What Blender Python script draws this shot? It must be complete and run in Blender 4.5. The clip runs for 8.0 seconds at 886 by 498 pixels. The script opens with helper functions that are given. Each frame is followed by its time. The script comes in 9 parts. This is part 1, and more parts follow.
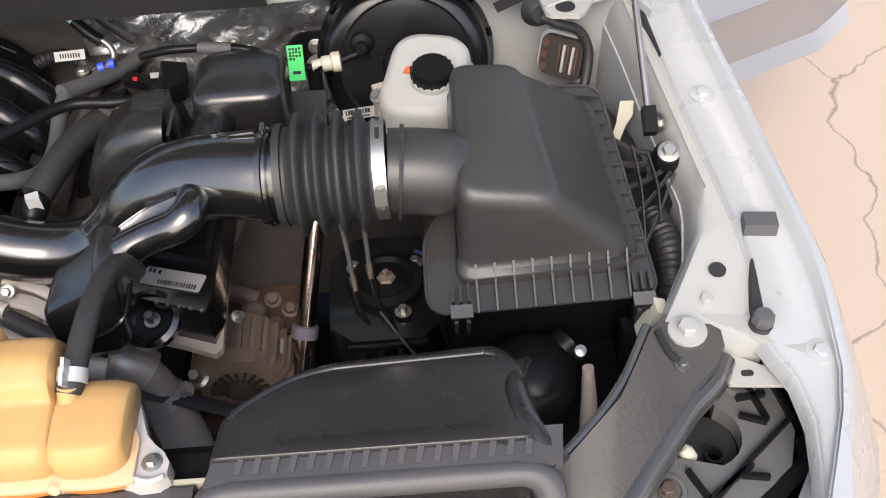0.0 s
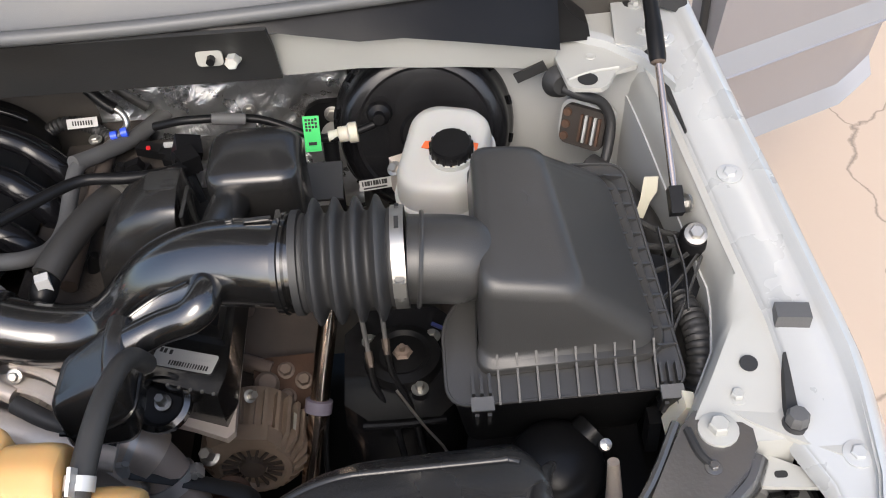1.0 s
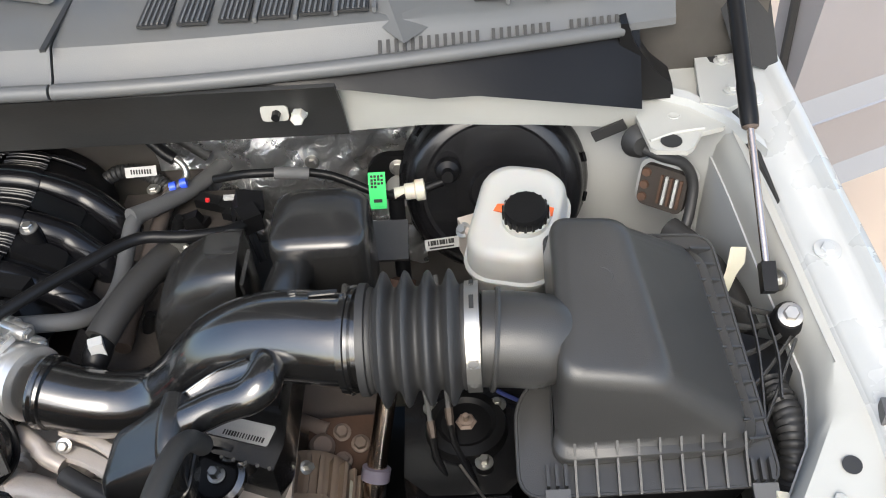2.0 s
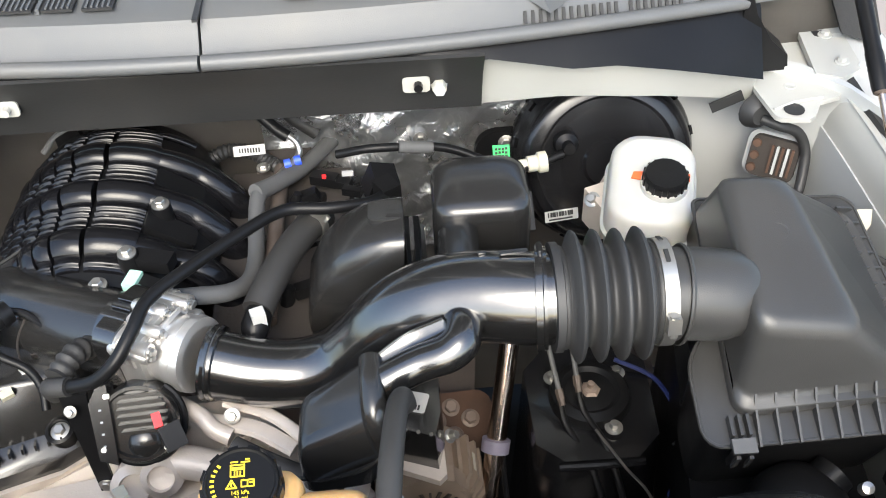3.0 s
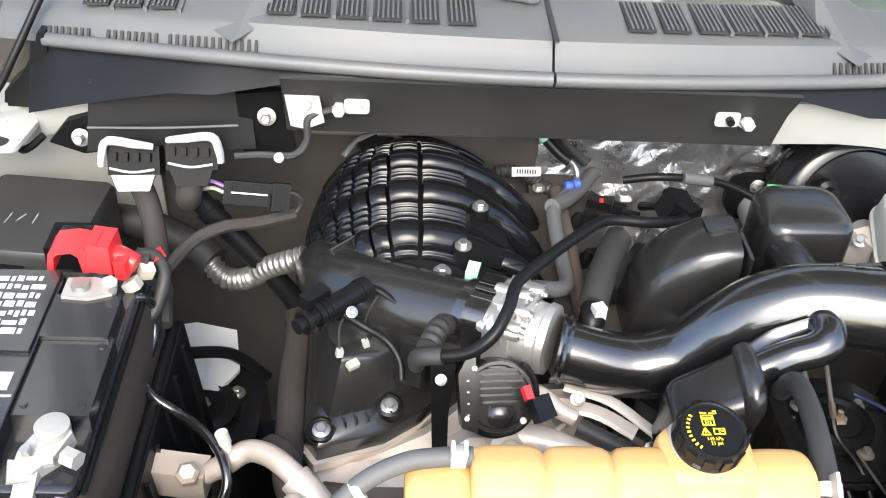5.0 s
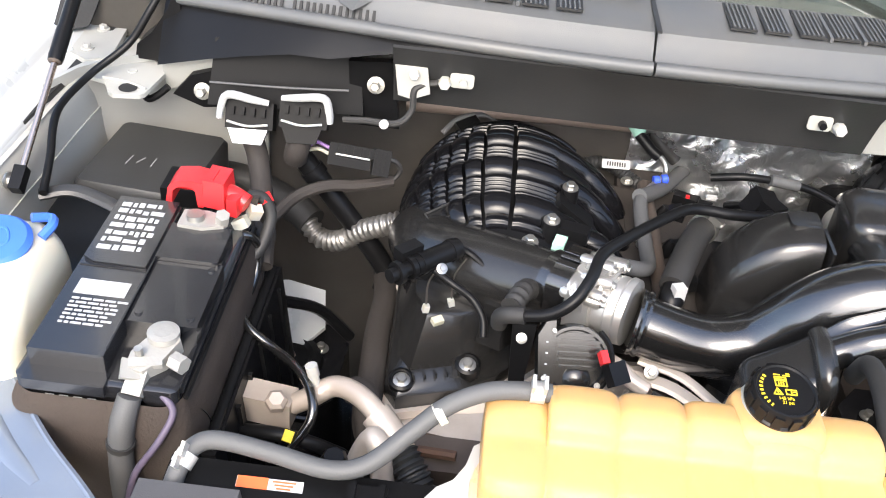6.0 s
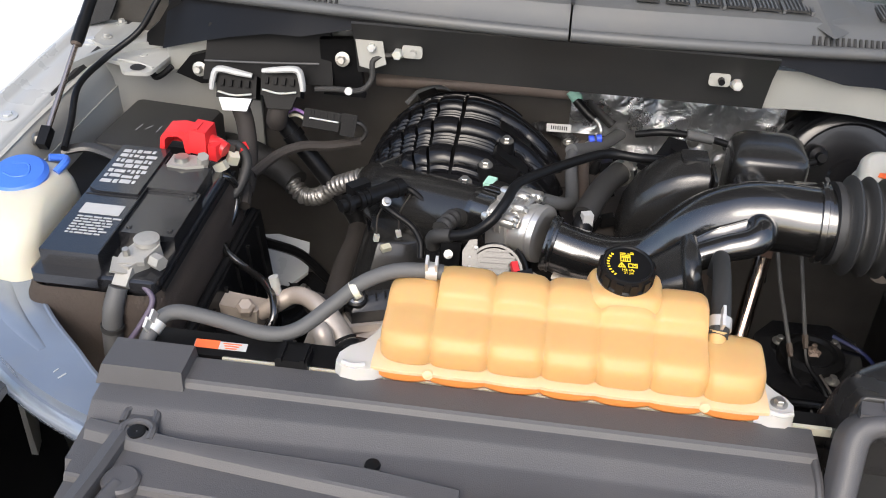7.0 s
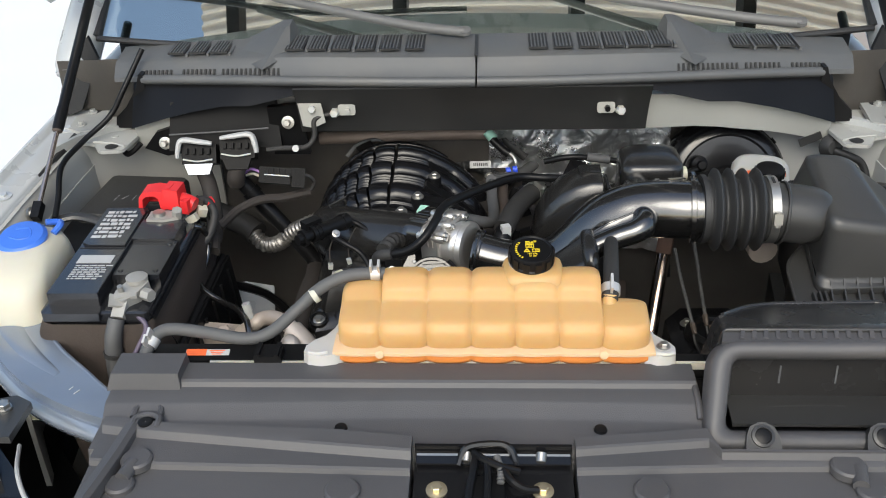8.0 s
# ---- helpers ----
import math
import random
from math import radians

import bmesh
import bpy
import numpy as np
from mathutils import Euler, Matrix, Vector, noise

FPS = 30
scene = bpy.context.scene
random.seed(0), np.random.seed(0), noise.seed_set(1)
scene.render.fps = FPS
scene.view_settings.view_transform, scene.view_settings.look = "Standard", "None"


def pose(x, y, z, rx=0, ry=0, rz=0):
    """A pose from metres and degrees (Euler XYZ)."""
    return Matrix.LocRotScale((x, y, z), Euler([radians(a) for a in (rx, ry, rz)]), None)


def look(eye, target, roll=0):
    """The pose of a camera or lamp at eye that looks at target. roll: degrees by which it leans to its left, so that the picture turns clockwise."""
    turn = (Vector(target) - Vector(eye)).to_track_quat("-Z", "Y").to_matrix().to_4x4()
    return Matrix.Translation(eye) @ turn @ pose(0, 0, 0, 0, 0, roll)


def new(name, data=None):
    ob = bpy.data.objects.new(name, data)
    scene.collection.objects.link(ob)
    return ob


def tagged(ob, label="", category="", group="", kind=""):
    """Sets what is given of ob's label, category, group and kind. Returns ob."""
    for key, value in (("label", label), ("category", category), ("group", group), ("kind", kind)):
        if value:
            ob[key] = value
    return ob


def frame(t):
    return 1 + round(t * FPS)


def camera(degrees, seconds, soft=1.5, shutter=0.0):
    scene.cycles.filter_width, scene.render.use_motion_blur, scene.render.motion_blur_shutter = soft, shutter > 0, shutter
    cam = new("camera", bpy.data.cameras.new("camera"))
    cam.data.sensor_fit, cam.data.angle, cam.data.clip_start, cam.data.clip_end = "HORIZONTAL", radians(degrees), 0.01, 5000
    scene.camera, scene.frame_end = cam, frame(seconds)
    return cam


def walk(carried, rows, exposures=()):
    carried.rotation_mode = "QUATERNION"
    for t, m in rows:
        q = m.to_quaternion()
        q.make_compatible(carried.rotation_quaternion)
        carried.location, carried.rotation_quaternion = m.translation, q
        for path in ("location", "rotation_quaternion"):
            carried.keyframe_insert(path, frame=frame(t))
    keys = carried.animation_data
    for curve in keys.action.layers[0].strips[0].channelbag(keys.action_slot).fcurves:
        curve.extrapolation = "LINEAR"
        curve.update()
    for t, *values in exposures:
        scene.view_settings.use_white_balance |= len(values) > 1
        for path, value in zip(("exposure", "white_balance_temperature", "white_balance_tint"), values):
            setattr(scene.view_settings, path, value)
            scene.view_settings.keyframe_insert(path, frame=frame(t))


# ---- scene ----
cam = camera(48.5, 8.0, soft=1.05)
EXPOSURE, SKY, SUN, SUN_UP, SUN_ROUND, SUN_WIDE = 0.25, 0.28, 1.35, 44.0, 186.0, 34.0
PATH = [
    (0, (0.479, -0.215, 1.753), (0.485, 1.161, 0.301), -4.0),
    (0.5, (0.473, -0.188, 1.763), (0.481, 1.202, 0.325), -4.0),
    (1, (0.474, -0.149, 1.774), (0.462, 1.264, 0.359), -4.3),
    (1.2, (0.478, -0.132, 1.773), (0.447, 1.298, 0.375), -4.4),
    (2.3, (0.4, -0.061, 1.766), (0.291, 1.387, 0.39), -5.5),
    (2.5, (0.343, -0.075, 1.761), (0.278, 1.378, 0.389), -4.9),
    (3, (0.214, -0.105, 1.759), (0.258, 1.349, 0.386), -2.5),
    (3.5, (0.092, -0.129, 1.754), (0.204, 1.325, 0.386), -0.2),
    (4, (-0.013, -0.142, 1.745), (0.125, 1.323, 0.39), 1.4),
    (4.5, (-0.107, -0.172, 1.744), (0.05, 1.335, 0.438), 3.1),
    (5, (-0.186, -0.216, 1.745), (-0.069, 1.351, 0.508), 4.2),
    (5.2, (-0.21, -0.234, 1.75), (-0.126, 1.349, 0.53), 4.5),
    (6.3, (-0.2, -0.35, 1.709), (-0.263, 1.253, 0.514), 6.3),
    (6.5, (-0.157, -0.393, 1.716), (-0.246, 1.211, 0.526), 5.7),
    (7, (-0.03, -0.537, 1.742), (-0.195, 1.098, 0.602), 2.8),
    (7.5, (0.043, -0.68, 1.78), (-0.134, 1.003, 0.714), 0.2),
    (8, (0.025, -0.782, 1.79), (-0.074, 0.948, 0.791), -1.8),
]
EXPOSED = [(0.0, 0.1, 6700, 11), (1.0, 0.1, 6600, 10), (2.5, 0.55, 6450, 5), (3.0, 0.75, 6450, 5), (3.5, 0.9, 6450, 6), (5.0, 0.92, 6450, 6), (6.0, 0.78, 6550, 9), (6.5, 0.58, 6600, 11), (7.0, -0.05, 6550, 9), (7.5, -0.3, 6450, 5), (8.0, -0.36, 6450, 4)]
walk(cam, [(t, look(eye, target, roll)) for t, eye, target, roll in PATH], exposures=[(t, e + EXPOSURE, k, tint) for t, e, k, tint in EXPOSED])

# ---- world and sun ----
world = bpy.data.worlds.new("sky")
world.use_nodes = True
scene.world = world
wn = world.node_tree.nodes
sky = wn.new("ShaderNodeTexSky")
sky.sky_type = "NISHITA"
sky.sun_disc = False
sky.sun_elevation, sky.sun_rotation = radians(SUN_UP), radians(SUN_ROUND)
sky.air_density, sky.dust_density, sky.ozone_density = 1.0, 3.0, 1.0
wn["Background"].inputs["Strength"].default_value = SKY
world.node_tree.links.new(sky.outputs["Color"], wn["Background"].inputs["Color"])
sun = new("sun", bpy.data.lights.new("sun", "SUN"))
sun.data.energy, sun.data.angle, sun.data.color = SUN, radians(SUN_WIDE), (1.0, 0.97, 0.93)
su, sr = radians(SUN_UP), radians(SUN_ROUND)
sun.matrix_world = look((3 * math.sin(sr) * math.cos(su), 3 * math.cos(sr) * math.cos(su), 3 * math.sin(su)), (0, 0, 0))


# ---- materials ----
def mat(name, color, rough=0.5, metal=0.0, var=0.25, scale=14.0, bump=0.15, fine=260.0, coat=0.0,
        sub=0.0, spec=0.5, dirt=0.0, dirt_color=(0.16, 0.12, 0.09), rough_var=0.18, trans=0.0, streak=1.0):
    """A surface with stains at one scale and grain at another."""
    m = bpy.data.materials.new(name)
    m.use_nodes = True
    nt = m.node_tree
    n, k = nt.nodes, nt.links.new
    p = n["Principled BSDF"]
    tc = n.new("ShaderNodeTexCoord")
    mp = n.new("ShaderNodeMapping")
    mp.inputs["Scale"].default_value = (1, 1, streak)
    k(tc.outputs["Object"], mp.inputs["Vector"])
    big = n.new("ShaderNodeTexNoise")
    big.inputs["Scale"].default_value, big.inputs["Detail"].default_value = scale, 5
    small = n.new("ShaderNodeTexNoise")
    small.inputs["Scale"].default_value, small.inputs["Detail"].default_value = fine, 3
    for t in (big, small):
        k(mp.outputs["Vector"], t.inputs["Vector"])
    mix = n.new("ShaderNodeMix")
    mix.data_type = "RGBA"
    c = Vector(color)
    mix.inputs[6].default_value = (*(c * (1 - var)), 1)
    mix.inputs[7].default_value = (*[min(1, v) for v in c * (1 + var)], 1)
    k(big.outputs["Fac"], mix.inputs[0])
    out = mix.outputs[2]
    if dirt:
        ramp = n.new("ShaderNodeMapRange")
        ramp.inputs["From Min"].default_value, ramp.inputs["From Max"].default_value = 0.5, 0.72
        ramp.inputs["To Max"].default_value = dirt
        d = n.new("ShaderNodeTexNoise")
        d.inputs["Scale"].default_value, d.inputs["Detail"].default_value = scale * 0.6, 8
        k(tc.outputs["Object"], d.inputs["Vector"])
        k(d.outputs["Fac"], ramp.inputs["Value"])
        mix2 = n.new("ShaderNodeMix")
        mix2.data_type = "RGBA"
        mix2.inputs[7].default_value = (*dirt_color, 1)
        k(ramp.outputs["Result"], mix2.inputs[0])
        k(out, mix2.inputs[6])
        out = mix2.outputs[2]
    k(out, p.inputs["Base Color"])
    rr = n.new("ShaderNodeMapRange")
    rr.inputs["To Min"].default_value, rr.inputs["To Max"].default_value = max(0.02, rough - rough_var), min(1, rough + rough_var)
    k(big.outputs["Fac"], rr.inputs["Value"])
    k(rr.outputs["Result"], p.inputs["Roughness"])
    p.inputs["Metallic"].default_value = metal
    p.inputs["Coat Weight"].default_value = coat
    p.inputs["Coat Roughness"].default_value = 0.07
    p.inputs["Specular IOR Level"].default_value = spec
    if sub:
        p.inputs["Subsurface Weight"].default_value = sub
        p.inputs["Subsurface Scale"].default_value = 0.5
        p.inputs["Subsurface Radius"].default_value = (0.03, 0.018, 0.008)
    p.inputs["Transmission Weight"].default_value = trans
    if bump:
        b = n.new("ShaderNodeBump")
        b.inputs["Strength"].default_value, b.inputs["Distance"].default_value = bump, 0.0006
        k(small.outputs["Fac"], b.inputs["Height"])
        k(b.outputs["Normal"], p.inputs["Normal"])
    return m


M_GLOSS = mat("gloss_black_plastic", (0.008, 0.0078, 0.0078), 0.21, var=0.3, bump=0.04, fine=420, rough_var=0.03, coat=0.9, spec=1.0)
M_RUNNER = mat("ribbed_black_plastic", (0.006, 0.006, 0.007), 0.17, var=0.3, bump=0.04, rough_var=0.03, coat=0.05, spec=0.34)
M_MATTE = mat("matte_black_plastic", (0.036, 0.0355, 0.0345), 0.34, var=0.2, bump=0.3, fine=900, rough_var=0.06)
M_DARK = mat("dark_plastic", (0.0075, 0.0075, 0.008), 0.34, var=0.3, bump=0.15, rough_var=0.12, spec=0.2)
M_CASE = mat("deep_black_casing", (0.006, 0.006, 0.0065), 0.42, var=0.3, bump=0.2, fine=600, rough_var=0.06, spec=0.10)
M_SATIN = mat("satin_black_plastic", (0.016, 0.0155, 0.015), 0.25, var=0.3, bump=0.06, rough_var=0.05, spec=0.62, coat=0.2)
M_RUBBER = mat("black_rubber", (0.025, 0.025, 0.0255), 0.52, var=0.2, bump=0.2, rough_var=0.1)
M_HOSE = mat("grey_rubber_hose", (0.085, 0.085, 0.085), 0.62, var=0.22, bump=0.35, fine=500)
M_HOSE_DARK = mat("dark_rubber_hose", (0.027, 0.026, 0.025), 0.6, var=0.25, bump=0.3)
M_HOSE_BROWN = mat("dusty_brown_rubber", (0.42, 0.36, 0.31), 0.66, var=0.22, bump=0.35, fine=500, dirt=0.2)
M_PIPE_DIRTY = mat("dirty_brown_metal", (0.26, 0.20, 0.165), 0.6, metal=0.3, var=0.3, bump=0.5, dirt=0.3)
M_GREY = mat("grey_grained_plastic", (0.072, 0.070, 0.072), 0.46, var=0.14, bump=0.45, fine=900, rough_var=0.08, dirt=0.10, dirt_color=(0.17, 0.14, 0.12))
M_COWL = mat("grey_cowl_plastic", (0.092, 0.095, 0.097), 0.44, var=0.14, bump=0.25, fine=800, rough_var=0.08, dirt=0.2, dirt_color=(0.16, 0.145, 0.12), spec=0.5)
M_PAINT = mat("silver_white_paint", (0.45, 0.46, 0.455), 0.28, metal=0.15, var=0.05, bump=0.03, coat=0.6, rough_var=0.05)
M_INNER = mat("dull_white_paint", (0.385, 0.385, 0.36), 0.42, var=0.07, bump=0.06, scale=9, dirt=0.16, dirt_color=(0.35, 0.28, 0.2))
M_APRON = mat("pale_grey_paint", (0.44, 0.45, 0.445), 0.45, var=0.1, bump=0.06, scale=8, dirt=0.2, dirt_color=(0.22, 0.18, 0.14))
M_WALL = mat("dusty_firewall_mat", (0.115, 0.105, 0.094), 0.52, var=0.5, bump=0.5, fine=120, scale=9, dirt=0.55, dirt_color=(0.075, 0.062, 0.052))
M_FLAP = mat("black_flap_sheet", (0.030, 0.030, 0.030), 0.48, var=0.35, bump=0.2, scale=8, dirt=0.3, dirt_color=(0.055, 0.048, 0.042), spec=0.35)
M_ALU = mat("cast_aluminium", (0.62, 0.55, 0.48), 0.42, metal=0.3, var=0.2, bump=0.5, fine=400, dirt=0.3, dirt_color=(0.17, 0.11, 0.07))
M_TB = mat("bright_aluminium", (0.72, 0.70, 0.67), 0.34, metal=0.85, var=0.12, bump=0.3, fine=400, dirt=0.1)
M_STEEL = mat("zinc_steel", (0.44, 0.43, 0.405), 0.36, metal=0.9, var=0.12, bump=0.1, dirt=0.15)
M_CHROME = mat("polished_shaft_steel", (0.62, 0.50, 0.42), 0.2, metal=1.0, var=0.15, bump=0.05, dirt=0.2)
M_RUST = mat("rusty_iron", (0.10, 0.056, 0.037), 0.75, metal=0.2, var=0.45, bump=0.7, fine=200, scale=25)
M_BLOCK = mat("oily_engine_metal", (0.10, 0.08, 0.068), 0.6, metal=0.3, var=0.45, bump=0.6, fine=150, scale=20, dirt=0.4, dirt_color=(0.1, 0.06, 0.04))
M_ORANGE = mat("amber_tank_plastic", (0.555, 0.338, 0.140), 0.40, spec=0.32, var=0.07, bump=0.05, scale=7, sub=0.55, rough_var=0.06)
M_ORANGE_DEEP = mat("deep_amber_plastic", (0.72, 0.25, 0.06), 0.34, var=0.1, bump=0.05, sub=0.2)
M_WELD = mat("pale_amber_weld", (0.66, 0.46, 0.28), 0.32, var=0.05, bump=0.03, sub=0.3)
M_EAR = mat("translucent_milky_plastic", (0.50, 0.485, 0.46), 0.35, var=0.08, bump=0.05, sub=0.2)
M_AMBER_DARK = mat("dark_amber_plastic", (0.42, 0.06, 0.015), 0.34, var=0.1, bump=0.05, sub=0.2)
M_DUCT = mat("satin_black_duct_plastic", (0.022, 0.021, 0.0205), 0.27, var=0.2, bump=0.1, fine=700, rough_var=0.05, spec=0.55)
M_MILK = mat("milky_plastic", (0.45, 0.45, 0.425), 0.4, var=0.05, bump=0.05, sub=0.2, dirt=0.08)
M_CREAM = mat("cream_plastic", (0.56, 0.53, 0.43), 0.45, var=0.07, bump=0.05, sub=0.2, dirt=0.1)
M_BLUE = mat("blue_cap_plastic", (0.05, 0.16, 0.62), 0.4, var=0.12, bump=0.1)
M_RED = mat("red_cover_plastic", (0.72, 0.03, 0.035), 0.36, var=0.12, bump=0.05, sub=0.1)
M_WHITE = mat("white_label", (0.46, 0.46, 0.45), 0.5, var=0.04, bump=0.02)
M_PRINT = mat("grey_print", (0.44, 0.44, 0.44), 0.6, var=0.15, bump=0)
# print, and flat black laid for the dark of gaps, holes and slots
M_INK_GAP = mat("black_print_and_gaps", (0.02, 0.02, 0.02), 0.6, var=0.1, bump=0)
M_YELLOW = mat("yellow_print", (0.80, 0.60, 0.03), 0.5, var=0.06, bump=0)
M_GREEN = mat("green_tag", (0.06, 0.68, 0.16), 0.5, var=0.06, bump=0)
M_MINT = mat("mint_plastic", (0.42, 0.72, 0.58), 0.45, var=0.08, bump=0.05)
M_ORANGE_TAG = mat("orange_tag", (0.76, 0.14, 0.04), 0.5, var=0.08, bump=0)
M_BROWN = mat("brown_thermal_felt", (0.105, 0.083, 0.07), 0.85, var=0.3, bump=0.9, fine=320, scale=18)
M_TAPE = mat("cloth_tape", (0.034, 0.028, 0.024), 0.8, var=0.35, bump=0.7, fine=260)
M_BATTERY = mat("battery_black", (0.016, 0.0165, 0.019), 0.22, var=0.2, bump=0.08, rough_var=0.06, spec=0.7, coat=0.3)
M_LEAD = mat("lead_terminal", (0.34, 0.33, 0.305), 0.55, metal=0.3, var=0.25, bump=0.8, fine=180, dirt=0.3, dirt_color=(0.35, 0.32, 0.26))
M_FOAM = mat("black_foam", (0.02, 0.02, 0.02), 0.9, var=0.2, bump=0.8, fine=200)
M_BOOSTER = mat("booster_black_enamel", (0.008, 0.008, 0.009), 0.24, var=0.3, bump=0.05, rough_var=0.06, coat=0.25, spec=0.4)
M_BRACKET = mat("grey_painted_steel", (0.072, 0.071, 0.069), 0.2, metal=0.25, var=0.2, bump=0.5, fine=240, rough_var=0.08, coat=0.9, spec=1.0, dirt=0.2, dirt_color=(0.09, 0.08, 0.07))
# left bracket's steel, with the sky's bluish reflection put into the colour
M_BRACKET_SKY = mat("sky_tinted_grey_paint", (0.215, 0.25, 0.305), 0.22, metal=0.35, var=0.15, bump=0.1, rough_var=0.08, coat=0.6, dirt=0.3, dirt_color=(0.30, 0.28, 0.24))
M_LAMP = mat("grey_lamp_plastic", (0.12, 0.12, 0.118), 0.5, var=0.15, bump=0.2, rough_var=0.08)
M_LENS = mat("clear_lens_plastic", (0.30, 0.30, 0.31), 0.12, var=0.1, bump=0, coat=0.6)
M_CLAMP = mat("pale_zinc_clamp", (0.56, 0.55, 0.53), 0.4, metal=0.5, var=0.12, bump=0.1)
M_TAG = mat("worn_cream_tag", (0.50, 0.48, 0.37), 0.5, var=0.12, bump=0.1)
M_GOLD = mat("gold_zinc_steel", (0.62, 0.52, 0.34), 0.34, metal=0.85, var=0.15, bump=0.1, dirt=0.1)
M_PIPE = mat("dirty_alloy_pipe", (0.58, 0.51, 0.44), 0.42, metal=0.4, var=0.22, bump=0.3, dirt=0.4, dirt_color=(0.2, 0.12, 0.08))
M_BLUECLIP = mat("blue_clip", (0.04, 0.10, 0.75), 0.4, var=0.08, bump=0)


def foil_material():
    """Crumpled aluminium foil over a heat mat."""
    m = mat("crinkled_foil", (0.86, 0.87, 0.88), 0.30, metal=0.85, var=0.25, bump=0, dirt=0.2)
    nt = m.node_tree
    w = nt.nodes.new("ShaderNodeTexNoise")
    w.inputs["Scale"].default_value, w.inputs["Detail"].default_value, w.inputs["Distortion"].default_value = 34, 4, 2.2
    tc = nt.nodes.new("ShaderNodeTexCoord")
    b = nt.nodes.new("ShaderNodeBump")
    b.inputs["Strength"].default_value, b.inputs["Distance"].default_value = 0.8, 0.006
    k = nt.links.new
    k(tc.outputs["Object"], w.inputs["Vector"])
    k(w.outputs["Fac"], b.inputs["Height"])
    k(b.outputs["Normal"], nt.nodes["Principled BSDF"].inputs["Normal"])
    return m


def ground_material():
    """Pinkish beige concrete with stains and cracks."""
    m = mat("worn_concrete", (0.53, 0.42, 0.325), 0.85, var=0.12, scale=0.9, bump=0.4, fine=60, dirt=0.25, dirt_color=(0.5, 0.42, 0.35))
    nt = m.node_tree
    v = nt.nodes.new("ShaderNodeTexVoronoi")
    v.feature = "DISTANCE_TO_EDGE"
    v.inputs["Scale"].default_value = 0.8
    w = nt.nodes.new("ShaderNodeTexNoise")
    w.inputs["Scale"].default_value, w.inputs["Detail"].default_value = 3.0, 8
    tc = nt.nodes.new("ShaderNodeTexCoord")
    mix = nt.nodes.new("ShaderNodeMix")
    mix.data_type = "VECTOR"
    mix.inputs[0].default_value = 0.22
    lt = nt.nodes.new("ShaderNodeMapRange")
    lt.inputs["From Max"].default_value, lt.inputs["To Min"].default_value, lt.inputs["To Max"].default_value = 0.0035, 0.5, 1.0
    mul = nt.nodes.new("ShaderNodeMix")
    mul.data_type, mul.blend_type = "RGBA", "MULTIPLY"
    mul.inputs[0].default_value = 1
    k = nt.links.new
    k(tc.outputs["Object"], w.inputs["Vector"])
    k(tc.outputs["Object"], mix.inputs[4])
    k(w.outputs["Color"], mix.inputs[5])
    k(mix.outputs[1], v.inputs["Vector"])
    k(v.outputs["Distance"], lt.inputs["Value"])
    p = nt.nodes["Principled BSDF"]
    src = p.inputs["Base Color"].links[0].from_socket
    k(src, mul.inputs[6])
    k(lt.outputs["Result"], mul.inputs[7])
    k(mul.outputs[2], p.inputs["Base Color"])
    return m


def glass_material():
    m = bpy.data.materials.new("mirrored_windscreen_glass")
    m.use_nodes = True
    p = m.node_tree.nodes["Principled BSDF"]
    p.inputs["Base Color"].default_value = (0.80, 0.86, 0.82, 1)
    # metal share and coat added to strengthen the roof's reflection
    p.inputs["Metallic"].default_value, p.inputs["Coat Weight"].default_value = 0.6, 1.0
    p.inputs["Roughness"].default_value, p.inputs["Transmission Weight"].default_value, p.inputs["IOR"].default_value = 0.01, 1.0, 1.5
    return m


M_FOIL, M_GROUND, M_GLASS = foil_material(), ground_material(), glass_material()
M_WRAP = mat("dull_foil_wrap", (0.27, 0.26, 0.245), 0.36, metal=0.7, var=0.4, scale=60, bump=0.8, fine=240, dirt=0.5, dirt_color=(0.10, 0.085, 0.07))


# ---- mesh helpers ----
def finish(name, bm, material, smooth=38):
    me = bpy.data.meshes.new(name)
    bmesh.ops.recalc_face_normals(bm, faces=bm.faces)
    bm.to_mesh(me)
    bm.free()
    me.materials.append(material)
    if smooth:
        me.shade_smooth()
        me.set_sharp_from_angle(angle=radians(smooth))
    return me


def part(name, bm, material, parent=None, label="", smooth=38):
    """One mesh object from a bmesh in world places, under a thing or a part."""
    ob = new(name, finish(name, bm, material, smooth))
    if parent:
        ob.parent = parent
        ob.matrix_parent_inverse = Matrix() if parent.type == "MESH" else Matrix.Translation(parent.location).inverted()
    return tagged(ob, label)


def thing(name, at, label, category, group="", kind=""):
    ob = new(name)
    ob.empty_display_size = 0.02
    ob.location = at
    return tagged(ob, label, category, group, kind)


def add(a, b):
    """Joins bmesh b into a."""
    me = bpy.data.meshes.new("tmp")
    b.to_mesh(me)
    b.free()
    a.from_mesh(me)
    bpy.data.meshes.remove(me)
    return a


def curve_points(pts, steps=6):
    """Catmull-Rom through the points."""
    pts = [Vector(p) for p in pts]
    ext = [2 * pts[0] - pts[1], *pts, 2 * pts[-1] - pts[-2]]
    out = []
    for i in range(1, len(ext) - 2):
        a, b, c, d = ext[i - 1:i + 3]
        for s in range(steps):
            t = s / steps
            out.append(0.5 * (2 * b + (c - a) * t + (2 * a - 5 * b + 4 * c - d) * t * t + (3 * b - a - 3 * c + d) * t ** 3))
    return out + [pts[-1]]


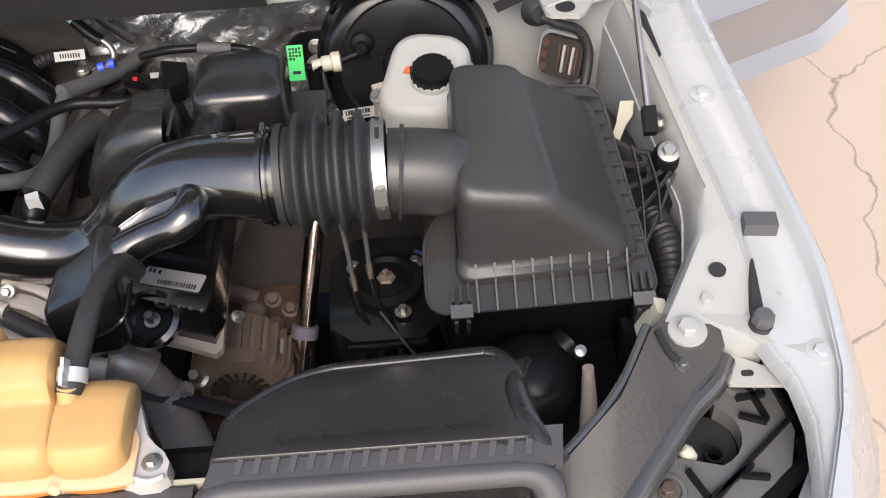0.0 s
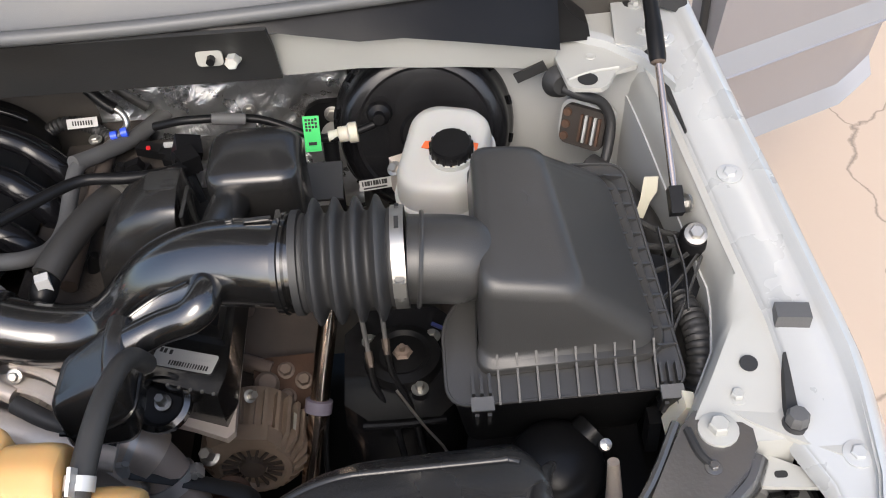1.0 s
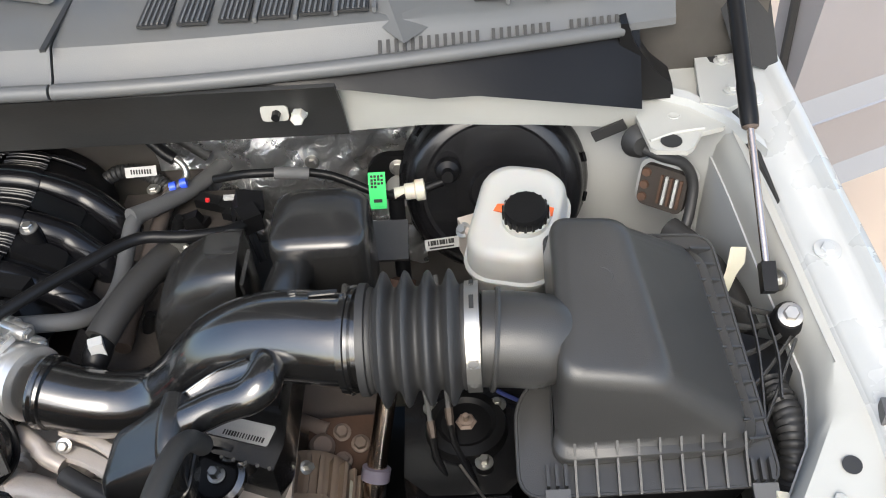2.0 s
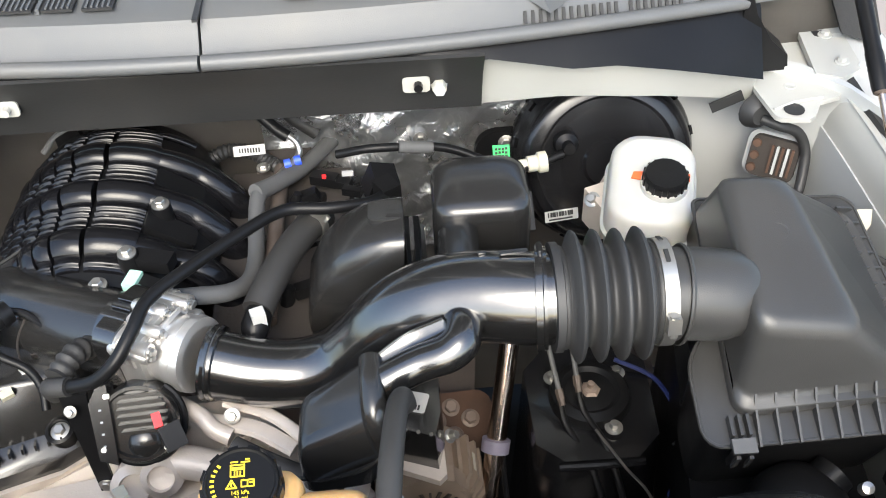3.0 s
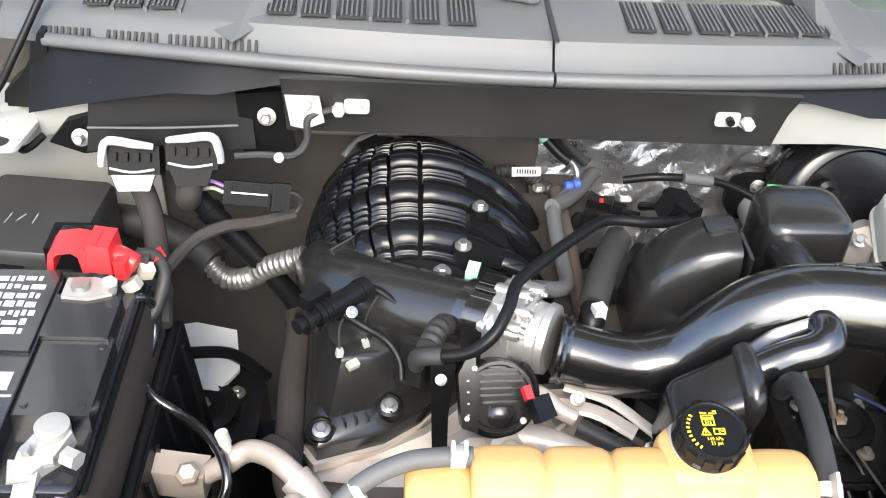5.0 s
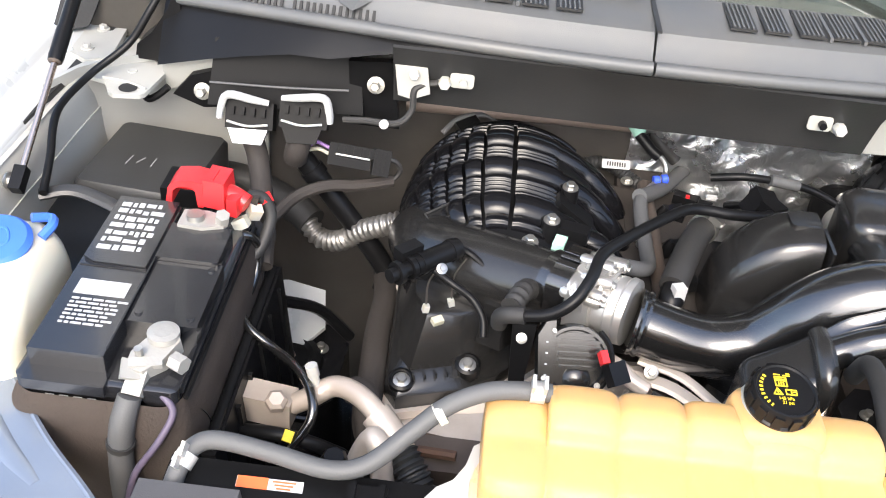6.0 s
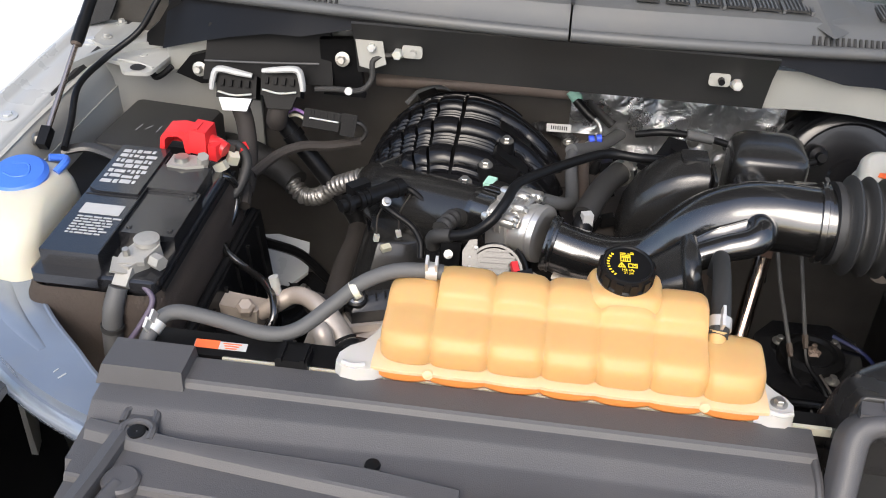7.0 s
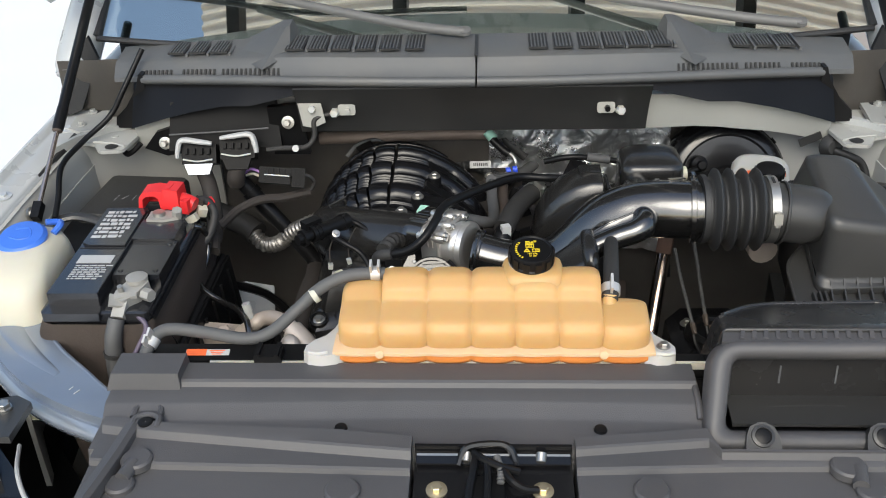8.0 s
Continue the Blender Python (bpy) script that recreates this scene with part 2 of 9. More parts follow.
def loft(rings, cap=True, closed=True):
    """A skin over rings of equal numbers of points."""
    bm = bmesh.new()
    vs = [[bm.verts.new(p) for p in r] for r in rings]
    n = len(vs[0])
    for a, b in zip(vs, vs[1:]):
        for i in range(n if closed else n - 1):
            j = (i + 1) % n
            bm.faces.new((a[i], a[j], b[j], b[i]))
    if cap:
        bm.faces.new(vs[0][::-1])
        bm.faces.new(vs[-1])
    return bm


def tube(pts, r, segs=12, steps=6, flat=1.0, cap=True, wave=None):
    """A pipe along a smooth line. r: a radius, or one for each point. wave: (pitch, depth) for a ribbed hose."""
    line = curve_points(pts, steps) if steps > 1 else [Vector(p) for p in pts]
    rs = [r] * len(line) if isinstance(r, (int, float)) else np.interp(np.linspace(0, len(pts) - 1, len(line)), range(len(pts)), r).tolist()
    rings, up, run = [], None, 0.0
    for i, p in enumerate(line):
        d = (line[min(i + 1, len(line) - 1)] - line[max(i - 1, 0)]).normalized()
        if up is None:
            up = d.orthogonal().normalized() if abs(d.z) > 0.9 else (Vector((0, 0, 1)) - d * d.z).normalized()
        up = (up - d * up.dot(d)).normalized()
        side = d.cross(up)
        rad = rs[i]
        if i:
            run += (p - line[i - 1]).length
        if wave:
            rad += wave[1] * math.cos(2 * math.pi * run / wave[0])
        rings.append([p + rad * (math.cos(a) * side + math.sin(a) * up * flat) for a in [2 * math.pi * k / segs for k in range(segs)]])
    return loft(rings, cap)


def lathe(profile, m=None, segs=24):
    """A turned shape about z from (radius, height), moved by m."""
    m = m or Matrix()
    rings = [[m @ Vector((max(r, 1e-4) * math.cos(2 * math.pi * k / segs), max(r, 1e-4) * math.sin(2 * math.pi * k / segs), h)) for k in range(segs)] for r, h in profile]
    return loft(rings)


def aim(at, axis):
    """A matrix with its z along axis."""
    return Matrix.Translation(at) @ Vector(axis).to_track_quat("Z", "Y").to_matrix().to_4x4()


def bevelled(bm, width, segs=2, angle=25):
    if width:
        edges = [e for e in bm.edges if len(e.link_faces) == 2 and e.calc_face_angle(0) > radians(angle)]
        bmesh.ops.bevel(bm, geom=edges, offset=width, segments=segs, affect="EDGES", profile=0.6, clamp_overlap=True)
    return bm


def box(size, m=None, bevel=0.003, segs=2, top=(1, 1), shift=(0, 0)):
    """A box about the origin, moved by m; top: how its upper face is drawn in; shift: and pushed aside."""
    m = m or Matrix()
    x, y, z = [s / 2 for s in size]
    rings = []
    for h, (fx, fy), (sx, sy) in ((-z, (1, 1), (0, 0)), (z, top, shift)):
        rings.append([(sx + cx * x * fx, sy + cy * y * fy, h) for cx, cy in ((-1, -1), (1, -1), (1, 1), (-1, 1))])
    bm = bevelled(loft(rings), bevel, segs)
    bmesh.ops.transform(bm, matrix=m, verts=bm.verts)
    return bm


def prism(poly, z0, z1, m=None, bevel=0.002, segs=2, top=1.0):
    """A plate or block with the outline poly (x, y), from z0 to z1."""
    cx, cy = sum(p[0] for p in poly) / len(poly), sum(p[1] for p in poly) / len(poly)
    rings = [[(x, y, z0) for x, y in poly], [(cx + (x - cx) * top, cy + (y - cy) * top, z1) for x, y in poly]]
    bm = bevelled(loft(rings), bevel, segs)
    if m:
        bmesh.ops.transform(bm, matrix=m, verts=bm.verts)
    return bm


def rounded(w, h, r, n=4, cx=0, cy=0):
    """A rounded rectangle as a list of (x, y)."""
    out = []
    for k, (sx, sy) in enumerate(((1, 1), (-1, 1), (-1, -1), (1, -1))):
        for i in range(n + 1):
            a = math.pi / 2 * (k + i / n)
            out.append((cx + sx * (w / 2 - r) + r * math.cos(a), cy + sy * (h / 2 - r) + r * math.sin(a)))
    return out


def stacked(layers, m=None, n=5):
    """A soft-cornered block: layers of (height, width, depth, corner, x, y)."""
    m = m or Matrix()
    return loft([[m @ Vector((x, y, h)) for x, y in rounded(w, d, min(c, w / 2 - 1e-4, d / 2 - 1e-4), n, cx, cy)] for h, w, d, c, cx, cy in layers])


def bolt_mesh(r=0.007, m=None, washer=1.6, tall=1.0):
    r *= 0.84
    bm = lathe([(0, 0), (r * washer, 0), (r * washer, r * 0.3), (r * 1.15, r * 0.42), (0, r * 0.42)], segs=16)
    add(bm, lathe([(0, r * 0.4), (r, r * 0.4), (r, r * (0.4 + 0.75 * tall)), (r * 0.85, r * (0.5 + 0.8 * tall)), (0, r * (0.5 + 0.8 * tall))], segs=6))
    bmesh.ops.transform(bm, matrix=m or Matrix(), verts=bm.verts)
    return bm


def bolt(at, axis=(0, -0.3, 1), r=0.007, parent=None, material=None, name="bolt", washer=1.6, tall=1.0):
    return part(name, bolt_mesh(r, aim(at, axis), washer, tall), material or M_STEEL, parent, smooth=30)


def band(at, axis, r, width=0.012, thick=0.0016, parent=None, material=None, name="clamp", screw=None):
    """A hose clamp round a pipe, with its screw block towards screw."""
    m = aim(at, axis)
    bm = lathe([(r, -width / 2), (r + thick, -width / 2), (r + thick, width / 2), (r, width / 2), (r, -width / 2)], m, 28)
    ob = part(name, bm, material or M_STEEL, parent)
    if screw:
        d = (Vector(screw) - Vector(axis).normalized() * Vector(screw).dot(Vector(axis).normalized())).normalized()
        p = Vector(at) + d * (r + 0.005)
        bm = box((0.012, 0.016, 0.009), aim(p, d), 0.0015)
        add(bm, lathe([(0, 0), (0.0045, 0), (0.0045, 0.022), (0, 0.022)], aim(p - d.cross(Vector(axis)).normalized() * 0.012, d.cross(Vector(axis))), 8))
        part("screw", bm, material or M_STEEL, ob)
    return ob


# ---- ground and surroundings ----
def build_ground():
    bm = bmesh.new()
    bmesh.ops.create_grid(bm, x_segments=40, y_segments=40, size=60)
    tagged(part("ground", bm, M_GROUND, smooth=0), "pinkish beige worn concrete yard with cracks", "ground", kind="structure")
    # white slab added for sunlit ground; its glare is put into the colour
    bm = box((8.0, 20.0, 0.02), Matrix.Translation((-5.15, 0, -0.002)), 0.004)
    tagged(part("pavement", bm, mat("overexposed_ground_white", (0.80, 0.785, 0.76), 0.8, var=0.04, scale=1.5, bump=0.3, fine=60)), "white slab for the overexposed sunlit ground beside the truck", "pavement", kind="structure")


build_ground()


def at_y(y, ys, vs):
    return float(np.interp(y, ys, vs))


def rail_height(y):
    return at_y(y, (0.10, 0.313, 0.45, 0.63, 0.81, 1.0, 1.3), (0.985, 1.016, 1.042, 1.068, 1.085, 1.10, 1.12))


def side_x(kind, y):
    """Half widths along the bay: the apron, the rail's seam, the flange's crease and the fender's outer edge."""
    return at_y(y, *{
        "apron": ((0.33, 0.36, 0.40, 0.46, 0.55, 0.9), (0.665, 0.674, 0.698, 0.732, 0.75, 0.745)),
        "seam": ((0.12, 0.24, 0.285, 0.31, 0.34, 0.38, 0.42, 0.48, 0.555, 0.656, 0.77, 0.87, 1.2), (0.77, 0.797, 0.794, 0.785, 0.768, 0.773, 0.779, 0.772, 0.761, 0.749, 0.738, 0.725, 0.70)),
        "crease": ((0.12, 0.228, 0.29, 0.39, 0.5, 0.58, 0.70, 0.90, 1.2), (0.783, 0.813, 0.825, 0.828, 0.815, 0.805, 0.793, 0.774, 0.750)),
        "edge": ((0.05, 0.153, 0.245, 0.292, 0.393, 0.5, 0.69, 0.88, 1.3), (0.74, 0.785, 0.825, 0.838, 0.846, 0.833, 0.812, 0.796, 0.775)),
    }[kind])


def build_fender(s, words):
    """A front wing with its top flange, from the headlamp to the door."""
    w = thing("fender", (s * 0.85, 0.6, 0.0), words, "fender")
    ys = [0.17 + 0.04 * i for i in range(28)]
    rings = []
    for y in ys:
        z, a, c, e = rail_height(y), side_x("seam", y), side_x("crease", y), side_x("edge", y)
        a = max(a, min(c - 0.012, a))
        pts = [(a - 0.004, z - 0.012), (a, z + 0.004), (a + 0.004, z + 0.008), (c - 0.006, z + 0.008), (c, z + 0.010), (c + 0.004, z + 0.016),
               (e - 0.010, z + 0.019), (e - 0.002, z + 0.016), (e + 0.004, z + 0.006), (e + 0.025, z - 0.04), (e + 0.06, z - 0.12), (e + 0.085, z - 0.26), (e + 0.095, z - 0.5)]
        outer = [(s * x, y, h) for x, h in pts]
        inner = [(s * (x - 0.0025), y, h - 0.003) for x, h in reversed(pts)]
        rings.append(outer + inner)
    part("panel", loft(rings), M_PAINT, w, smooth=50)
    for y, dx in ((0.313, 0.012), (0.63, 0.0), (0.86, -0.002), (1.0, 0.0)):
        x = (side_x("seam", y) + side_x("crease", y)) / 2 + dx
        bolt((s * x, y, rail_height(y) + 0.008), (0, -0.1, 1), 0.0085, w, M_PAINT, washer=1.9, tall=0.5)
    # black strips for the shaded gap, flange to inner rail, wider at the back
    for gap, wide in (((0.352, 0.375, 0.395, 0.415), (2.6, 2.0, 1.4, 0.5)), ((0.70, 0.74, 0.78, 0.83, 0.88, 0.94), (0.3, 0.8, 1.4, 2.4, 3.0, 3.6))):
        rings = [[(s * (side_x("seam", y) + dx * k), y, rail_height(y) + 0.0040 + dz) for dx, dz in ((-0.0025, -0.004), (-0.0015, 0.0035), (0.0012, 0.004), (0.0026, 0.0042), (0.0026, -0.004))] for y, k in zip(gap, wide)]
        part("gap_shade", loft(rings), M_INK_GAP, w, "black strip for the shaded fender gap")
    return w


build_fender(1, "silver-white painted front fender with bolted top flange")
build_fender(-1, "silver-white painted front fender beside the battery")


def build_apron(s, label):
    """The inner wing: an upright sheet with a rounded rail on top."""
    w = thing("inner_fender", (s * 0.74, 0.6, 0.0), label, "inner fender", kind="")
    ys = [0.335 + 0.025 * i for i in range(29)]
    rings, wall = [], []
    for y in ys:
        z, a, b = rail_height(y), side_x("apron", y), side_x("seam", y)
        a = min(a, b - 0.02)
        pts = [(a - 0.004, z - 0.06), (a - 0.001, z - 0.03), (a + 0.004, z - 0.010), (a + 0.011, z - 0.001), (b - 0.012, z + 0.001), (b + 0.004, z - 0.002), (b + 0.004, z - 0.06)]
        rings.append([(s * x, y, h) for x, h in pts])
        wall.append([(s * x, y, h) for x, h in ((a - 0.012, 0.5), (a - 0.004, 0.8), (a - 0.005, z - 0.05), (a + 0.004, z - 0.05), (a + 0.003, 0.5))])
    part("rail", loft(rings), M_INNER, w, smooth=50)
    # one paint on both walls, its tone chosen for each side's light
    part("side_wall", loft(wall), M_APRON if s > 0 else M_INNER, w, smooth=50)
    # pressed box in the wall, and the flat shelf at the back corner
    bm = prism([(0.60, 0.90), (0.80, 0.93), (0.80, 1.03), (0.70, 1.04), (0.62, 1.0)], 0, 0.012, Matrix(((0, 0, -s, s * 0.742), (1, 0, 0, 0.06), (0, 1, 0, 0), (0, 0, 0, 1))), 0.004)
    part("pressed_panel", bm, M_APRON, w)
    x = side_x("apron", 0.7)
    part("wall_crease", tube([(s * (x - 0.006), 0.795, 1.052), (s * (x - 0.008), 0.745, 1.048), (s * (x - 0.008), 0.715, 1.030), (s * (x - 0.008), 0.705, 0.985)], 0.0022, 6, 4), M_APRON, w)
    part("wall_crease", tube([(s * (x - 0.008), 0.815, 1.02), (s * (x - 0.010), 0.80, 0.97), (s * (x - 0.010), 0.79, 0.90)], 0.0022, 6, 4), M_APRON, w)
    for y, z in ((0.775, 1.036), (0.755, 1.022), (0.742, 1.000), (0.735, 0.975), (0.83, 0.985), (0.83, 0.955)):
        part("spot_weld", lathe([(0, 0), (0.004, 0), (0.0032, 0.0012), (0, 0.0005)], aim((s * (x - 0.004), y, z), (-s, 0, 0.1)), 10), M_APRON, w)
    bm = prism([(s * 0.618, 0.847), (s * 0.626, 0.790), (s * 0.632, 0.784), (s * 0.664, 0.780), (s * 0.672, 0.786), (s * 0.686, 0.812), (s * 0.712, 0.820), (s * 0.724, 0.85), (s * 0.735, 0.96), (s * 0.64, 0.96)][::s], 1.083, 1.089, None, 0.002)
    part("corner_plate", bm, M_INNER, w)
    # flat black disc for the dark inside of the hole
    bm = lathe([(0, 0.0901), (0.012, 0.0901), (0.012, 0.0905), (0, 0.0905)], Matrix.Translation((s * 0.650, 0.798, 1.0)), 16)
    part("hole", bm, M_INK_GAP, w)
    bm = prism([(s * 0.690, 0.850), (s * 0.720, 0.838), (s * 0.748, 0.855), (s * 0.752, 0.94), (s * 0.70, 0.95)][::s], 1.094, 1.102, None, 0.002)
    part("hinge_plate", bm, M_INNER, w)
    part("plate_fold", tube([(s * 0.627, 0.800, 1.090), (s * 0.655, 0.812, 1.0905), (s * 0.690, 0.818, 1.0905)], 0.0022, 6), M_INNER, w)
    for x, y in ((0.660, 0.845), (0.700, 0.852)):
        part("weld_dimple", lathe([(0, 0), (0.007, 0), (0.006, 0.0012), (0.003, 0.0004), (0, 0.0004)], Matrix.Translation((s * x, y, 1.0888)), 14), M_INNER, w)
    for y in (0.87, 0.93):
        bolt((s * 0.728, y, 1.102), (0, 0, 1), 0.0065, w, M_INNER)
    # rail hole, its dark inside drawn as a black disc
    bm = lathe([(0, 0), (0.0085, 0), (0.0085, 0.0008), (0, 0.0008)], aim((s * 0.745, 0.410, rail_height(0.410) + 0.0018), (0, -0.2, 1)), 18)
    part("hole", bm, M_INK_GAP, w)
    # hinge arm of the hood
    hinge = Matrix(((s, 0, 0, 0), (0, 0.25, -1, 0.925), (0, 1, 0.25, 0), (0, 0, 0, 1)))
    bm = prism([(0.672, 1.105), (0.722, 1.105), (0.716, 1.135), (0.700, 1.150), (0.704, 1.166), (0.690, 1.186), (0.678, 1.205), (0.686, 1.238), (0.708, 1.262), (0.760, 1.300), (0.752, 1.325), (0.700, 1.292), (0.660, 1.250), (0.650, 1.212), (0.644, 1.175), (0.662, 1.148), (0.672, 1.132)][::s], -0.005, 0.005, hinge, 0.002)
    part("hood_hinge", bm, M_INNER, w)
    part("hinge_hole", prism(rounded(0.014, 0.032, 0.0068, 5, 0.6665, 1.190)[::s], -0.0056, 0.0056, hinge, 0), M_INK_GAP, w)
    bolt(hinge @ Vector((0.690, 1.170, 0.006)), (0, -1, 0.2), 0.006, w)
    bm = loft([[(s * x, y, z) for x, y, z in ((0.790, 0.900, 1.100), (0.742, 0.915, 1.112), (0.712, 0.965, 1.195), (0.728, 0.975, 1.235), (0.786, 0.975, 1.165))], [(s * x, y, z) for x, y, z in ((0.792, 0.915, 1.098), (0.744, 0.93, 1.110), (0.714, 0.98, 1.193), (0.730, 0.99, 1.233), (0.788, 0.99, 1.163))]])
    part("corner_filler", bm, M_FOAM, w, "black corner filler panel")
    return w


build_apron(1, "pale grey painted inner fender with a white rail")
build_apron(-1, "pale grey painted inner fender behind the washer bottle")


def build_firewall():
    w = thing("wall_firewall", (0, 0.93, 0.5), "dusty black matted firewall with crinkled silver foil", "firewall", kind="structure")
    bm = bmesh.new()
    xs = [-0.78 + 0.06 * i for i in range(27)]
    zs = [0.45 + 0.05 * i for i in range(16)]
    rows = [[(x, 0.945 + 0.010 * math.sin(9 * x + 5 * z) + 0.02 * max(0, z - 1.0), z) for x in xs] for z in zs]
    bm = loft(rows, cap=False, closed=False)
    bmesh.ops.solidify(bm, geom=bm.faces[:], thickness=-0.02)
    part("mat", bm, M_WALL, w)
    # foil blanket
    rows = []
    for j in range(64):
        z = 0.80 + 0.0048 * j
        row = []
        for i in range(76):
            x = 0.02 + 0.0045 * i
            n = noise.noise((9 * x + 2 * z, 14 * z, 0)) * 0.016 + abs(noise.noise((24 * x - 16 * z, 12 * z + 9 * x, 4))) * 0.016 + abs(noise.noise((50 * x - 44 * z, 26 * z, 8))) * 0.008
            row.append((x, 0.930 - n, z + 0.01 * noise.noise((8 * x, 1, 2))))
        rows.append(row)
    bm = loft(rows, cap=False, closed=False)
    bmesh.ops.solidify(bm, geom=bm.faces[:], thickness=-0.003)
    part("foil", bm, M_FOIL, w, "crinkled silver foil blanket", smooth=60)
    for x, z in ((0.222, 0.991), (0.332, 0.99)):
        bolt((x, 0.918, z), (0, -1, 0.2), 0.007, w)
    # pipe-like swage across the top
    part("seam", tube([(-0.30, 0.93, 1.045), (-0.1, 0.922, 1.055), (0.015, 0.925, 1.055)], 0.012, 10), M_PIPE_DIRTY, w)
    # painted sheet behind the booster and the fuse box
    for s in (-1, 1):
        rings = []
        for x, y in ((0.50, 0.935), (0.56, 0.922), (0.62, 0.905), (0.68, 0.872), (0.72, 0.83), (0.745, 0.775)):
            rings.append([(s * x, y, 0.86), (s * x, y - 0.004, 0.95), (s * x, y - 0.012, 1.02), (s * x, y - 0.012, 1.10), (s * x, y + 0.004, 1.10), (s * x, y + 0.004, 0.86)])
        part("side_sheet", loft(rings), M_APRON if s > 0 else M_INNER, w, "pale painted side sheet", smooth=60)


build_firewall()


def build_bulkhead():
    """The upper edge under the cowl: black flap in the middle, white sheet at both ends."""
    w = thing("wall_bulkhead", (0, 0.82, 1.0), "white painted upper bulkhead with a black flap over it", "bulkhead", kind="structure")
    xs = [-0.62 + 0.04 * i for i in range(32)]

    def low(x):
        return at_y(abs(x), (0, 0.29, 0.40, 0.52, 0.60, 0.66), (1.108, 1.104, 1.108, 1.092, 1.070, 1.045))

    rings = []
    for x in xs:
        front = 0.810 + 0.036 * (max(0.0, abs(x) - 0.40) / 0.22) ** 1.5
        back = at_y(abs(x), (0, 0.30, 0.44, 0.53, 0.66), (0.830, 0.828, 0.828, 0.838, 0.868))
        if -0.51 < x < -0.28:  # set back behind the control module
            front, back = front + 0.05, back + 0.05
        b = low(x)
        top = at_y(abs(x), (0, 0.41, 0.44, 0.52, 0.62), (1.176, 1.172, 1.168, 1.148, 1.108))
        rings.append([(x, front, top), (x, front + 0.003, top - 0.012), (x, back, b), (x, back + 0.010, b - 0.003), (x, back + 0.016, b + 0.02), (x, front + 0.02, top)])
    part("sheet", loft(rings), M_INNER, w, smooth=50)
    rings = []
    for x in [-0.31 + 0.04 * i for i in range(15)] + [0.293]:
        rings.append([(x, 0.772, 1.202), (x, 0.798, 1.163), (x, 0.812, 1.128), (x, 0.820, 1.106), (x, 0.824, 1.108), (x, 0.802, 1.166), (x, 0.778, 1.203)])
    part("flap", loft(rings), M_FLAP, w, "black rubberised flap")
    for s in (-1, 1):
        b = bolt((s * 0.245, 0.806, 1.15), (0, -1, 0.15), 0.0095, w, M_MILK, "nut", 1.2, 2.6)
        bm = prism(rounded(0.030, 0.020, 0.005, 3, s * 0.222 - 0.002, 1.156), 0, 0.003, Matrix(((1, 0, 0, 0), (0, 0, -1, 0.7985), (0, 1, 0, 0), (0, 0, 0, 1))), 0.001)
        part("tab", bm, M_INNER, w)
        part("stud", lathe([(0, 0), (0.005, 0), (0.005, 0.016), (0, 0.016)], aim((s * 0.222, 0.803, 1.156), (0, -1, 0)), 8), M_DARK if s > 0 else M_INNER, w)
    bm = prism([(-0.308, 1.170), (-0.302, 1.128), (-0.284, 1.124), (-0.262, 1.134), (-0.268, 1.172)], 0, 0.003, Matrix(((1, 0, 0, 0), (0, 0, -1, 0.7965), (0, 1, 0, 0), (0, 0, 0, 1))), 0.001)
    part("tab", bm, M_INNER, w)
    bolt((-0.283, 0.800, 1.158), (0, -1, 0.2), 0.008, w, M_MILK, "nut", 1.2, 2.2)


build_bulkhead()


def cowl_front(x):
    return 0.770 + 0.112 * (abs(x) / 0.62) ** 2.2


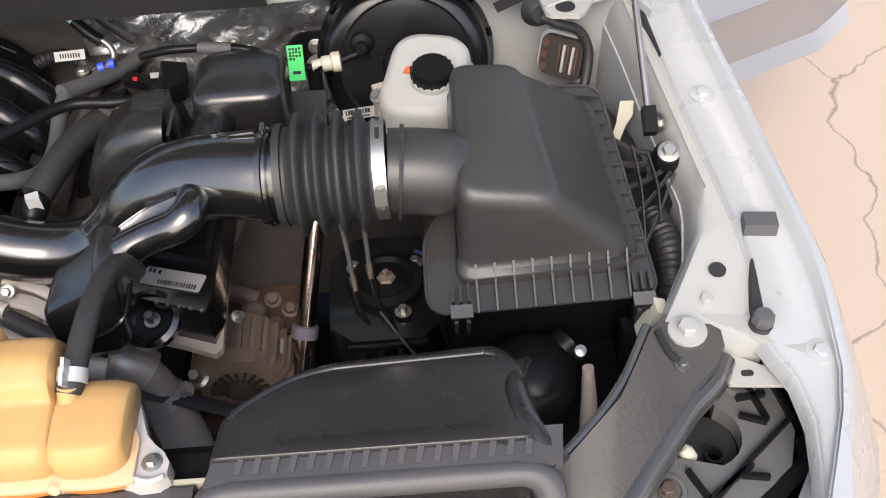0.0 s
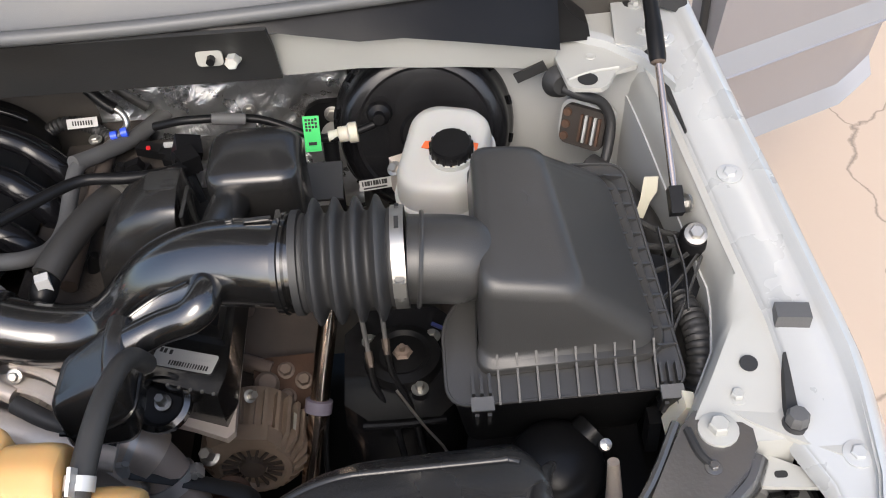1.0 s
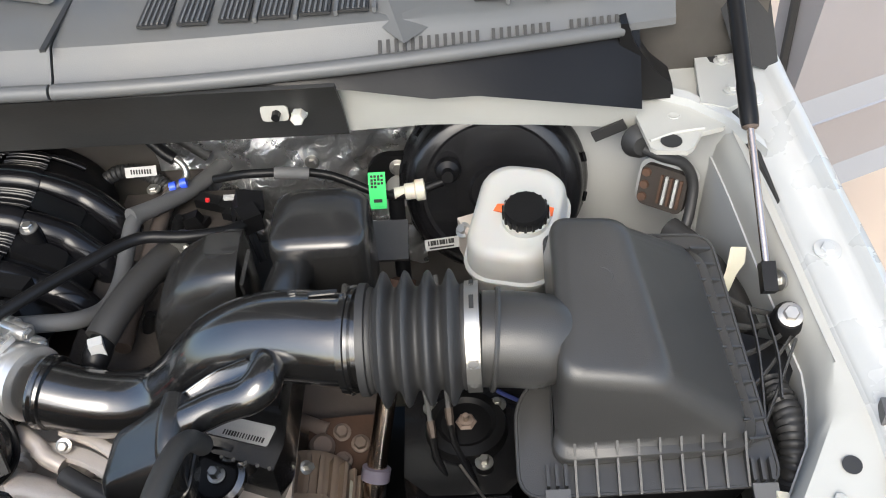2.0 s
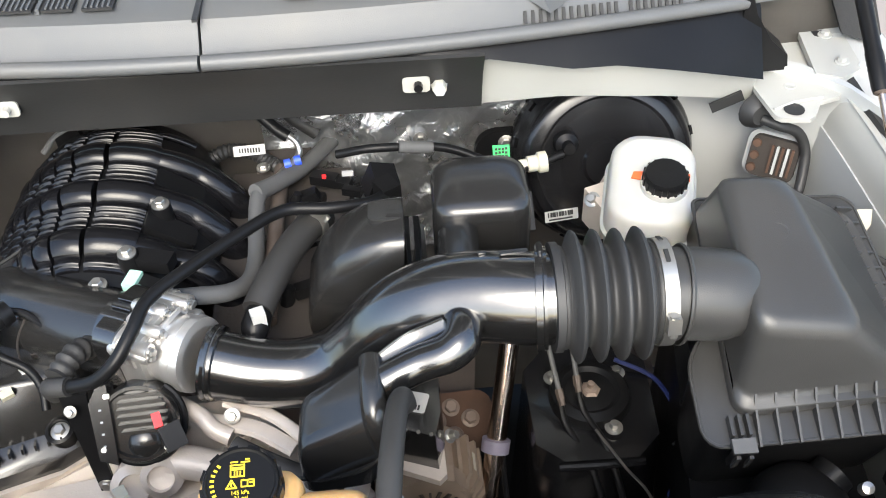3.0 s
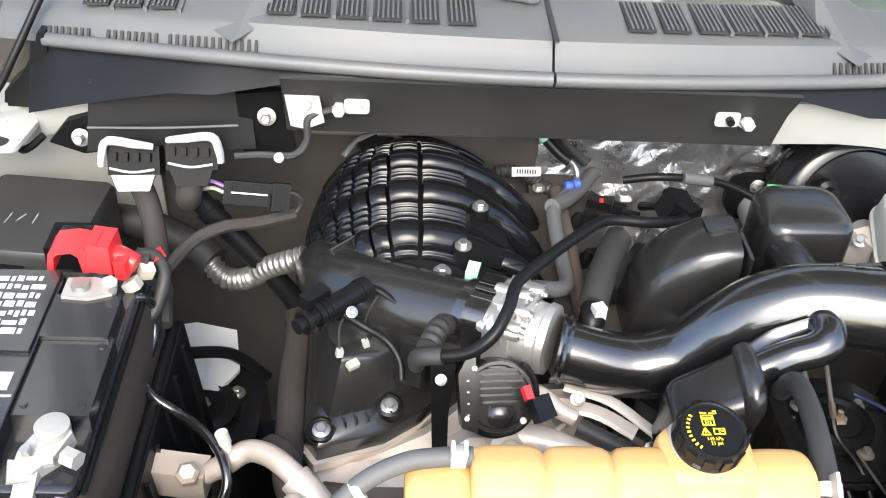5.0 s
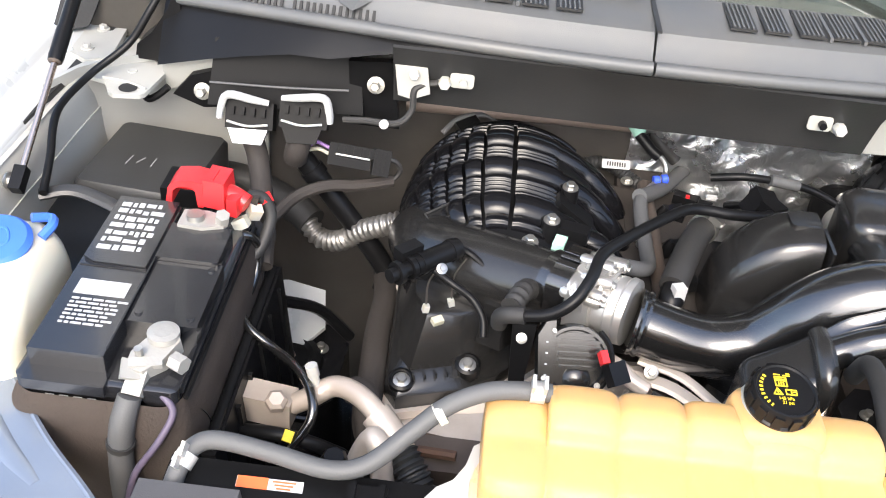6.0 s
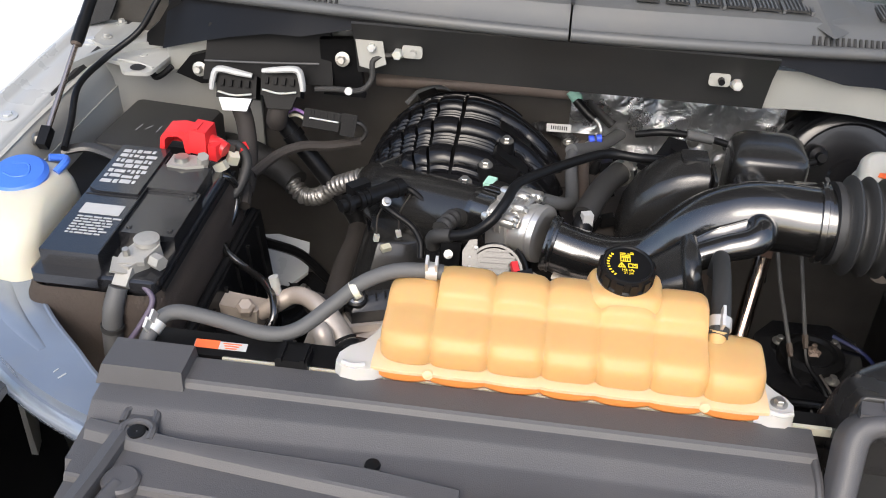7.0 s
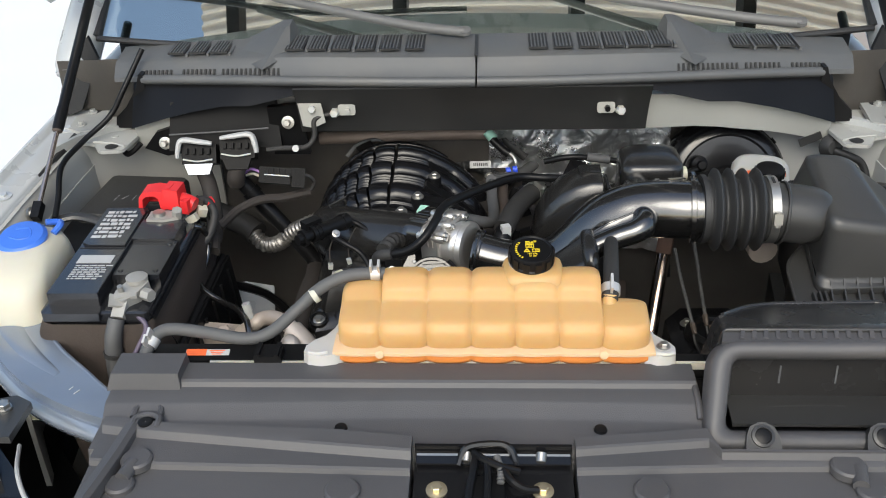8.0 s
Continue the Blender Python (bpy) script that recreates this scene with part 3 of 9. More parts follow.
def build_cowl():
    w = thing("cowl_panel", (0, 0.85, 1.2), "grey grained plastic cowl panel with vent grilles below the windscreen", "cowl panel")
    for s in (-1, 1):
        xs = sorted({0.0015, 0.06, 0.12, 0.18, 0.24, 0.3, 0.33, 0.36, 0.39, 0.44, 0.5, 0.55, 0.6, 0.64, 0.665})
        rings, seal = [], []
        for x in xs:
            y = cowl_front(x)
            d = -0.030 * (x / 0.62) ** 3 if x > 0 else 0
            t = at_y(x, (0, 0.30, 0.36, 0.45, 0.665), (1.0, 1.0, 0.9, 0.35, 0.12))
            prof = [(0.010, 1.207 + d), (0.012, 1.215 + d), (0.018, 1.219 + d), (0.030, 1.228 + d + 0.005 * t), (0.039, 1.233 + d + 0.010 * t), (0.047, 1.236 + d + 0.010 * t),
                    (0.10, 1.241 + d + 0.010 * t), (0.135, 1.245 + d + 0.008 * t), (0.138, 1.222 + d), (0.03, 1.203 + d)]
            rings.append([(s * x, y + py * (1 - 0.28 * (x / 0.62) ** 2), pz) for py, pz in prof])
            if x < 0.63:
                seal.append((s * x, y + 0.004, 1.2125 + d))
        half = part("half", loft(rings), M_COWL, w, smooth=24)
        part("front_lip", tube(seal, 0.0085, 12, 3), M_COWL, w, "rounded front lip")
        # black line drawn for the shaded gap under the lip
        part("lip_gap", tube([(x, y + 0.001, z - 0.0095) for x, y, z in seal], 0.0022, 6, 3), M_INK_GAP, w)
        # skirt under the seal
        rings = []
        for x in [v for v in xs if v < 0.61] + [0.622]:
            y = cowl_front(x)
            d = -0.030 * (x / 0.62) ** 3
            foot = at_y(x, (0, 0.30, 0.42, 0.44, 0.52, 0.622), (1.196, 1.190, 1.158, 1.164, 1.148, 1.108))
            fy = at_y(x, (0, 0.30, 0.42, 0.52, 0.622), (0.776, 0.784, 0.796, 0.802, 0.835))
            rings.append([(s * x, y + 0.008, 1.206 + d), (s * x, y + 0.002, 1.202 + d), (s * x, fy, foot), (s * x, fy + 0.006, foot - 0.002), (s * x, y + 0.014, 1.204 + d)])
        part("skirt", loft(rings), M_DARK, w, "black plastic skirt")
        # raised pyramid
        bm = loft([[(s * 0.322, 0.850, 1.240), (s * 0.366, 0.812, 1.224), (s * 0.430, 0.880, 1.228), (s * 0.420, 0.945, 1.236), (s * 0.32, 0.945, 1.246)],
                   [(s * 0.330, 0.908, 1.272), (s * 0.336, 0.900, 1.270), (s * 0.344, 0.908, 1.270), (s * 0.346, 0.940, 1.272), (s * 0.330, 0.940, 1.273)]])
        part("peak", bm, M_COWL, w, smooth=20)
        # grilles in raised frames
        for x, wide in ((0.105, 0.026), (0.147, 0.026), (0.19, 0.026), (0.232, 0.026), (0.274, 0.026), (0.314, 0.026), (0.455, 0.024), (0.497, 0.024), (0.538, 0.024)):
            y = cowl_front(x) + 0.092 * (1 - 0.28 * (x / 0.62) ** 2)
            z = 1.2520 - 0.030 * (x / 0.62) ** 3 - (0.0060 if x > 0.4 else 0)
            m = Matrix.Translation((s * x, y, z))
            wide += 0.006
            g = part("grille", box((wide, 0.076 if x < 0.4 else 0.062, 0.003), m, 0.001), M_INK_GAP, w, "black slotted vent grille")
            for i in range(5):
                part("slat", box((0.0022, 0.072 if x < 0.4 else 0.058, 0.003), m @ Matrix.Translation(((i - 2) * wide / 5.6, 0, 0.0016)), 0), M_COWL, g, smooth=0)
            if x > 0.15:
                part("rib", box((0.004, 0.076, 0.006), m @ Matrix.Translation((wide / 2 + 0.006, 0, -0.001)), 0.0015), M_COWL, w)
        # row of slots at the outer front edge
        for i in range(31):
            x = 0.340 + i * 0.0085
            if i in (13, 22, 23):
                continue
            y = cowl_front(x) + 0.0185 * (1 - 0.28 * (x / 0.62) ** 2)
            d = -0.030 * (x / 0.62) ** 3
            part("slot", box((0.0036, 0.020 - 0.0003 * i, 0.009), Matrix.Translation((s * x, y, 1.2185 + d)) @ pose(0, 0, 0, 36), 0), M_INK_GAP, w, smooth=0)
        # end cap
        upright = Matrix(((1, 0, 0, 0), (0, 0, -1, 0.905), (0, 1, 0, 0), (0, 0, 0, 1)))
        bm = prism([(s * x, z) for x, z in ((0.598, 1.102), (0.624, 1.094), (0.664, 1.0955), (0.660, 1.116), (0.638, 1.136), (0.614, 1.172), (0.606, 1.196), (0.598, 1.196))][::s], 0, 0.034, upright, 0.003)
        part("end_cap", bm, M_DARK, w)
    bm = box((0.006, 0.11, 0.003), Matrix.Translation((0, 0.845, 1.2520)), 0.001)
    part("seam_strip", bm, M_RUBBER, w)


build_cowl()


def build_windscreen():
    w = thing("windscreen", (0, 1.0, 1.22), "laminated windscreen with boosted reflection raked back over the dashboard", "windscreen")
    rings = []
    for x in [-0.72 + 0.09 * i for i in range(17)]:
        c = 0.10 * (abs(x) / 0.72) ** 2
        rings.append([(x, 0.905 + c, 1.222), (x, 1.70 + c * 0.8, 1.72), (x, 1.703 + c * 0.8, 1.715), (x, 0.908 + c, 1.217)])
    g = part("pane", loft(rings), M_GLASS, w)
    g.visible_shadow = False
    part("lower_seal", tube([(x, 0.902 + 0.10 * (abs(x) / 0.72) ** 2, 1.2225) for x in [-0.72 + 0.12 * i for i in range(13)]], 0.006, 8, 3), M_RUBBER, w, "black rubber lower seal")
    for s in (-1, 1):
        part("side_seal", tube([(s * 0.722, 1.006, 1.224), (s * 0.722, 1.785, 1.722)], 0.008, 8, 1), M_RUBBER, w, "black rubber side seal")
    rings = []
    for x in [-0.72 + 0.09 * i for i in range(17)]:
        c = 0.10 * (abs(x) / 0.72) ** 2
        rings.append([(x, 1.005 + c, 1.21), (x, 1.03 + c, 1.232), (x, 1.55, 1.26), (x, 1.6, 1.05), (x, 1.005 + c, 1.05)])
    tagged(part("dashboard", loft(rings), M_DARK, smooth=50), "dark plastic dashboard top behind the windscreen", "dashboard")
    for s in (-1, 1):
        bm = tube([(s * 0.76, 0.97, 1.16), (s * 0.755, 1.06, 1.24), (s * 0.70, 1.78, 1.74)], 0.04, 10, 4)
        tagged(part("windscreen_pillar", bm, M_PAINT), "silver-white painted windscreen pillar", "pillar")


build_windscreen()


def build_wiper(pts, blade):
    w = thing("wiper", pts[0], "black windscreen wiper lying at the foot of the glass", "wiper", "wipers on the windscreen")
    part("arm", tube(pts, [0.009, 0.009, 0.008, 0.006], 10), M_LAMP, w)
    part("blade", tube(blade, 0.006, 8, flat=1.5), M_RUBBER, w)
    part("pivot", lathe([(0, 0), (0.011, 0), (0.010, 0.006), (0, 0.008)], aim(pts[0], (0, -0.4, 1)), 16), M_LAMP, w)


build_wiper([(-0.02, 0.885, 1.262), (-0.12, 0.91, 1.268), (-0.28, 0.965, 1.285), (-0.42, 1.02, 1.30)], [(-0.02, 0.99, 1.297), (-0.30, 1.0, 1.305), (-0.62, 1.08, 1.325)])
build_wiper([(0.56, 0.91, 1.262), (0.45, 0.93, 1.27), (0.25, 0.98, 1.29), (0.12, 1.02, 1.305)], [(-0.08, 1.02, 1.315), (0.2, 1.04, 1.32), (0.5, 1.06, 1.325)])


def build_hood():
    w = thing("hood", (0, 0.98, 1.42), "silver-white engine hood propped open", "hood")
    d = Vector((0, -0.26, 0.966)).normalized()
    rings = []
    for i in range(13):
        u = -0.78 + 1.56 * i / 12
        rings.append([Vector((u, 0.97, 1.385 - 0.085 * (abs(u) / 0.78) ** 8)) + d * a + Vector((0, h * 0.966, h * 0.26)) for a, h in ((0, 0), (0.02, -0.018), (1.15, -0.018), (1.2, 0.0), (1.2, 0.03), (0.6, 0.05 * (1 - (u / 0.8) ** 2) + 0.03), (0, 0.03))])
    part("panel", loft(rings), M_PAINT, w)
    # dark insulation pad under it, out of view, added to darken glossy reflections
    rings = []
    for i in range(13):
        u = -0.70 + 1.40 * i / 12
        rings.append([Vector((u, 0.945, 1.385)) + d * a + Vector((0, h * 0.966, h * 0.26)) for a, h in ((0.05, 0.0), (0.06, -0.012), (0.35, -0.020), (0.7, -0.014), (1.08, -0.012), (1.09, 0.0))])
    part("insulation_pad", loft(rings), M_FOAM, w, "unseen dark felt insulation pad")
    # underside frame
    for x in (-0.66, -0.22, 0.22, 0.66):
        part("brace", tube([Vector((x, 0.95, 1.385)) + d * 0.03, Vector((x * 0.9, 0.945, 1.385)) + d * 1.12], 0.03, 8, 1, flat=0.5), M_INNER, w)


build_hood()


def build_strut(s):
    w = thing("hood_strut", (s * 0.718, 0.60, 1.05), "black gas strut with bright rod holding up the hood", "gas strut", "hood struts")
    a, b = Vector((s * 0.718, 0.615, 1.057)), Vector((s * 0.716, 1.043, 1.330))
    m = a.lerp(b, 0.312)
    part("rod", tube([a, m], 0.0042, 10, 1), M_CHROME, w, "bright steel rod")
    part("cylinder", tube([m, m.lerp(b, 0.02), m.lerp(b, 0.13), m.lerp(b, 0.14), b], [0.0088, 0.0098, 0.0098, 0.0090, 0.0090], 16, 1), M_DARK, w)
    part("end_collar", tube([m.lerp(b, -0.006), m], [0.0065, 0.0088], 14, 1), M_BLOCK, w)
    part("socket", box((0.014, 0.016, 0.03), aim(a, b - a), 0.003), M_DARK, w)
    bolt(a + Vector((s * 0.012, 0, -0.004)), (s * -0.9, -0.4, 0.3), 0.008, w)


build_strut(1)
build_strut(-1)


def build_door():
    """The open front door beyond the wing."""
    w = thing("car_door", (1.0, 1.3, 0.45), "silver-white truck door standing open", "car door")
    a, b = Vector((0.98, 1.385, 0)), Vector((1.385, 1.565, 0))
    d = (b - a).normalized()
    nrm = Vector((d.y, -d.x, 0))
    rings = []
    for t in [i / 12 for i in range(13)]:
        p = a.lerp(b, t)
        prof = [(0.02, 0.46), (0.0, 0.50), (0.012, 0.60), (0.03, 0.66), (0.012, 0.70), (0.045, 0.95), (0.05, 1.15), (-0.06, 1.15), (-0.06, 0.46)]
        lift = 0.05 * max(0, t - 0.85) / 0.15
        rings.append([p + nrm * o + Vector((0, 0, h + (lift if h < 0.65 else 0))) for o, h in prof])
    # the fender's paint, darkened here for the shade on the door
    silver = mat("shaded_door_paint", (0.29, 0.29, 0.31), 0.3, metal=0.4, var=0.04, bump=0.02, coat=0.5, rough_var=0.04)
    part("skin", loft(rings), silver, w, smooth=30)
    part("sill_trim", tube([a.lerp(b, t) + nrm * 0.022 + Vector((0, 0, 0.655)) for t in (0.02, 0.35, 0.7, 0.98)], 0.010, 8, 3, flat=0.6), silver, w)
    part("edge_seal", tube([a + nrm * -0.02 + Vector((0, 0, 0.47)), a + nrm * -0.02 + Vector((0, 0, 1.14))], 0.010, 8, 1), M_RUBBER, w)


build_door()


# ---- front of the bay: radiator cover, latch, inlet ----
def build_radiator_cover():
    w = thing("radiator_cover", (0, 0.1, 0.95), "grey grained plastic radiator cover with moulded ridges", "radiator cover")
    rear = [(0.204, 1.020), (0.2045, 1.0555), (0.200, 1.0595), (0.167, 1.0595), (0.1635, 1.0575), (0.160, 1.0525), (0.156, 1.0515), (0.138, 1.0505), (0.134, 1.0485), (0.119, 1.0385), (0.114, 1.0365), (0.070, 1.0355), (0.06, 1.01)]

    def strip(xs, prof):
        return loft([[(x, y, z) for y, z in prof(x)] for x in xs])

    def even(a, b, n):
        return [a + (b - a) * i / n for i in range(n + 1)]

    part("rear_panel", strip(even(-0.440, 0.268, 24), lambda x: [(y + 0.004 * math.cos(x * 7) * (y < 0.15), z) for y, z in rear]), M_GREY, w, smooth=24)
    part("end_lip", tube([(0.2665, 0.19, 1.053), (0.2665, 0.155, 1.0525), (0.2665, 0.136, 1.0495), (0.2665, 0.118, 1.0405)], 0.0042, 8), M_GREY, w)

    def left(x):
        a = at_y(x, (-0.432, -0.333, -0.154, -0.06), (0.112, 0.099, 0.092, 0.079))
        b = at_y(x, (-0.43, -0.39, -0.21, -0.064), (0.094, 0.087, 0.067, 0.052))
        c = at_y(x, (-0.43, -0.35, -0.20, -0.06), (0.046, 0.040, 0.037, 0.033))
        return [(a, 1.02), (a, 1.0455), (a - 0.0035, 1.0488), (a - 0.008, 1.0482), (b + 0.005, 1.0475), (b + 0.002, 1.046), (b - 0.004, 1.0385), (c + 0.003, 1.0378), (c, 1.036), (c - 0.0025, 1.031), (c - 0.07, 1.0275), (-0.12, 1.015), (-0.20, 0.97), (-0.22, 0.90), (0.0, 0.90)]

    def right(x):
        a = at_y(x, (0.118, 0.268, 0.278, 0.50), (0.079, 0.097, 0.062, 0.062))
        b = at_y(x, (0.118, 0.268, 0.278, 0.50), (0.058, 0.075, 0.055, 0.055))
        c = at_y(x, (0.118, 0.30, 0.50), (0.036, 0.044, 0.046))
        return [(a, 1.02), (a, 1.0455), (a - 0.003, 1.0485), (a - 0.006, 1.048), (b + 0.004, 1.0475), (b + 0.001, 1.046), (b - 0.003, 1.039), (c + 0.003, 1.0378), (c, 1.036), (c - 0.0025, 1.031), (c - 0.07, 1.0275), (-0.12, 1.015), (-0.20, 0.97), (-0.22, 0.90), (0.0, 0.90)]

    part("front_panel", strip(even(-0.432, -0.066, 16), left), M_GREY, w, smooth=24)
    part("front_panel", strip([0.118, 0.15, 0.19, 0.23, 0.268, 0.278, 0.32, 0.38, 0.44, 0.50], right), M_GREY, w, smooth=24)
    part("latch_well", box((0.184, 0.26, 0.02), Matrix.Translation((0.026, -0.06, 0.985)), 0.002), M_DARK, w)
    part("nose", strip(even(-0.068, 0.120, 4), lambda x: [(-0.09, 0.99), (-0.09, 1.018), (-0.12, 1.013), (-0.20, 0.97), (-0.22, 0.90), (-0.10, 0.90)]), M_GREY, w)
    bm = box((0.092, 0.050, 0.021), Matrix.Translation((-0.400, 0.180, 1.0605)), 0.0095, 5, (0.90, 0.84), (0.002, 0.003))
    part("corner_block", bm, M_GREY, w)
    # raised rail and flange on the outer side
    part("side_rail", loft([[(-0.404 + dx + sx, y, 1.0385 - 0.0005 * i + dz) for dx, dz in ((-0.010, -0.006), (-0.007, 0.011), (0.003, 0.0125), (0.008, 0.008), (0.009, -0.006))] for i, (y, sx) in enumerate(((0.096, 0.008), (0.05, 0.003), (0.0, -0.005), (-0.06, -0.016), (-0.11, -0.024)))]), M_GREY, w, smooth=24)
    # round pads, one pair linked by a neck
    def deck(x, y):
        return at_y(y, (-0.12, -0.035, 0.034, 0.040, 0.060), (1.015, 1.0275, 1.031, 1.036, 1.0385))

    for x, y, r in ((-0.376, 0.045, 0.018), (-0.386, 0.012, 0.0165), (-0.138, 0.006, 0.0195), (0.196, 0.010, 0.0195), (0.412, 0.043, 0.0195), (0.428, 0.012, 0.0165)):
        part("round_pad", lathe([(0, -0.004), (r, -0.004), (r, 0.004), (r - 0.0025, 0.0065), (0, 0.0065)], Matrix.Translation((x, y, deck(x, y))), 28), M_GREY, w)
    for x, y in ((-0.381, 0.029), (0.420, 0.028)):
        part("pad_neck", tube([(x + 0.003, y + 0.012, deck(x, y) + 0.007), (x - 0.003, y - 0.013, deck(x, y) + 0.006)], 0.0085, 12, 1), M_GREY, w)
    for x, y in ((-0.152, 0.104), (0.150, 0.104)):
        part("plug", lathe([(0, 0), (0.0082, 0), (0.007, 0.003), (0, 0.004)], Matrix.Translation((x, y, 1.036)), 16), M_DARK, w)
    # fastener pockets set in the step
    for x, y, z, r in ((-0.386, 0.124, 1.0445, 0.0155), (-0.381, 0.102, 1.0475, 0.0150)):
        arch = [(x - r, y - 0.010, z - 0.002)] + [(x + r * math.cos(a), y + r * 0.75 * math.sin(a), z) for a in [math.pi * (1 - i / 8) for i in range(9)]] + [(x + r, y - 0.010, z - 0.002)]
        part("pocket", tube(arch, 0.0042, 8, 2), M_GREY, w)
    part("pocket_floor", prism(rounded(0.024, 0.022, 0.008, 4, -0.386, 0.120), 1.040, 1.0445, None, 0.001), M_GREY, w)
    part("fastener", lathe([(0, 0), (0.009, 0), (0.009, 0.003), (0.006, 0.004), (0, 0.002)], Matrix.Translation((-0.381, 0.099, 1.0462)), 16), M_DARK, w)


build_radiator_cover()


def build_radiator():
    w = thing("radiator", (0, 0.22, 0.5), "black radiator top with end tank and pale sealing strip", "radiator")
    part("core", box((0.86, 0.05, 0.46), Matrix.Translation((0, 0.232, 0.80)), 0.004), M_DARK, w)
    bm = box((0.30, 0.036, 0.03), Matrix.Translation((-0.275, 0.226, 1.042)), 0.005)
    part("top_tank", bm, M_DARK, w)
    part("top_rail", box((0.50, 0.03, 0.02), Matrix.Translation((0.12, 0.226, 1.035)), 0.004), M_DARK, w)
    part("strip", box((0.62, 0.004, 0.010), Matrix.Translation((-0.02, 0.2075, 1.052)), 0.001), M_CREAM, w, "pale foam strip")
    part("clip", box((0.034, 0.026, 0.022), Matrix.Translation((-0.255, 0.213, 1.058)), 0.003), M_DARK, w)
    for x in (-0.267, -0.243):
        part("clip_rib", box((0.005, 0.028, 0.006), Matrix.Translation((x, 0.212, 1.070)), 0.001), M_DARK, w)
    lab = part("warning_label", box((0.056, 0.011, 0.001), Matrix.Translation((-0.337, 0.2235, 1.0575)) @ pose(0, 0, 0, 12, 0, 1), 0), M_WHITE, w, "orange and white warning label", smooth=0)
    part("orange_field", box((0.026, 0.0106, 0.0006), Matrix.Translation((-0.3515, 0.2235, 1.0584)) @ pose(0, 0, 0, 12, 0, 1), 0), M_ORANGE_TAG, lab, smooth=0)
    for i in range(3):
        part("print_bar", box((0.020 - 0.004 * i, 0.0012, 0.0006), Matrix.Translation((-0.325, 0.2265 - 0.003 * i, 1.0590 - 0.0006 * i)) @ pose(0, 0, 0, 12, 0, 1), 0), M_ORANGE_TAG, lab, smooth=0)


build_radiator()


def build_latch():
    w = thing("hood_latch", (0.02, 0.03, 1.0), "black steel hood latch with gold zinc bolts", "hood latch")
    part("plate", box((0.176, 0.100, 0.005), Matrix.Translation((0.026, 0.008, 1.020)) @ pose(0, 0, 0, 6), 0.001), M_BOOSTER, w)
    part("back_wall", box((0.176, 0.004, 0.032), Matrix.Translation((0.026, 0.0655, 1.030)), 0.001), M_BOOSTER, w)
    part("bright_edge", box((0.172, 0.004, 0.0024), Matrix.Translation((0.026, 0.0585, 1.0365)) @ pose(0, 0, 0, 25), 0.0008), M_STEEL, w)
    part("back_flange", box((0.172, 0.010, 0.004), Matrix.Translation((0.026, 0.053, 1.034)) @ pose(0, 0, 0, 18), 0.001), M_BOOSTER, w)
    arch = [(-0.012, 0.050, 1.030), (-0.006, 0.060, 1.042), (0.006, 0.064, 1.046), (0.034, 0.066, 1.046), (0.046, 0.061, 1.042), (0.052, 0.050, 1.030)]
    part("bridge", tube(arch, 0.0045, 8, 5, flat=1.6), M_BOOSTER, w)
    for pts, r in (([(0.004, 0.055, 1.044), (0.016, 0.042, 1.046), (0.034, 0.035, 1.042), (0.055, 0.034, 1.036)], 0.0042), ([(0.006, 0.052, 1.042), (0.004, 0.03, 1.040), (0.000, 0.005, 1.034), (-0.002, -0.03, 1.028)], 0.0048),
                   ([(0.018, 0.045, 1.044), (0.020, 0.02, 1.038), (0.018, -0.03, 1.030)], 0.0046), ([(0.036, 0.036, 1.040), (0.045, 0.018, 1.038), (0.058, 0.012, 1.032), (0.075, 0.014, 1.028)], 0.0044)):
        part("lever", tube(pts, r, 8, 5), M_DARK, w)
    part("catch_block", prism(rounded(0.040, 0.05, 0.008), 0, 0.012, Matrix.Translation((0.018, 0.005, 1.021)), 0.003), M_DARK, w)
    part("spring", tube([(0.030, 0.052, 1.040), (0.034, 0.035, 1.040), (0.034, 0.015, 1.036)], 0.0036, 8, wave=(0.004, 0.0012), steps=14), M_HOSE, w)
    for x in (-0.036, 0.080):
        bolt((x, 0.016, 1.024), (0, -0.1, 1), 0.0075, w, M_GOLD, washer=1.9)
    for x in (-0.004, 0.079):
        part("spacer", tube([(x, 0.052, 1.034), (x + 0.001, 0.060, 1.040)], 0.006, 10, 1), M_STEEL, w)


build_latch()


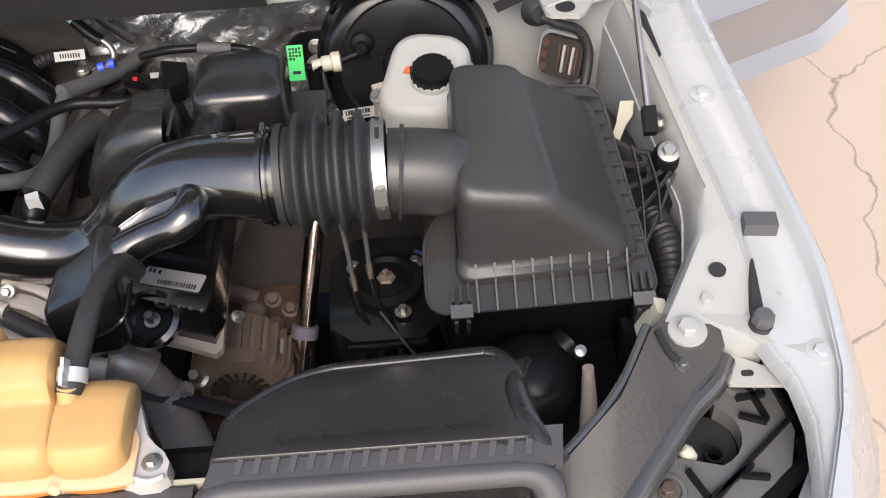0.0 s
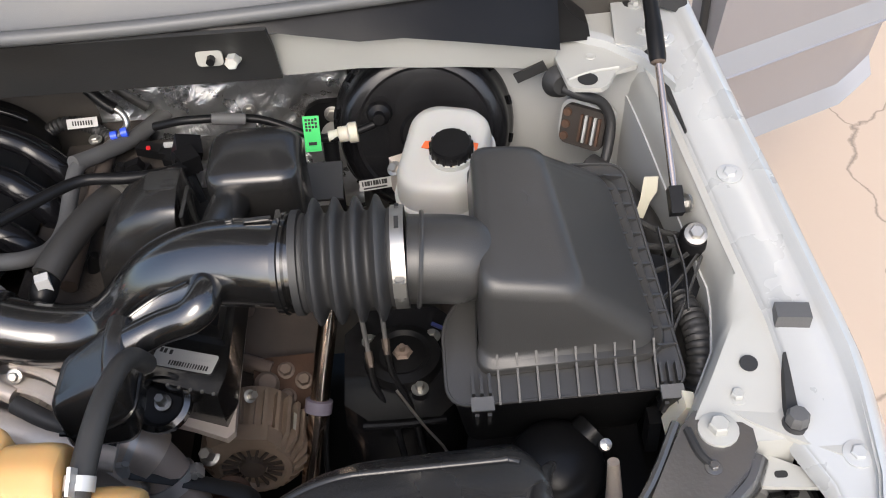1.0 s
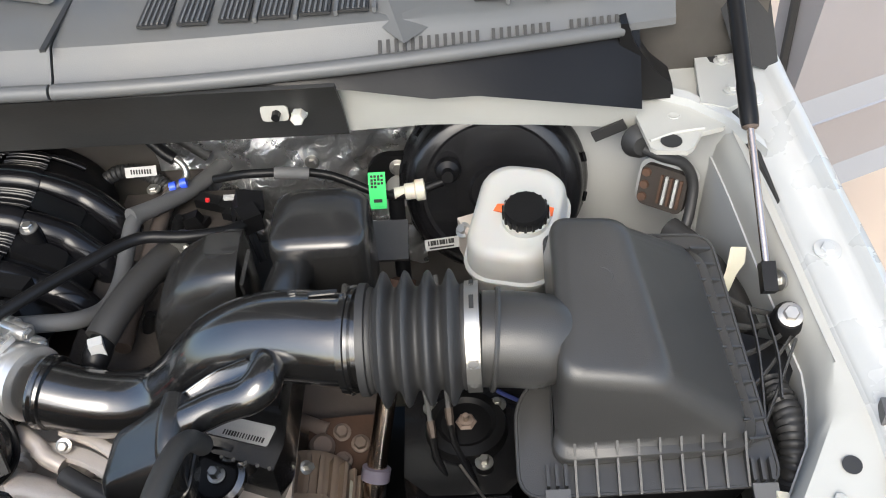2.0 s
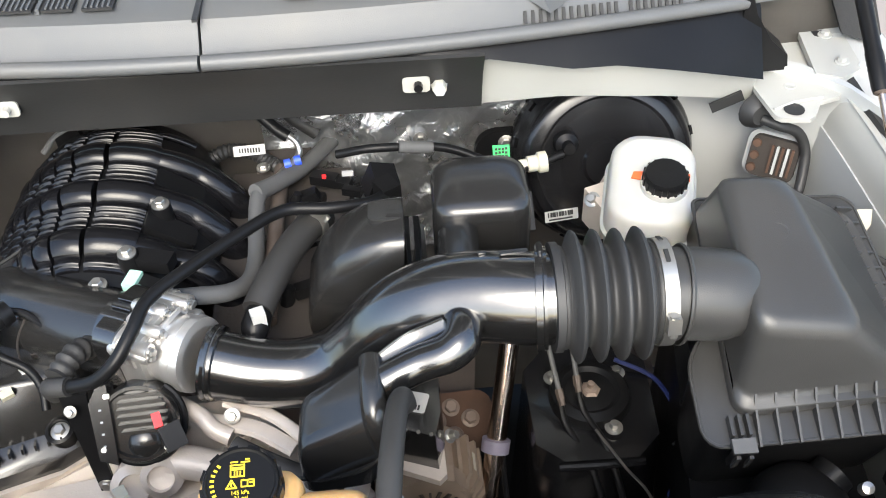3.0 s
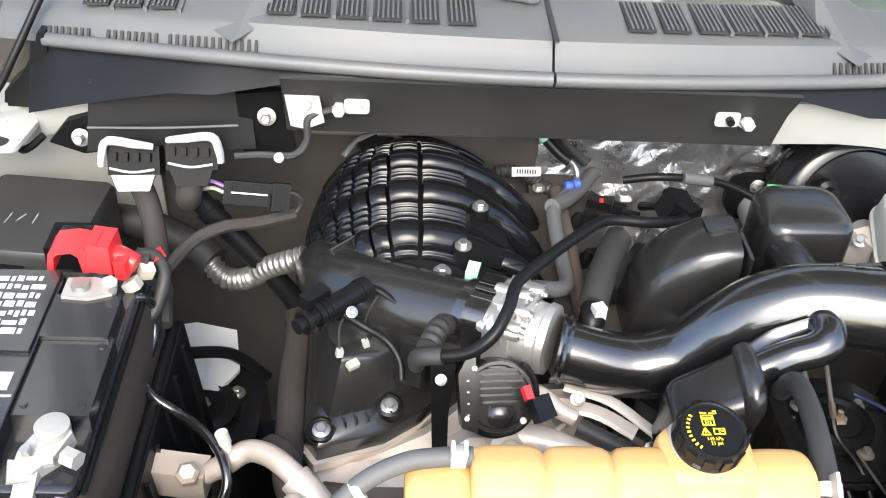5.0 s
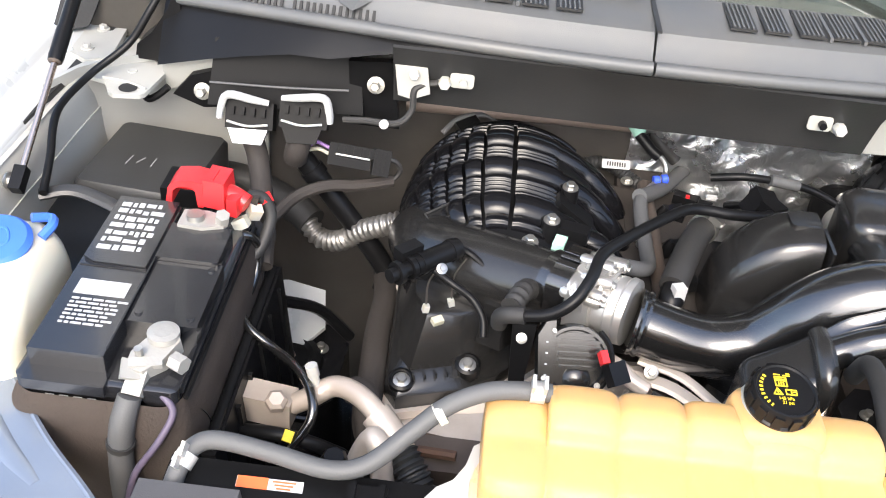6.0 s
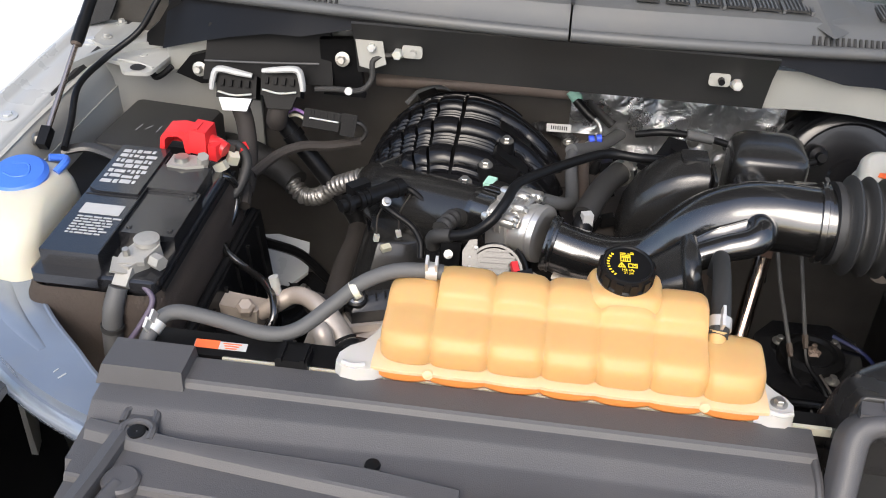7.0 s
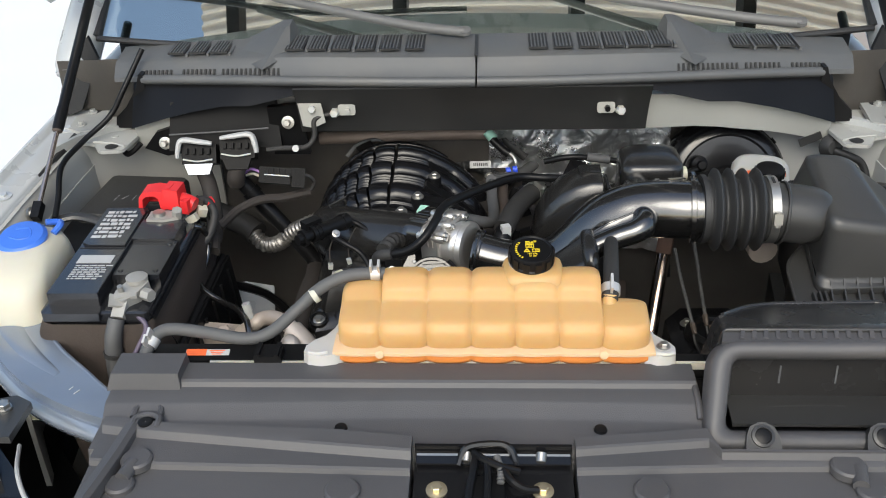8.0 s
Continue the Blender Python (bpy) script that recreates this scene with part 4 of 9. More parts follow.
def build_inlet():
    """The air inlet behind the grille, its mouth leaning back, leading to the air cleaner."""
    w = thing("air_inlet", (0.4, 0.17, 1.0), "black plastic air inlet duct with a wide open mouth", "air inlet")
    base, along, out = Vector((0, 0.046, 1.062)), Vector((0, 0.634, 0.773)), Vector((0, -0.773, 0.634))

    def smooth_ring(pts, r, n=6):
        res = []
        k = len(pts)
        for i in range(k):
            a, b, c = Vector(pts[i - 1]), Vector(pts[i]), Vector(pts[(i + 1) % k])
            p, q = b + (a - b).normalized() * r[i], b + (c - b).normalized() * r[i]
            for s in range(n + 1):
                t = s / n
                res.append(p * (1 - t) ** 2 + 2 * b * t * (1 - t) + q * t * t)
        return res

    outer = smooth_ring([(0.252, 0.002), (0.551, 0.002), (0.548, 0.130), (0.268, 0.130)], (0.020, 0.02, 0.035, 0.034))
    inner = smooth_ring([(0.279, 0.026), (0.530, 0.026), (0.524, 0.109), (0.292, 0.109)], (0.014, 0.014, 0.012, 0.013))

    def section(k, h):
        return [base + Vector((1, 0, 0)) * (a.x + (b.x - a.x) * k) + along * (a.y + (b.y - a.y) * k) + out * h for a, b in zip(outer, inner)]

    part("rim", loft([section(-0.02, -0.030), section(0.0, -0.008), section(0.10, -0.001), section(0.32, 0.0022), section(0.62, 0.0022), section(0.86, -0.001), section(1.0, -0.008), section(1.03, -0.024)], cap=False), M_GREY, w, smooth=60)
    back = [p + Vector((0, 0.11, -0.055)) for p in section(1.0, -0.02)]
    bm = loft([section(1.03, -0.022), back], cap=False)
    bm.faces.new([bm.verts.new(p) for p in back])
    part("mouth_wall", bm, M_DARK, w)
    part("mouth_floor", prism([(0.292, 0.085), (0.52, 0.085), (0.515, 0.175), (0.300, 0.175)], 0, 0.004, Matrix(((1, 0, 0, 0), (0, 1, 0, 0), (0, -0.12, 1, 1.080), (0, 0, 0, 1))), 0.001), M_MATTE, w)
    part("floor_ridge", tube([(0.30, 0.118, 1.066), (0.36, 0.124, 1.067), (0.42, 0.126, 1.067), (0.46, 0.12, 1.066), (0.52, 0.124, 1.067)], 0.005, 8, flat=0.5), M_MATTE, w)
    part("scuff", prism([(0.365, 0.112), (0.385, 0.104), (0.405, 0.106), (0.41, 0.111), (0.39, 0.114)], 1.0675, 1.0682, None, 0), M_HOSE, w)
    for x in (0.35, 0.415):
        part("strut", tube([(x, 0.125, 1.128), (x - 0.002, 0.118, 1.108)], 0.0012, 6, 1), M_HOSE, w)
    # lower lip with the lugs
    part("front_apron", prism([(0.262, 0.026), (0.55, 0.026), (0.55, 0.058), (0.262, 0.058)], 1.046, 1.060, None, 0.004), M_MATTE, w)
    for x in (0.318, 0.452):
        lug = aim((x, 0.054, 1.080), (0, -0.62, 0.78))
        part("lug", prism([(-0.021, -0.020), (0.021, -0.020), (0.018, 0.002), (0.0135, 0.012), (0.004, 0.017), (-0.004, 0.017), (-0.0135, 0.012), (-0.018, 0.002)], -0.012, 0.004, lug, 0.003), M_MATTE, w)
        part("lug_ring", lathe([(0.0085, 0), (0.0135, 0), (0.013, 0.003), (0.0095, 0.004), (0.0085, 0.0)], lug @ Matrix.Translation((0, 0.001, 0.003)), 24), M_MATTE, w)
        part("lug_pin", lathe([(0, 0), (0.0088, 0), (0.0088, 0.002), (0.007, 0.0026), (0, 0.0026)], lug @ Matrix.Translation((0, 0.001, 0.003)), 18), M_DARK, w)
    part("tab", prism([(0.296, 0.012), (0.338, 0.012), (0.336, 0.034), (0.298, 0.034)], 1.040, 1.047, None, 0.002), M_GREY, w)
    # ramp of the duct behind the mouth, falling to the back
    def level(y):
        return 1.161 - 0.30 * (y - 0.158)

    plan = smooth_ring([(0.284, 0.150), (0.528, 0.150), (0.528, 0.235), (0.508, 0.258), (0.340, 0.250), (0.286, 0.200)], (0.004, 0.008, 0.014, 0.012, 0.040, 0.014), 7)
    mid = Vector((0.43, 0.19))

    def grow(f, up, push):
        return [(mid.x + (p.x - mid.x) * f, mid.y + (p.y - mid.y) * f + push * max(0, p.y - 0.15) / 0.09, level(mid.y + (p.y - mid.y) * f) + up) for p in plan]

    rings = [[(x, y, 0.98) for x, y, z in grow(1.06, 0, 0.075)], [(x, y, z - 0.085) for x, y, z in grow(1.05, 0, 0.055)], grow(1.03, -0.030, 0.022), grow(1.018, -0.012, 0.009), grow(1.004, -0.0045, 0.002), grow(0.985, -0.0008, 0.0), grow(0.96, 0.0, 0.0), grow(0.5, 0.0, 0.0), grow(0.1, 0.0, 0.0)]
    part("duct", loft(rings), M_DUCT, w, smooth=60)
    part("shelf", prism([(0.280, 0.131), (0.546, 0.131), (0.550, 0.162), (0.288, 0.163)], 1.135, 1.1580, None, 0.010, 3), M_GREY, w)
    for i in range(17):
        x = 0.306 + i * 0.0135
        part("rib", box((0.0050, 0.013, 0.003), Matrix.Translation((x, 0.144, 1.1585)) @ pose(0, 0, 0, 8, 0, -12), 0.001), M_GREY, w)
    part("round_tab", lathe([(0, 0), (0.010, 0), (0.0095, 0.0016), (0, 0.002)], Matrix.Translation((0.505, 0.157, 1.1590)), 20), M_DUCT, w)
    part("crest", tube(grow(0.958, -0.0008, 0.0)[26:46], 0.0032, 10, 2), M_DUCT, w, smooth=70)
    part("side_bead", tube([(0.536, 0.268, 1.098), (0.524, 0.240, 1.122), (0.519, 0.205, 1.142), (0.526, 0.165, 1.152), (0.545, 0.135, 1.146)], [0.004, 0.008, 0.010, 0.010, 0.009], 14, 6), M_DUCT, w, smooth=70)
    # link down to the air cleaner
    part("link_duct", lathe([(0, -0.12), (0.050, -0.12), (0.052, 0.0), (0.047, 0.018), (0.034, 0.030), (0.016, 0.036), (0, 0.037)], aim((0.556, 0.366, 0.935), (0.1, -0.15, 1)), 28), M_DARK, w)
    part("link_pipe", tube([(0.50, 0.345, 0.90), (0.56, 0.375, 0.93), (0.60, 0.40, 0.95)], 0.022, 14), M_DARK, w)
    part("bracket", box((0.012, 0.02, 0.05), Matrix.Translation((0.655, 0.385, 0.965)), 0.003), M_DARK, w)
    part("rod", tube([(0.606, 0.305, 0.86), (0.609, 0.325, 0.93), (0.607, 0.338, 0.985)], [0.010, 0.009, 0.006], 12), M_HOSE_BROWN, w)
    part("pin", lathe([(0, 0), (0.006, 0), (0.006, 0.012), (0, 0.014)], aim((0.600, 0.352, 0.992), (0, -0.5, 1)), 12), M_STEEL, w)
    w.location += Vector((0.012, 0.034, -0.040))


build_inlet()


def build_headlamp_side(s, words):
    """The pressed bracket beside the radiator, with bolts and bump stop."""
    def side(pts):
        return [(s * x, y) for x, y in pts][::s]

    w = thing("headlamp_bracket", (s * 0.62, 0.25, 0.9), words, "bracket")
    if s > 0:
        out = [(0.672, 0.356), (0.688, 0.374), (0.712, 0.374), (0.738, 0.350), (0.737, 0.330), (0.722, 0.307), (0.694, 0.281), (0.669, 0.250), (0.615, 0.183), (0.555, 0.125), (0.50, 0.085), (0.44, 0.07), (0.44, 0.115), (0.50, 0.16), (0.56, 0.21), (0.63, 0.282)]
    else:
        out = [(0.672, 0.420), (0.700, 0.425), (0.738, 0.372), (0.705, 0.330), (0.655, 0.278), (0.612, 0.232), (0.583, 0.206), (0.553, 0.184), (0.520, 0.164), (0.485, 0.146), (0.445, 0.130), (0.41, 0.118), (0.41, 0.150), (0.440, 0.170), (0.466, 0.190), (0.507, 0.229), (0.552, 0.271), (0.605, 0.330), (0.640, 0.372)]
    part("plate", prism(side(out), 1.000, 1.024, None, 0.007, 3, 0.97), M_BRACKET if s > 0 else M_BRACKET_SKY, w)
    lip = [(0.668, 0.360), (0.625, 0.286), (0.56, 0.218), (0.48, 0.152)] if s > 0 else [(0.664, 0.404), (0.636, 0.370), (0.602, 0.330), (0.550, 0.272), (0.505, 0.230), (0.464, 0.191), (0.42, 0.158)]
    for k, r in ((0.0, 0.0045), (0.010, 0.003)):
        part("inner_lip", tube([(s * x + s * k * 0.7, y - k, 1.020) for x, y in lip], r, 8), M_BRACKET if s > 0 else M_BRACKET_SKY, w)
    if s > 0:
        part("side_skirt", tube([(0.737, 0.328, 1.000), (0.723, 0.304, 0.998), (0.695, 0.278, 0.996), (0.669, 0.246, 0.994), (0.615, 0.180, 0.99), (0.56, 0.125, 0.985)], 0.0105, 10, flat=1.3), M_BRACKET, w)
    else:
        part("side_skirt", tube([(-0.735, 0.37, 1.004), (-0.655, 0.279, 1.002), (-0.583, 0.207, 1.000), (-0.520, 0.165, 0.998), (-0.445, 0.131, 0.996)], 0.0125, 10, flat=1.2), M_BRACKET_SKY, w)
        part("channel", tube([(-0.690, 0.385, 1.0225), (-0.640, 0.318, 1.0225), (-0.595, 0.268, 1.0225), (-0.54, 0.222, 1.0225)], [0.010, 0.017, 0.014, 0.008], 10, flat=0.25), M_BRACKET_SKY, w)
        for x, y, a, b, t in ((0.500, 0.185, 0.010, 0.0016, 60), (0.510, 0.192, 0.007, 0.0012, 65)):
            part("scratch", box((a, b, 0.0006), Matrix.Translation((s * x, y, 1.0244)) @ pose(0, 0, 0, 0, 0, t), 0), M_APRON, w, smooth=0)
    slot = [(0.676, 0.350, 1.0243), (0.681, 0.325, 1.0243), (0.690, 0.310, 1.0243)]
    part("slot", tube([(s * x, y, z) for x, y, z in slot], 0.0042, 8, 4), M_INK_GAP, w)
    bolt((s * 0.703, 0.347, 1.024), (0, 0, 1), 0.0115, w, M_INNER, washer=1.9)
    bolt((s * 0.690, 0.309, 1.0245), (0, 0, 1), 0.0055, w, M_BRACKET, washer=1.7)
    part("lug", prism(side([(0.545, 0.155), (0.568, 0.168), (0.592, 0.160), (0.600, 0.13), (0.595, 0.09), (0.545, 0.09)]), 1.022, 1.032, None, 0.004), M_MATTE, w)
    bolt((s * 0.572, 0.140, 1.032), (0, 0, 1), 0.010, w, washer=1.1)
    # back of the lamp housing, ribbed plates over a glossy body
    lamp = thing("headlamp_housing", (s * 0.73, 0.2, 0.8), "grey ribbed back of the headlamp housing", "headlamp")
    body = [(0.752, 0.362), (0.826, 0.350), (0.829, 0.30), (0.812, 0.25), (0.775, 0.22), (0.72, 0.165), (0.62, 0.10), (0.55, 0.10), (0.60, 0.16), (0.66, 0.225), (0.70, 0.27), (0.732, 0.32)]
    part("tray", prism(side(body), 0.88, 0.925, None, 0.004), M_BOOSTER, lamp)
    arc = [(0.712 + 0.038 * math.cos(a), 0.283 + 0.036 * math.sin(a)) for a in [radians(58 - 16 * i) for i in range(9)]]
    whole = [(0.738, 0.352), (0.752, 0.362), (0.786, 0.356), (0.797, 0.318), (0.800, 0.280), (0.785, 0.240), (0.735, 0.205), (0.695, 0.16), (0.64, 0.115), (0.60, 0.13), (0.645, 0.205), (0.680, 0.262)] + arc[::-1]
    part("plate", prism(side(whole), 0.925, 0.947, None, 0.003), M_LAMP, lamp)
    for a, b in (((0.768, 0.330), (0.777, 0.292)), ((0.754, 0.319), (0.782, 0.322)), ((0.752, 0.300), (0.776, 0.290)), ((0.690, 0.245), (0.703, 0.214)), ((0.703, 0.214), (0.750, 0.246)), ((0.703, 0.214), (0.678, 0.170)), ((0.738, 0.236), (0.762, 0.232)), ((0.668, 0.205), (0.648, 0.17)), ((0.798, 0.292), (0.748, 0.250)), ((0.790, 0.350), (0.800, 0.290)), ((0.748, 0.250), (0.690, 0.195))):
        p, q = Vector((s * a[0], a[1], 0.9505)), Vector((s * b[0], b[1], 0.9505))
        part("rib", box(((q - p).length, 0.0045, 0.007), Matrix.Translation((p + q) / 2) @ Matrix.Rotation(math.atan2((q - p).y, (q - p).x), 4, "Z"), 0.0015), M_DARK, lamp)
    part("edge_bead", tube([(s * x, y, 0.94) for x, y in ((0.822, 0.292), (0.806, 0.254), (0.772, 0.226), (0.72, 0.172), (0.64, 0.12))], 0.009, 8), M_DARK, lamp)
    part("bulb_well", lathe([(0, 0), (0.036, 0), (0.036, 0.001), (0, 0.001)], Matrix.Translation((s * 0.712, 0.283, 0.9255)), 24), M_INK_GAP, lamp)
    part("bulb", lathe([(0.0065, 0), (0.0095, 0), (0.0095, 0.012), (0.0065, 0.012), (0.0065, 0.0)], Matrix.Translation((s * 0.722, 0.266, 0.927)), 16), M_DARK, lamp)
    part("plug", lathe([(0, 0), (0.007, 0), (0.008, 0.010), (0.005, 0.016), (0, 0.016)], aim((s * 0.700, 0.266, 0.936), (-0.5 * s, 0.2, 0.7)), 10), M_CREAM, lamp)
    for x, y in ((0.763, 0.340), (0.668, 0.226)):
        part("boss", lathe([(0, 0), (0.019, 0), (0.017, 0.004), (0.013, 0.004), (0.012, 0.001), (0, 0.001)], Matrix.Translation((s * x, y, 0.947)), 24), M_LAMP, lamp)
        bolt((s * x, y, 0.9485), (0, 0, 1), 0.0085, lamp, M_BLOCK, washer=1.3)
    part("corner_lug", prism(side([(0.796, 0.268), (0.812, 0.276), (0.824, 0.262), (0.815, 0.244), (0.80, 0.246)]), 0.94, 0.953, None, 0.003), M_DARK, lamp)
    part("lens", prism(side([(0.800, 0.24), (0.828, 0.275), (0.842, 0.24), (0.836, 0.18), (0.79, 0.14), (0.74, 0.15)]), 0.86, 0.945, None, 0.012, 3, 0.95), M_LENS, lamp, "clear grey lens corner")
    part("lamp_shell", prism(side([(0.43, -0.16), (0.62, -0.16), (0.80, -0.02), (0.845, 0.13), (0.80, 0.16), (0.62, 0.10), (0.50, 0.08), (0.43, 0.07)]), 0.72, 0.88, None, 0.02, 3, 0.96), M_DARK, lamp)
    # dark block added as shade, hiding bright ground past the lamp
    part("dark_fill", prism(side([(0.43, -0.16), (0.83, -0.05), (0.875, 0.30), (0.885, 0.74), (0.72, 0.74), (0.68, 0.42), (0.58, 0.30), (0.43, 0.20)]), 0.66, 0.72, None, 0.01), M_DARK, lamp)
    part("lamp_cap", lathe([(0, 0), (0.040, 0), (0.040, 0.02), (0.034, 0.026), (0, 0.026)], aim((s * 0.60, 0.06, 0.88), (0, 0.1, 1)), 24), M_DARK, lamp)
    # white stay with the rubber bump stop
    stay = thing("fender_stay", (s * 0.765, 0.33, 1.0), "white painted stay with a black rubber bump stop", "stay")
    part("strap", prism(side([(0.712, 0.388), (0.730, 0.394), (0.752, 0.374), (0.784, 0.352), (0.818, 0.326), (0.815, 0.306), (0.77, 0.330), (0.735, 0.352), (0.718, 0.366)]), 1.020, 1.026, None, 0.0015), M_INNER, stay)
    part("gusset", prism(side([(0.735, 0.333), (0.748, 0.338), (0.800, 0.308), (0.790, 0.300), (0.737, 0.305)]), 0.990, 0.995, None, 0.0015), M_INNER, stay)
    part("gusset_hole", prism(rounded(0.012, 0.007, 0.003, 3, s * 0.756, 0.316), 0.9948, 0.9955, None, 0), M_INK_GAP, stay)
    bolt((s * 0.728, 0.380, 1.026), (0, 0, 1), 0.0072, stay, M_INNER)
    part("bump_stop", lathe([(0, 0), (0.0105, 0), (0.0135, 0.005), (0.0138, 0.015), (0.011, 0.020), (0, 0.021)], Matrix.Translation((s * 0.772, 0.347, 1.027)) @ Matrix.Scale(0.78, 4), 8), M_HOSE, stay, smooth=30)
    part("foot", lathe([(0, 0), (0.0155, 0), (0.0135, 0.005), (0.009, 0.006), (0, 0.006)], Matrix.Translation((s * 0.772, 0.347, 1.0255)) @ Matrix.Scale(0.8, 4), 16), M_RUBBER, stay)


build_headlamp_side(1, "dark grey pressed steel bracket beside the headlamp")
build_headlamp_side(-1, "scuffed pressed steel bracket tinted with sky reflection beside the battery")
bm = box((0.032, 0.019, 0.015), Matrix.Translation((0.793, 0.449, rail_height(0.452) + 0.013)) @ pose(0, 0, 0, 0, 0, -6), 0.0072, 4)
tagged(part("rubber_buffer", bm, M_HOSE), "black rubber buffer clipped on the fender flange", "buffer")


def build_lamp_wires():
    w = thing("lamp_wiring", (-0.5, 0.1, 0.9), "black and white wires hanging behind the headlamp", "wires")
    part("wire", tube([(-0.60, 0.19, 0.93), (-0.575, 0.13, 0.94), (-0.545, 0.085, 0.935), (-0.52, 0.075, 0.93), (-0.48, 0.05, 0.93), (-0.45, 0.03, 0.92)], 0.003, 8), M_WHITE, w, "white wire")
    part("wire", tube([(-0.44, 0.09, 0.96), (-0.465, 0.05, 0.95), (-0.48, -0.01, 0.93), (-0.485, -0.08, 0.90)], 0.0045, 8), M_TAPE, w)
    part("wire", tube([(-0.63, 0.10, 0.92), (-0.58, 0.03, 0.935), (-0.56, -0.05, 0.92), (-0.57, -0.12, 0.90)], 0.006, 8), M_DARK, w)
    part("plug", box((0.03, 0.022, 0.018), pose(-0.575, 0.055, 0.925, 10, 5, 30), 0.003), M_HOSE_DARK, w)
    part("plug", box((0.022, 0.03, 0.016), pose(-0.60, 0.0, 0.915, 0, 15, -20), 0.003), M_APRON, w)


build_lamp_wires()


# ---- air cleaner and intake ----
def build_air_cleaner():
    w = thing("air_cleaner", (0.57, 0.45, 0.85), "matte black plastic air cleaner box with ribbed rim and clips", "air cleaner")
    m = Matrix.Translation((0.57, 0.44, 1.008)) @ pose(0, 0, 0, 17)

    def soft3(pts, n=6):
        """Corners of (x, y, z, rounding) to one smooth ring."""
        out = []
        k = len(pts)
        for i in range(k):
            a, b, c = Vector(pts[i - 1][:3]), Vector(pts[i][:3]), Vector(pts[(i + 1) % k][:3])
            r = pts[i][3]
            p, q = b + (a - b).normalized() * r, b + (c - b).normalized() * r
            for s in range(n + 1):
                t = s / n
                out.append(p * (1 - t) ** 2 + 2 * b * t * (1 - t) + q * t * t)
        return out

    def ring(pts, h):
        return soft3([(*(m @ Vector((x, y, h))), r) for x, y, r in pts])

    # lid: flange on the rim, walls, soft shoulder and sloping plateau
    def lid_ring(fl, fr, br, bl, r):
        return soft3([(*fl, r), (*fr, r * 1.3), (*br, r * 1.3), (*bl, r)])

    flange = [(-0.086, -0.006, 0.02), (0.102, 0.0, 0.03), (0.076, 0.208, 0.03), (-0.078, 0.222, 0.02)]
    rings = [ring(flange, 0.002), ring(flange, 0.010), ring([(x * 0.985, y * 0.985 + 0.002, r) for x, y, r in flange], 0.014)]
    rings.append(lid_ring((0.4875, 0.439, 1.024), (0.664, 0.447, 1.020), (0.636, 0.640, 1.080), (0.489, 0.652, 1.083), 0.022))
    rings.append(lid_ring((0.4885, 0.442, 1.034), (0.660, 0.450, 1.029), (0.632, 0.636, 1.088), (0.490, 0.648, 1.092), 0.022))
    rings.append(lid_ring((0.4890, 0.444, 1.106), (0.592, 0.440, 1.096), (0.568, 0.616, 1.137), (0.4920, 0.617, 1.143), 0.020))
    for k in (0.35, 0.7, 1.0):
        s = math.sin(k * math.pi / 2)
        c = 1 - math.cos(k * math.pi / 2)
        a = [(0.4890, 0.444, 1.106), (0.592, 0.440, 1.096), (0.568, 0.616, 1.137), (0.4920, 0.617, 1.143)]
        b = [(0.4960, 0.457, 1.126), (0.570, 0.456, 1.1165), (0.550, 0.603, 1.1490), (0.5015, 0.604, 1.1515)]
        rings.append(lid_ring(*[(p[0] + (q[0] - p[0]) * c, p[1] + (q[1] - p[1]) * c, p[2] + (q[2] - p[2]) * s) for p, q in zip(a, b)], 0.018))
    rings.append(lid_ring((0.505, 0.467, 1.128), (0.562, 0.466, 1.119), (0.543, 0.595, 1.148), (0.509, 0.596, 1.150), 0.012))
    part("lid", loft(rings), M_MATTE, w, smooth=60)
    part("moulding_mark", lathe([(0.008, 0), (0.0095, 0.0006), (0.0105, 0), (0.008, 0)], aim((0.535, 0.545, 1.1375), (0.0, -0.22, 1)), 24), M_MATTE, w)
    rim = [(-0.117, -0.034, 0.025), (0.116, -0.028, 0.02), (0.088, 0.228, 0.02), (-0.078, 0.236, 0.01), (-0.080, 0.10, 0.02), (-0.117, 0.055, 0.02)]
    part("rim", loft([ring(rim, -0.006), ring(rim, -0.001), ring([(x * 0.985, y * 0.985, c) for x, y, c in rim], 0.0005)]), M_MATTE, w)
    edge = ring([(x, y, c) for x, y, c in rim], 0.0)
    part("rim_edge", tube(edge + [edge[0]], 0.0019, 6, 1), M_MATTE, w)
    inner = [(-0.110, -0.026, 0.02), (0.106, -0.018, 0.02), (0.081, 0.222, 0.02), (-0.074, 0.23, 0.01), (-0.076, 0.10, 0.02), (-0.110, 0.05, 0.02)]
    part("base", loft([ring(inner, -0.004), ring(inner, -0.05), ring([(x * 0.92, y * 0.92, c) for x, y, c in inner], -0.15)]), M_DARK, w, "black lower box")
    # thin proud ribs across the rim in front and along the outer side
    for i in range(9):
        x = -0.066 + i * 0.0190
        part("rib", prism([(-0.035, 0), (0.010, 0), (0.010, 0.021), (-0.002, 0.013), (-0.035, 0.004)], -0.0011, 0.0011, m @ Matrix.Translation((x, -0.001 + 0.006 * i / 8, 0)) @ Matrix(((0, 0, 1, 0), (1, 0, 0, 0), (0, 1, 0, 0), (0, 0, 0, 1))), 0.0004, 1), M_MATTE, w, smooth=0)
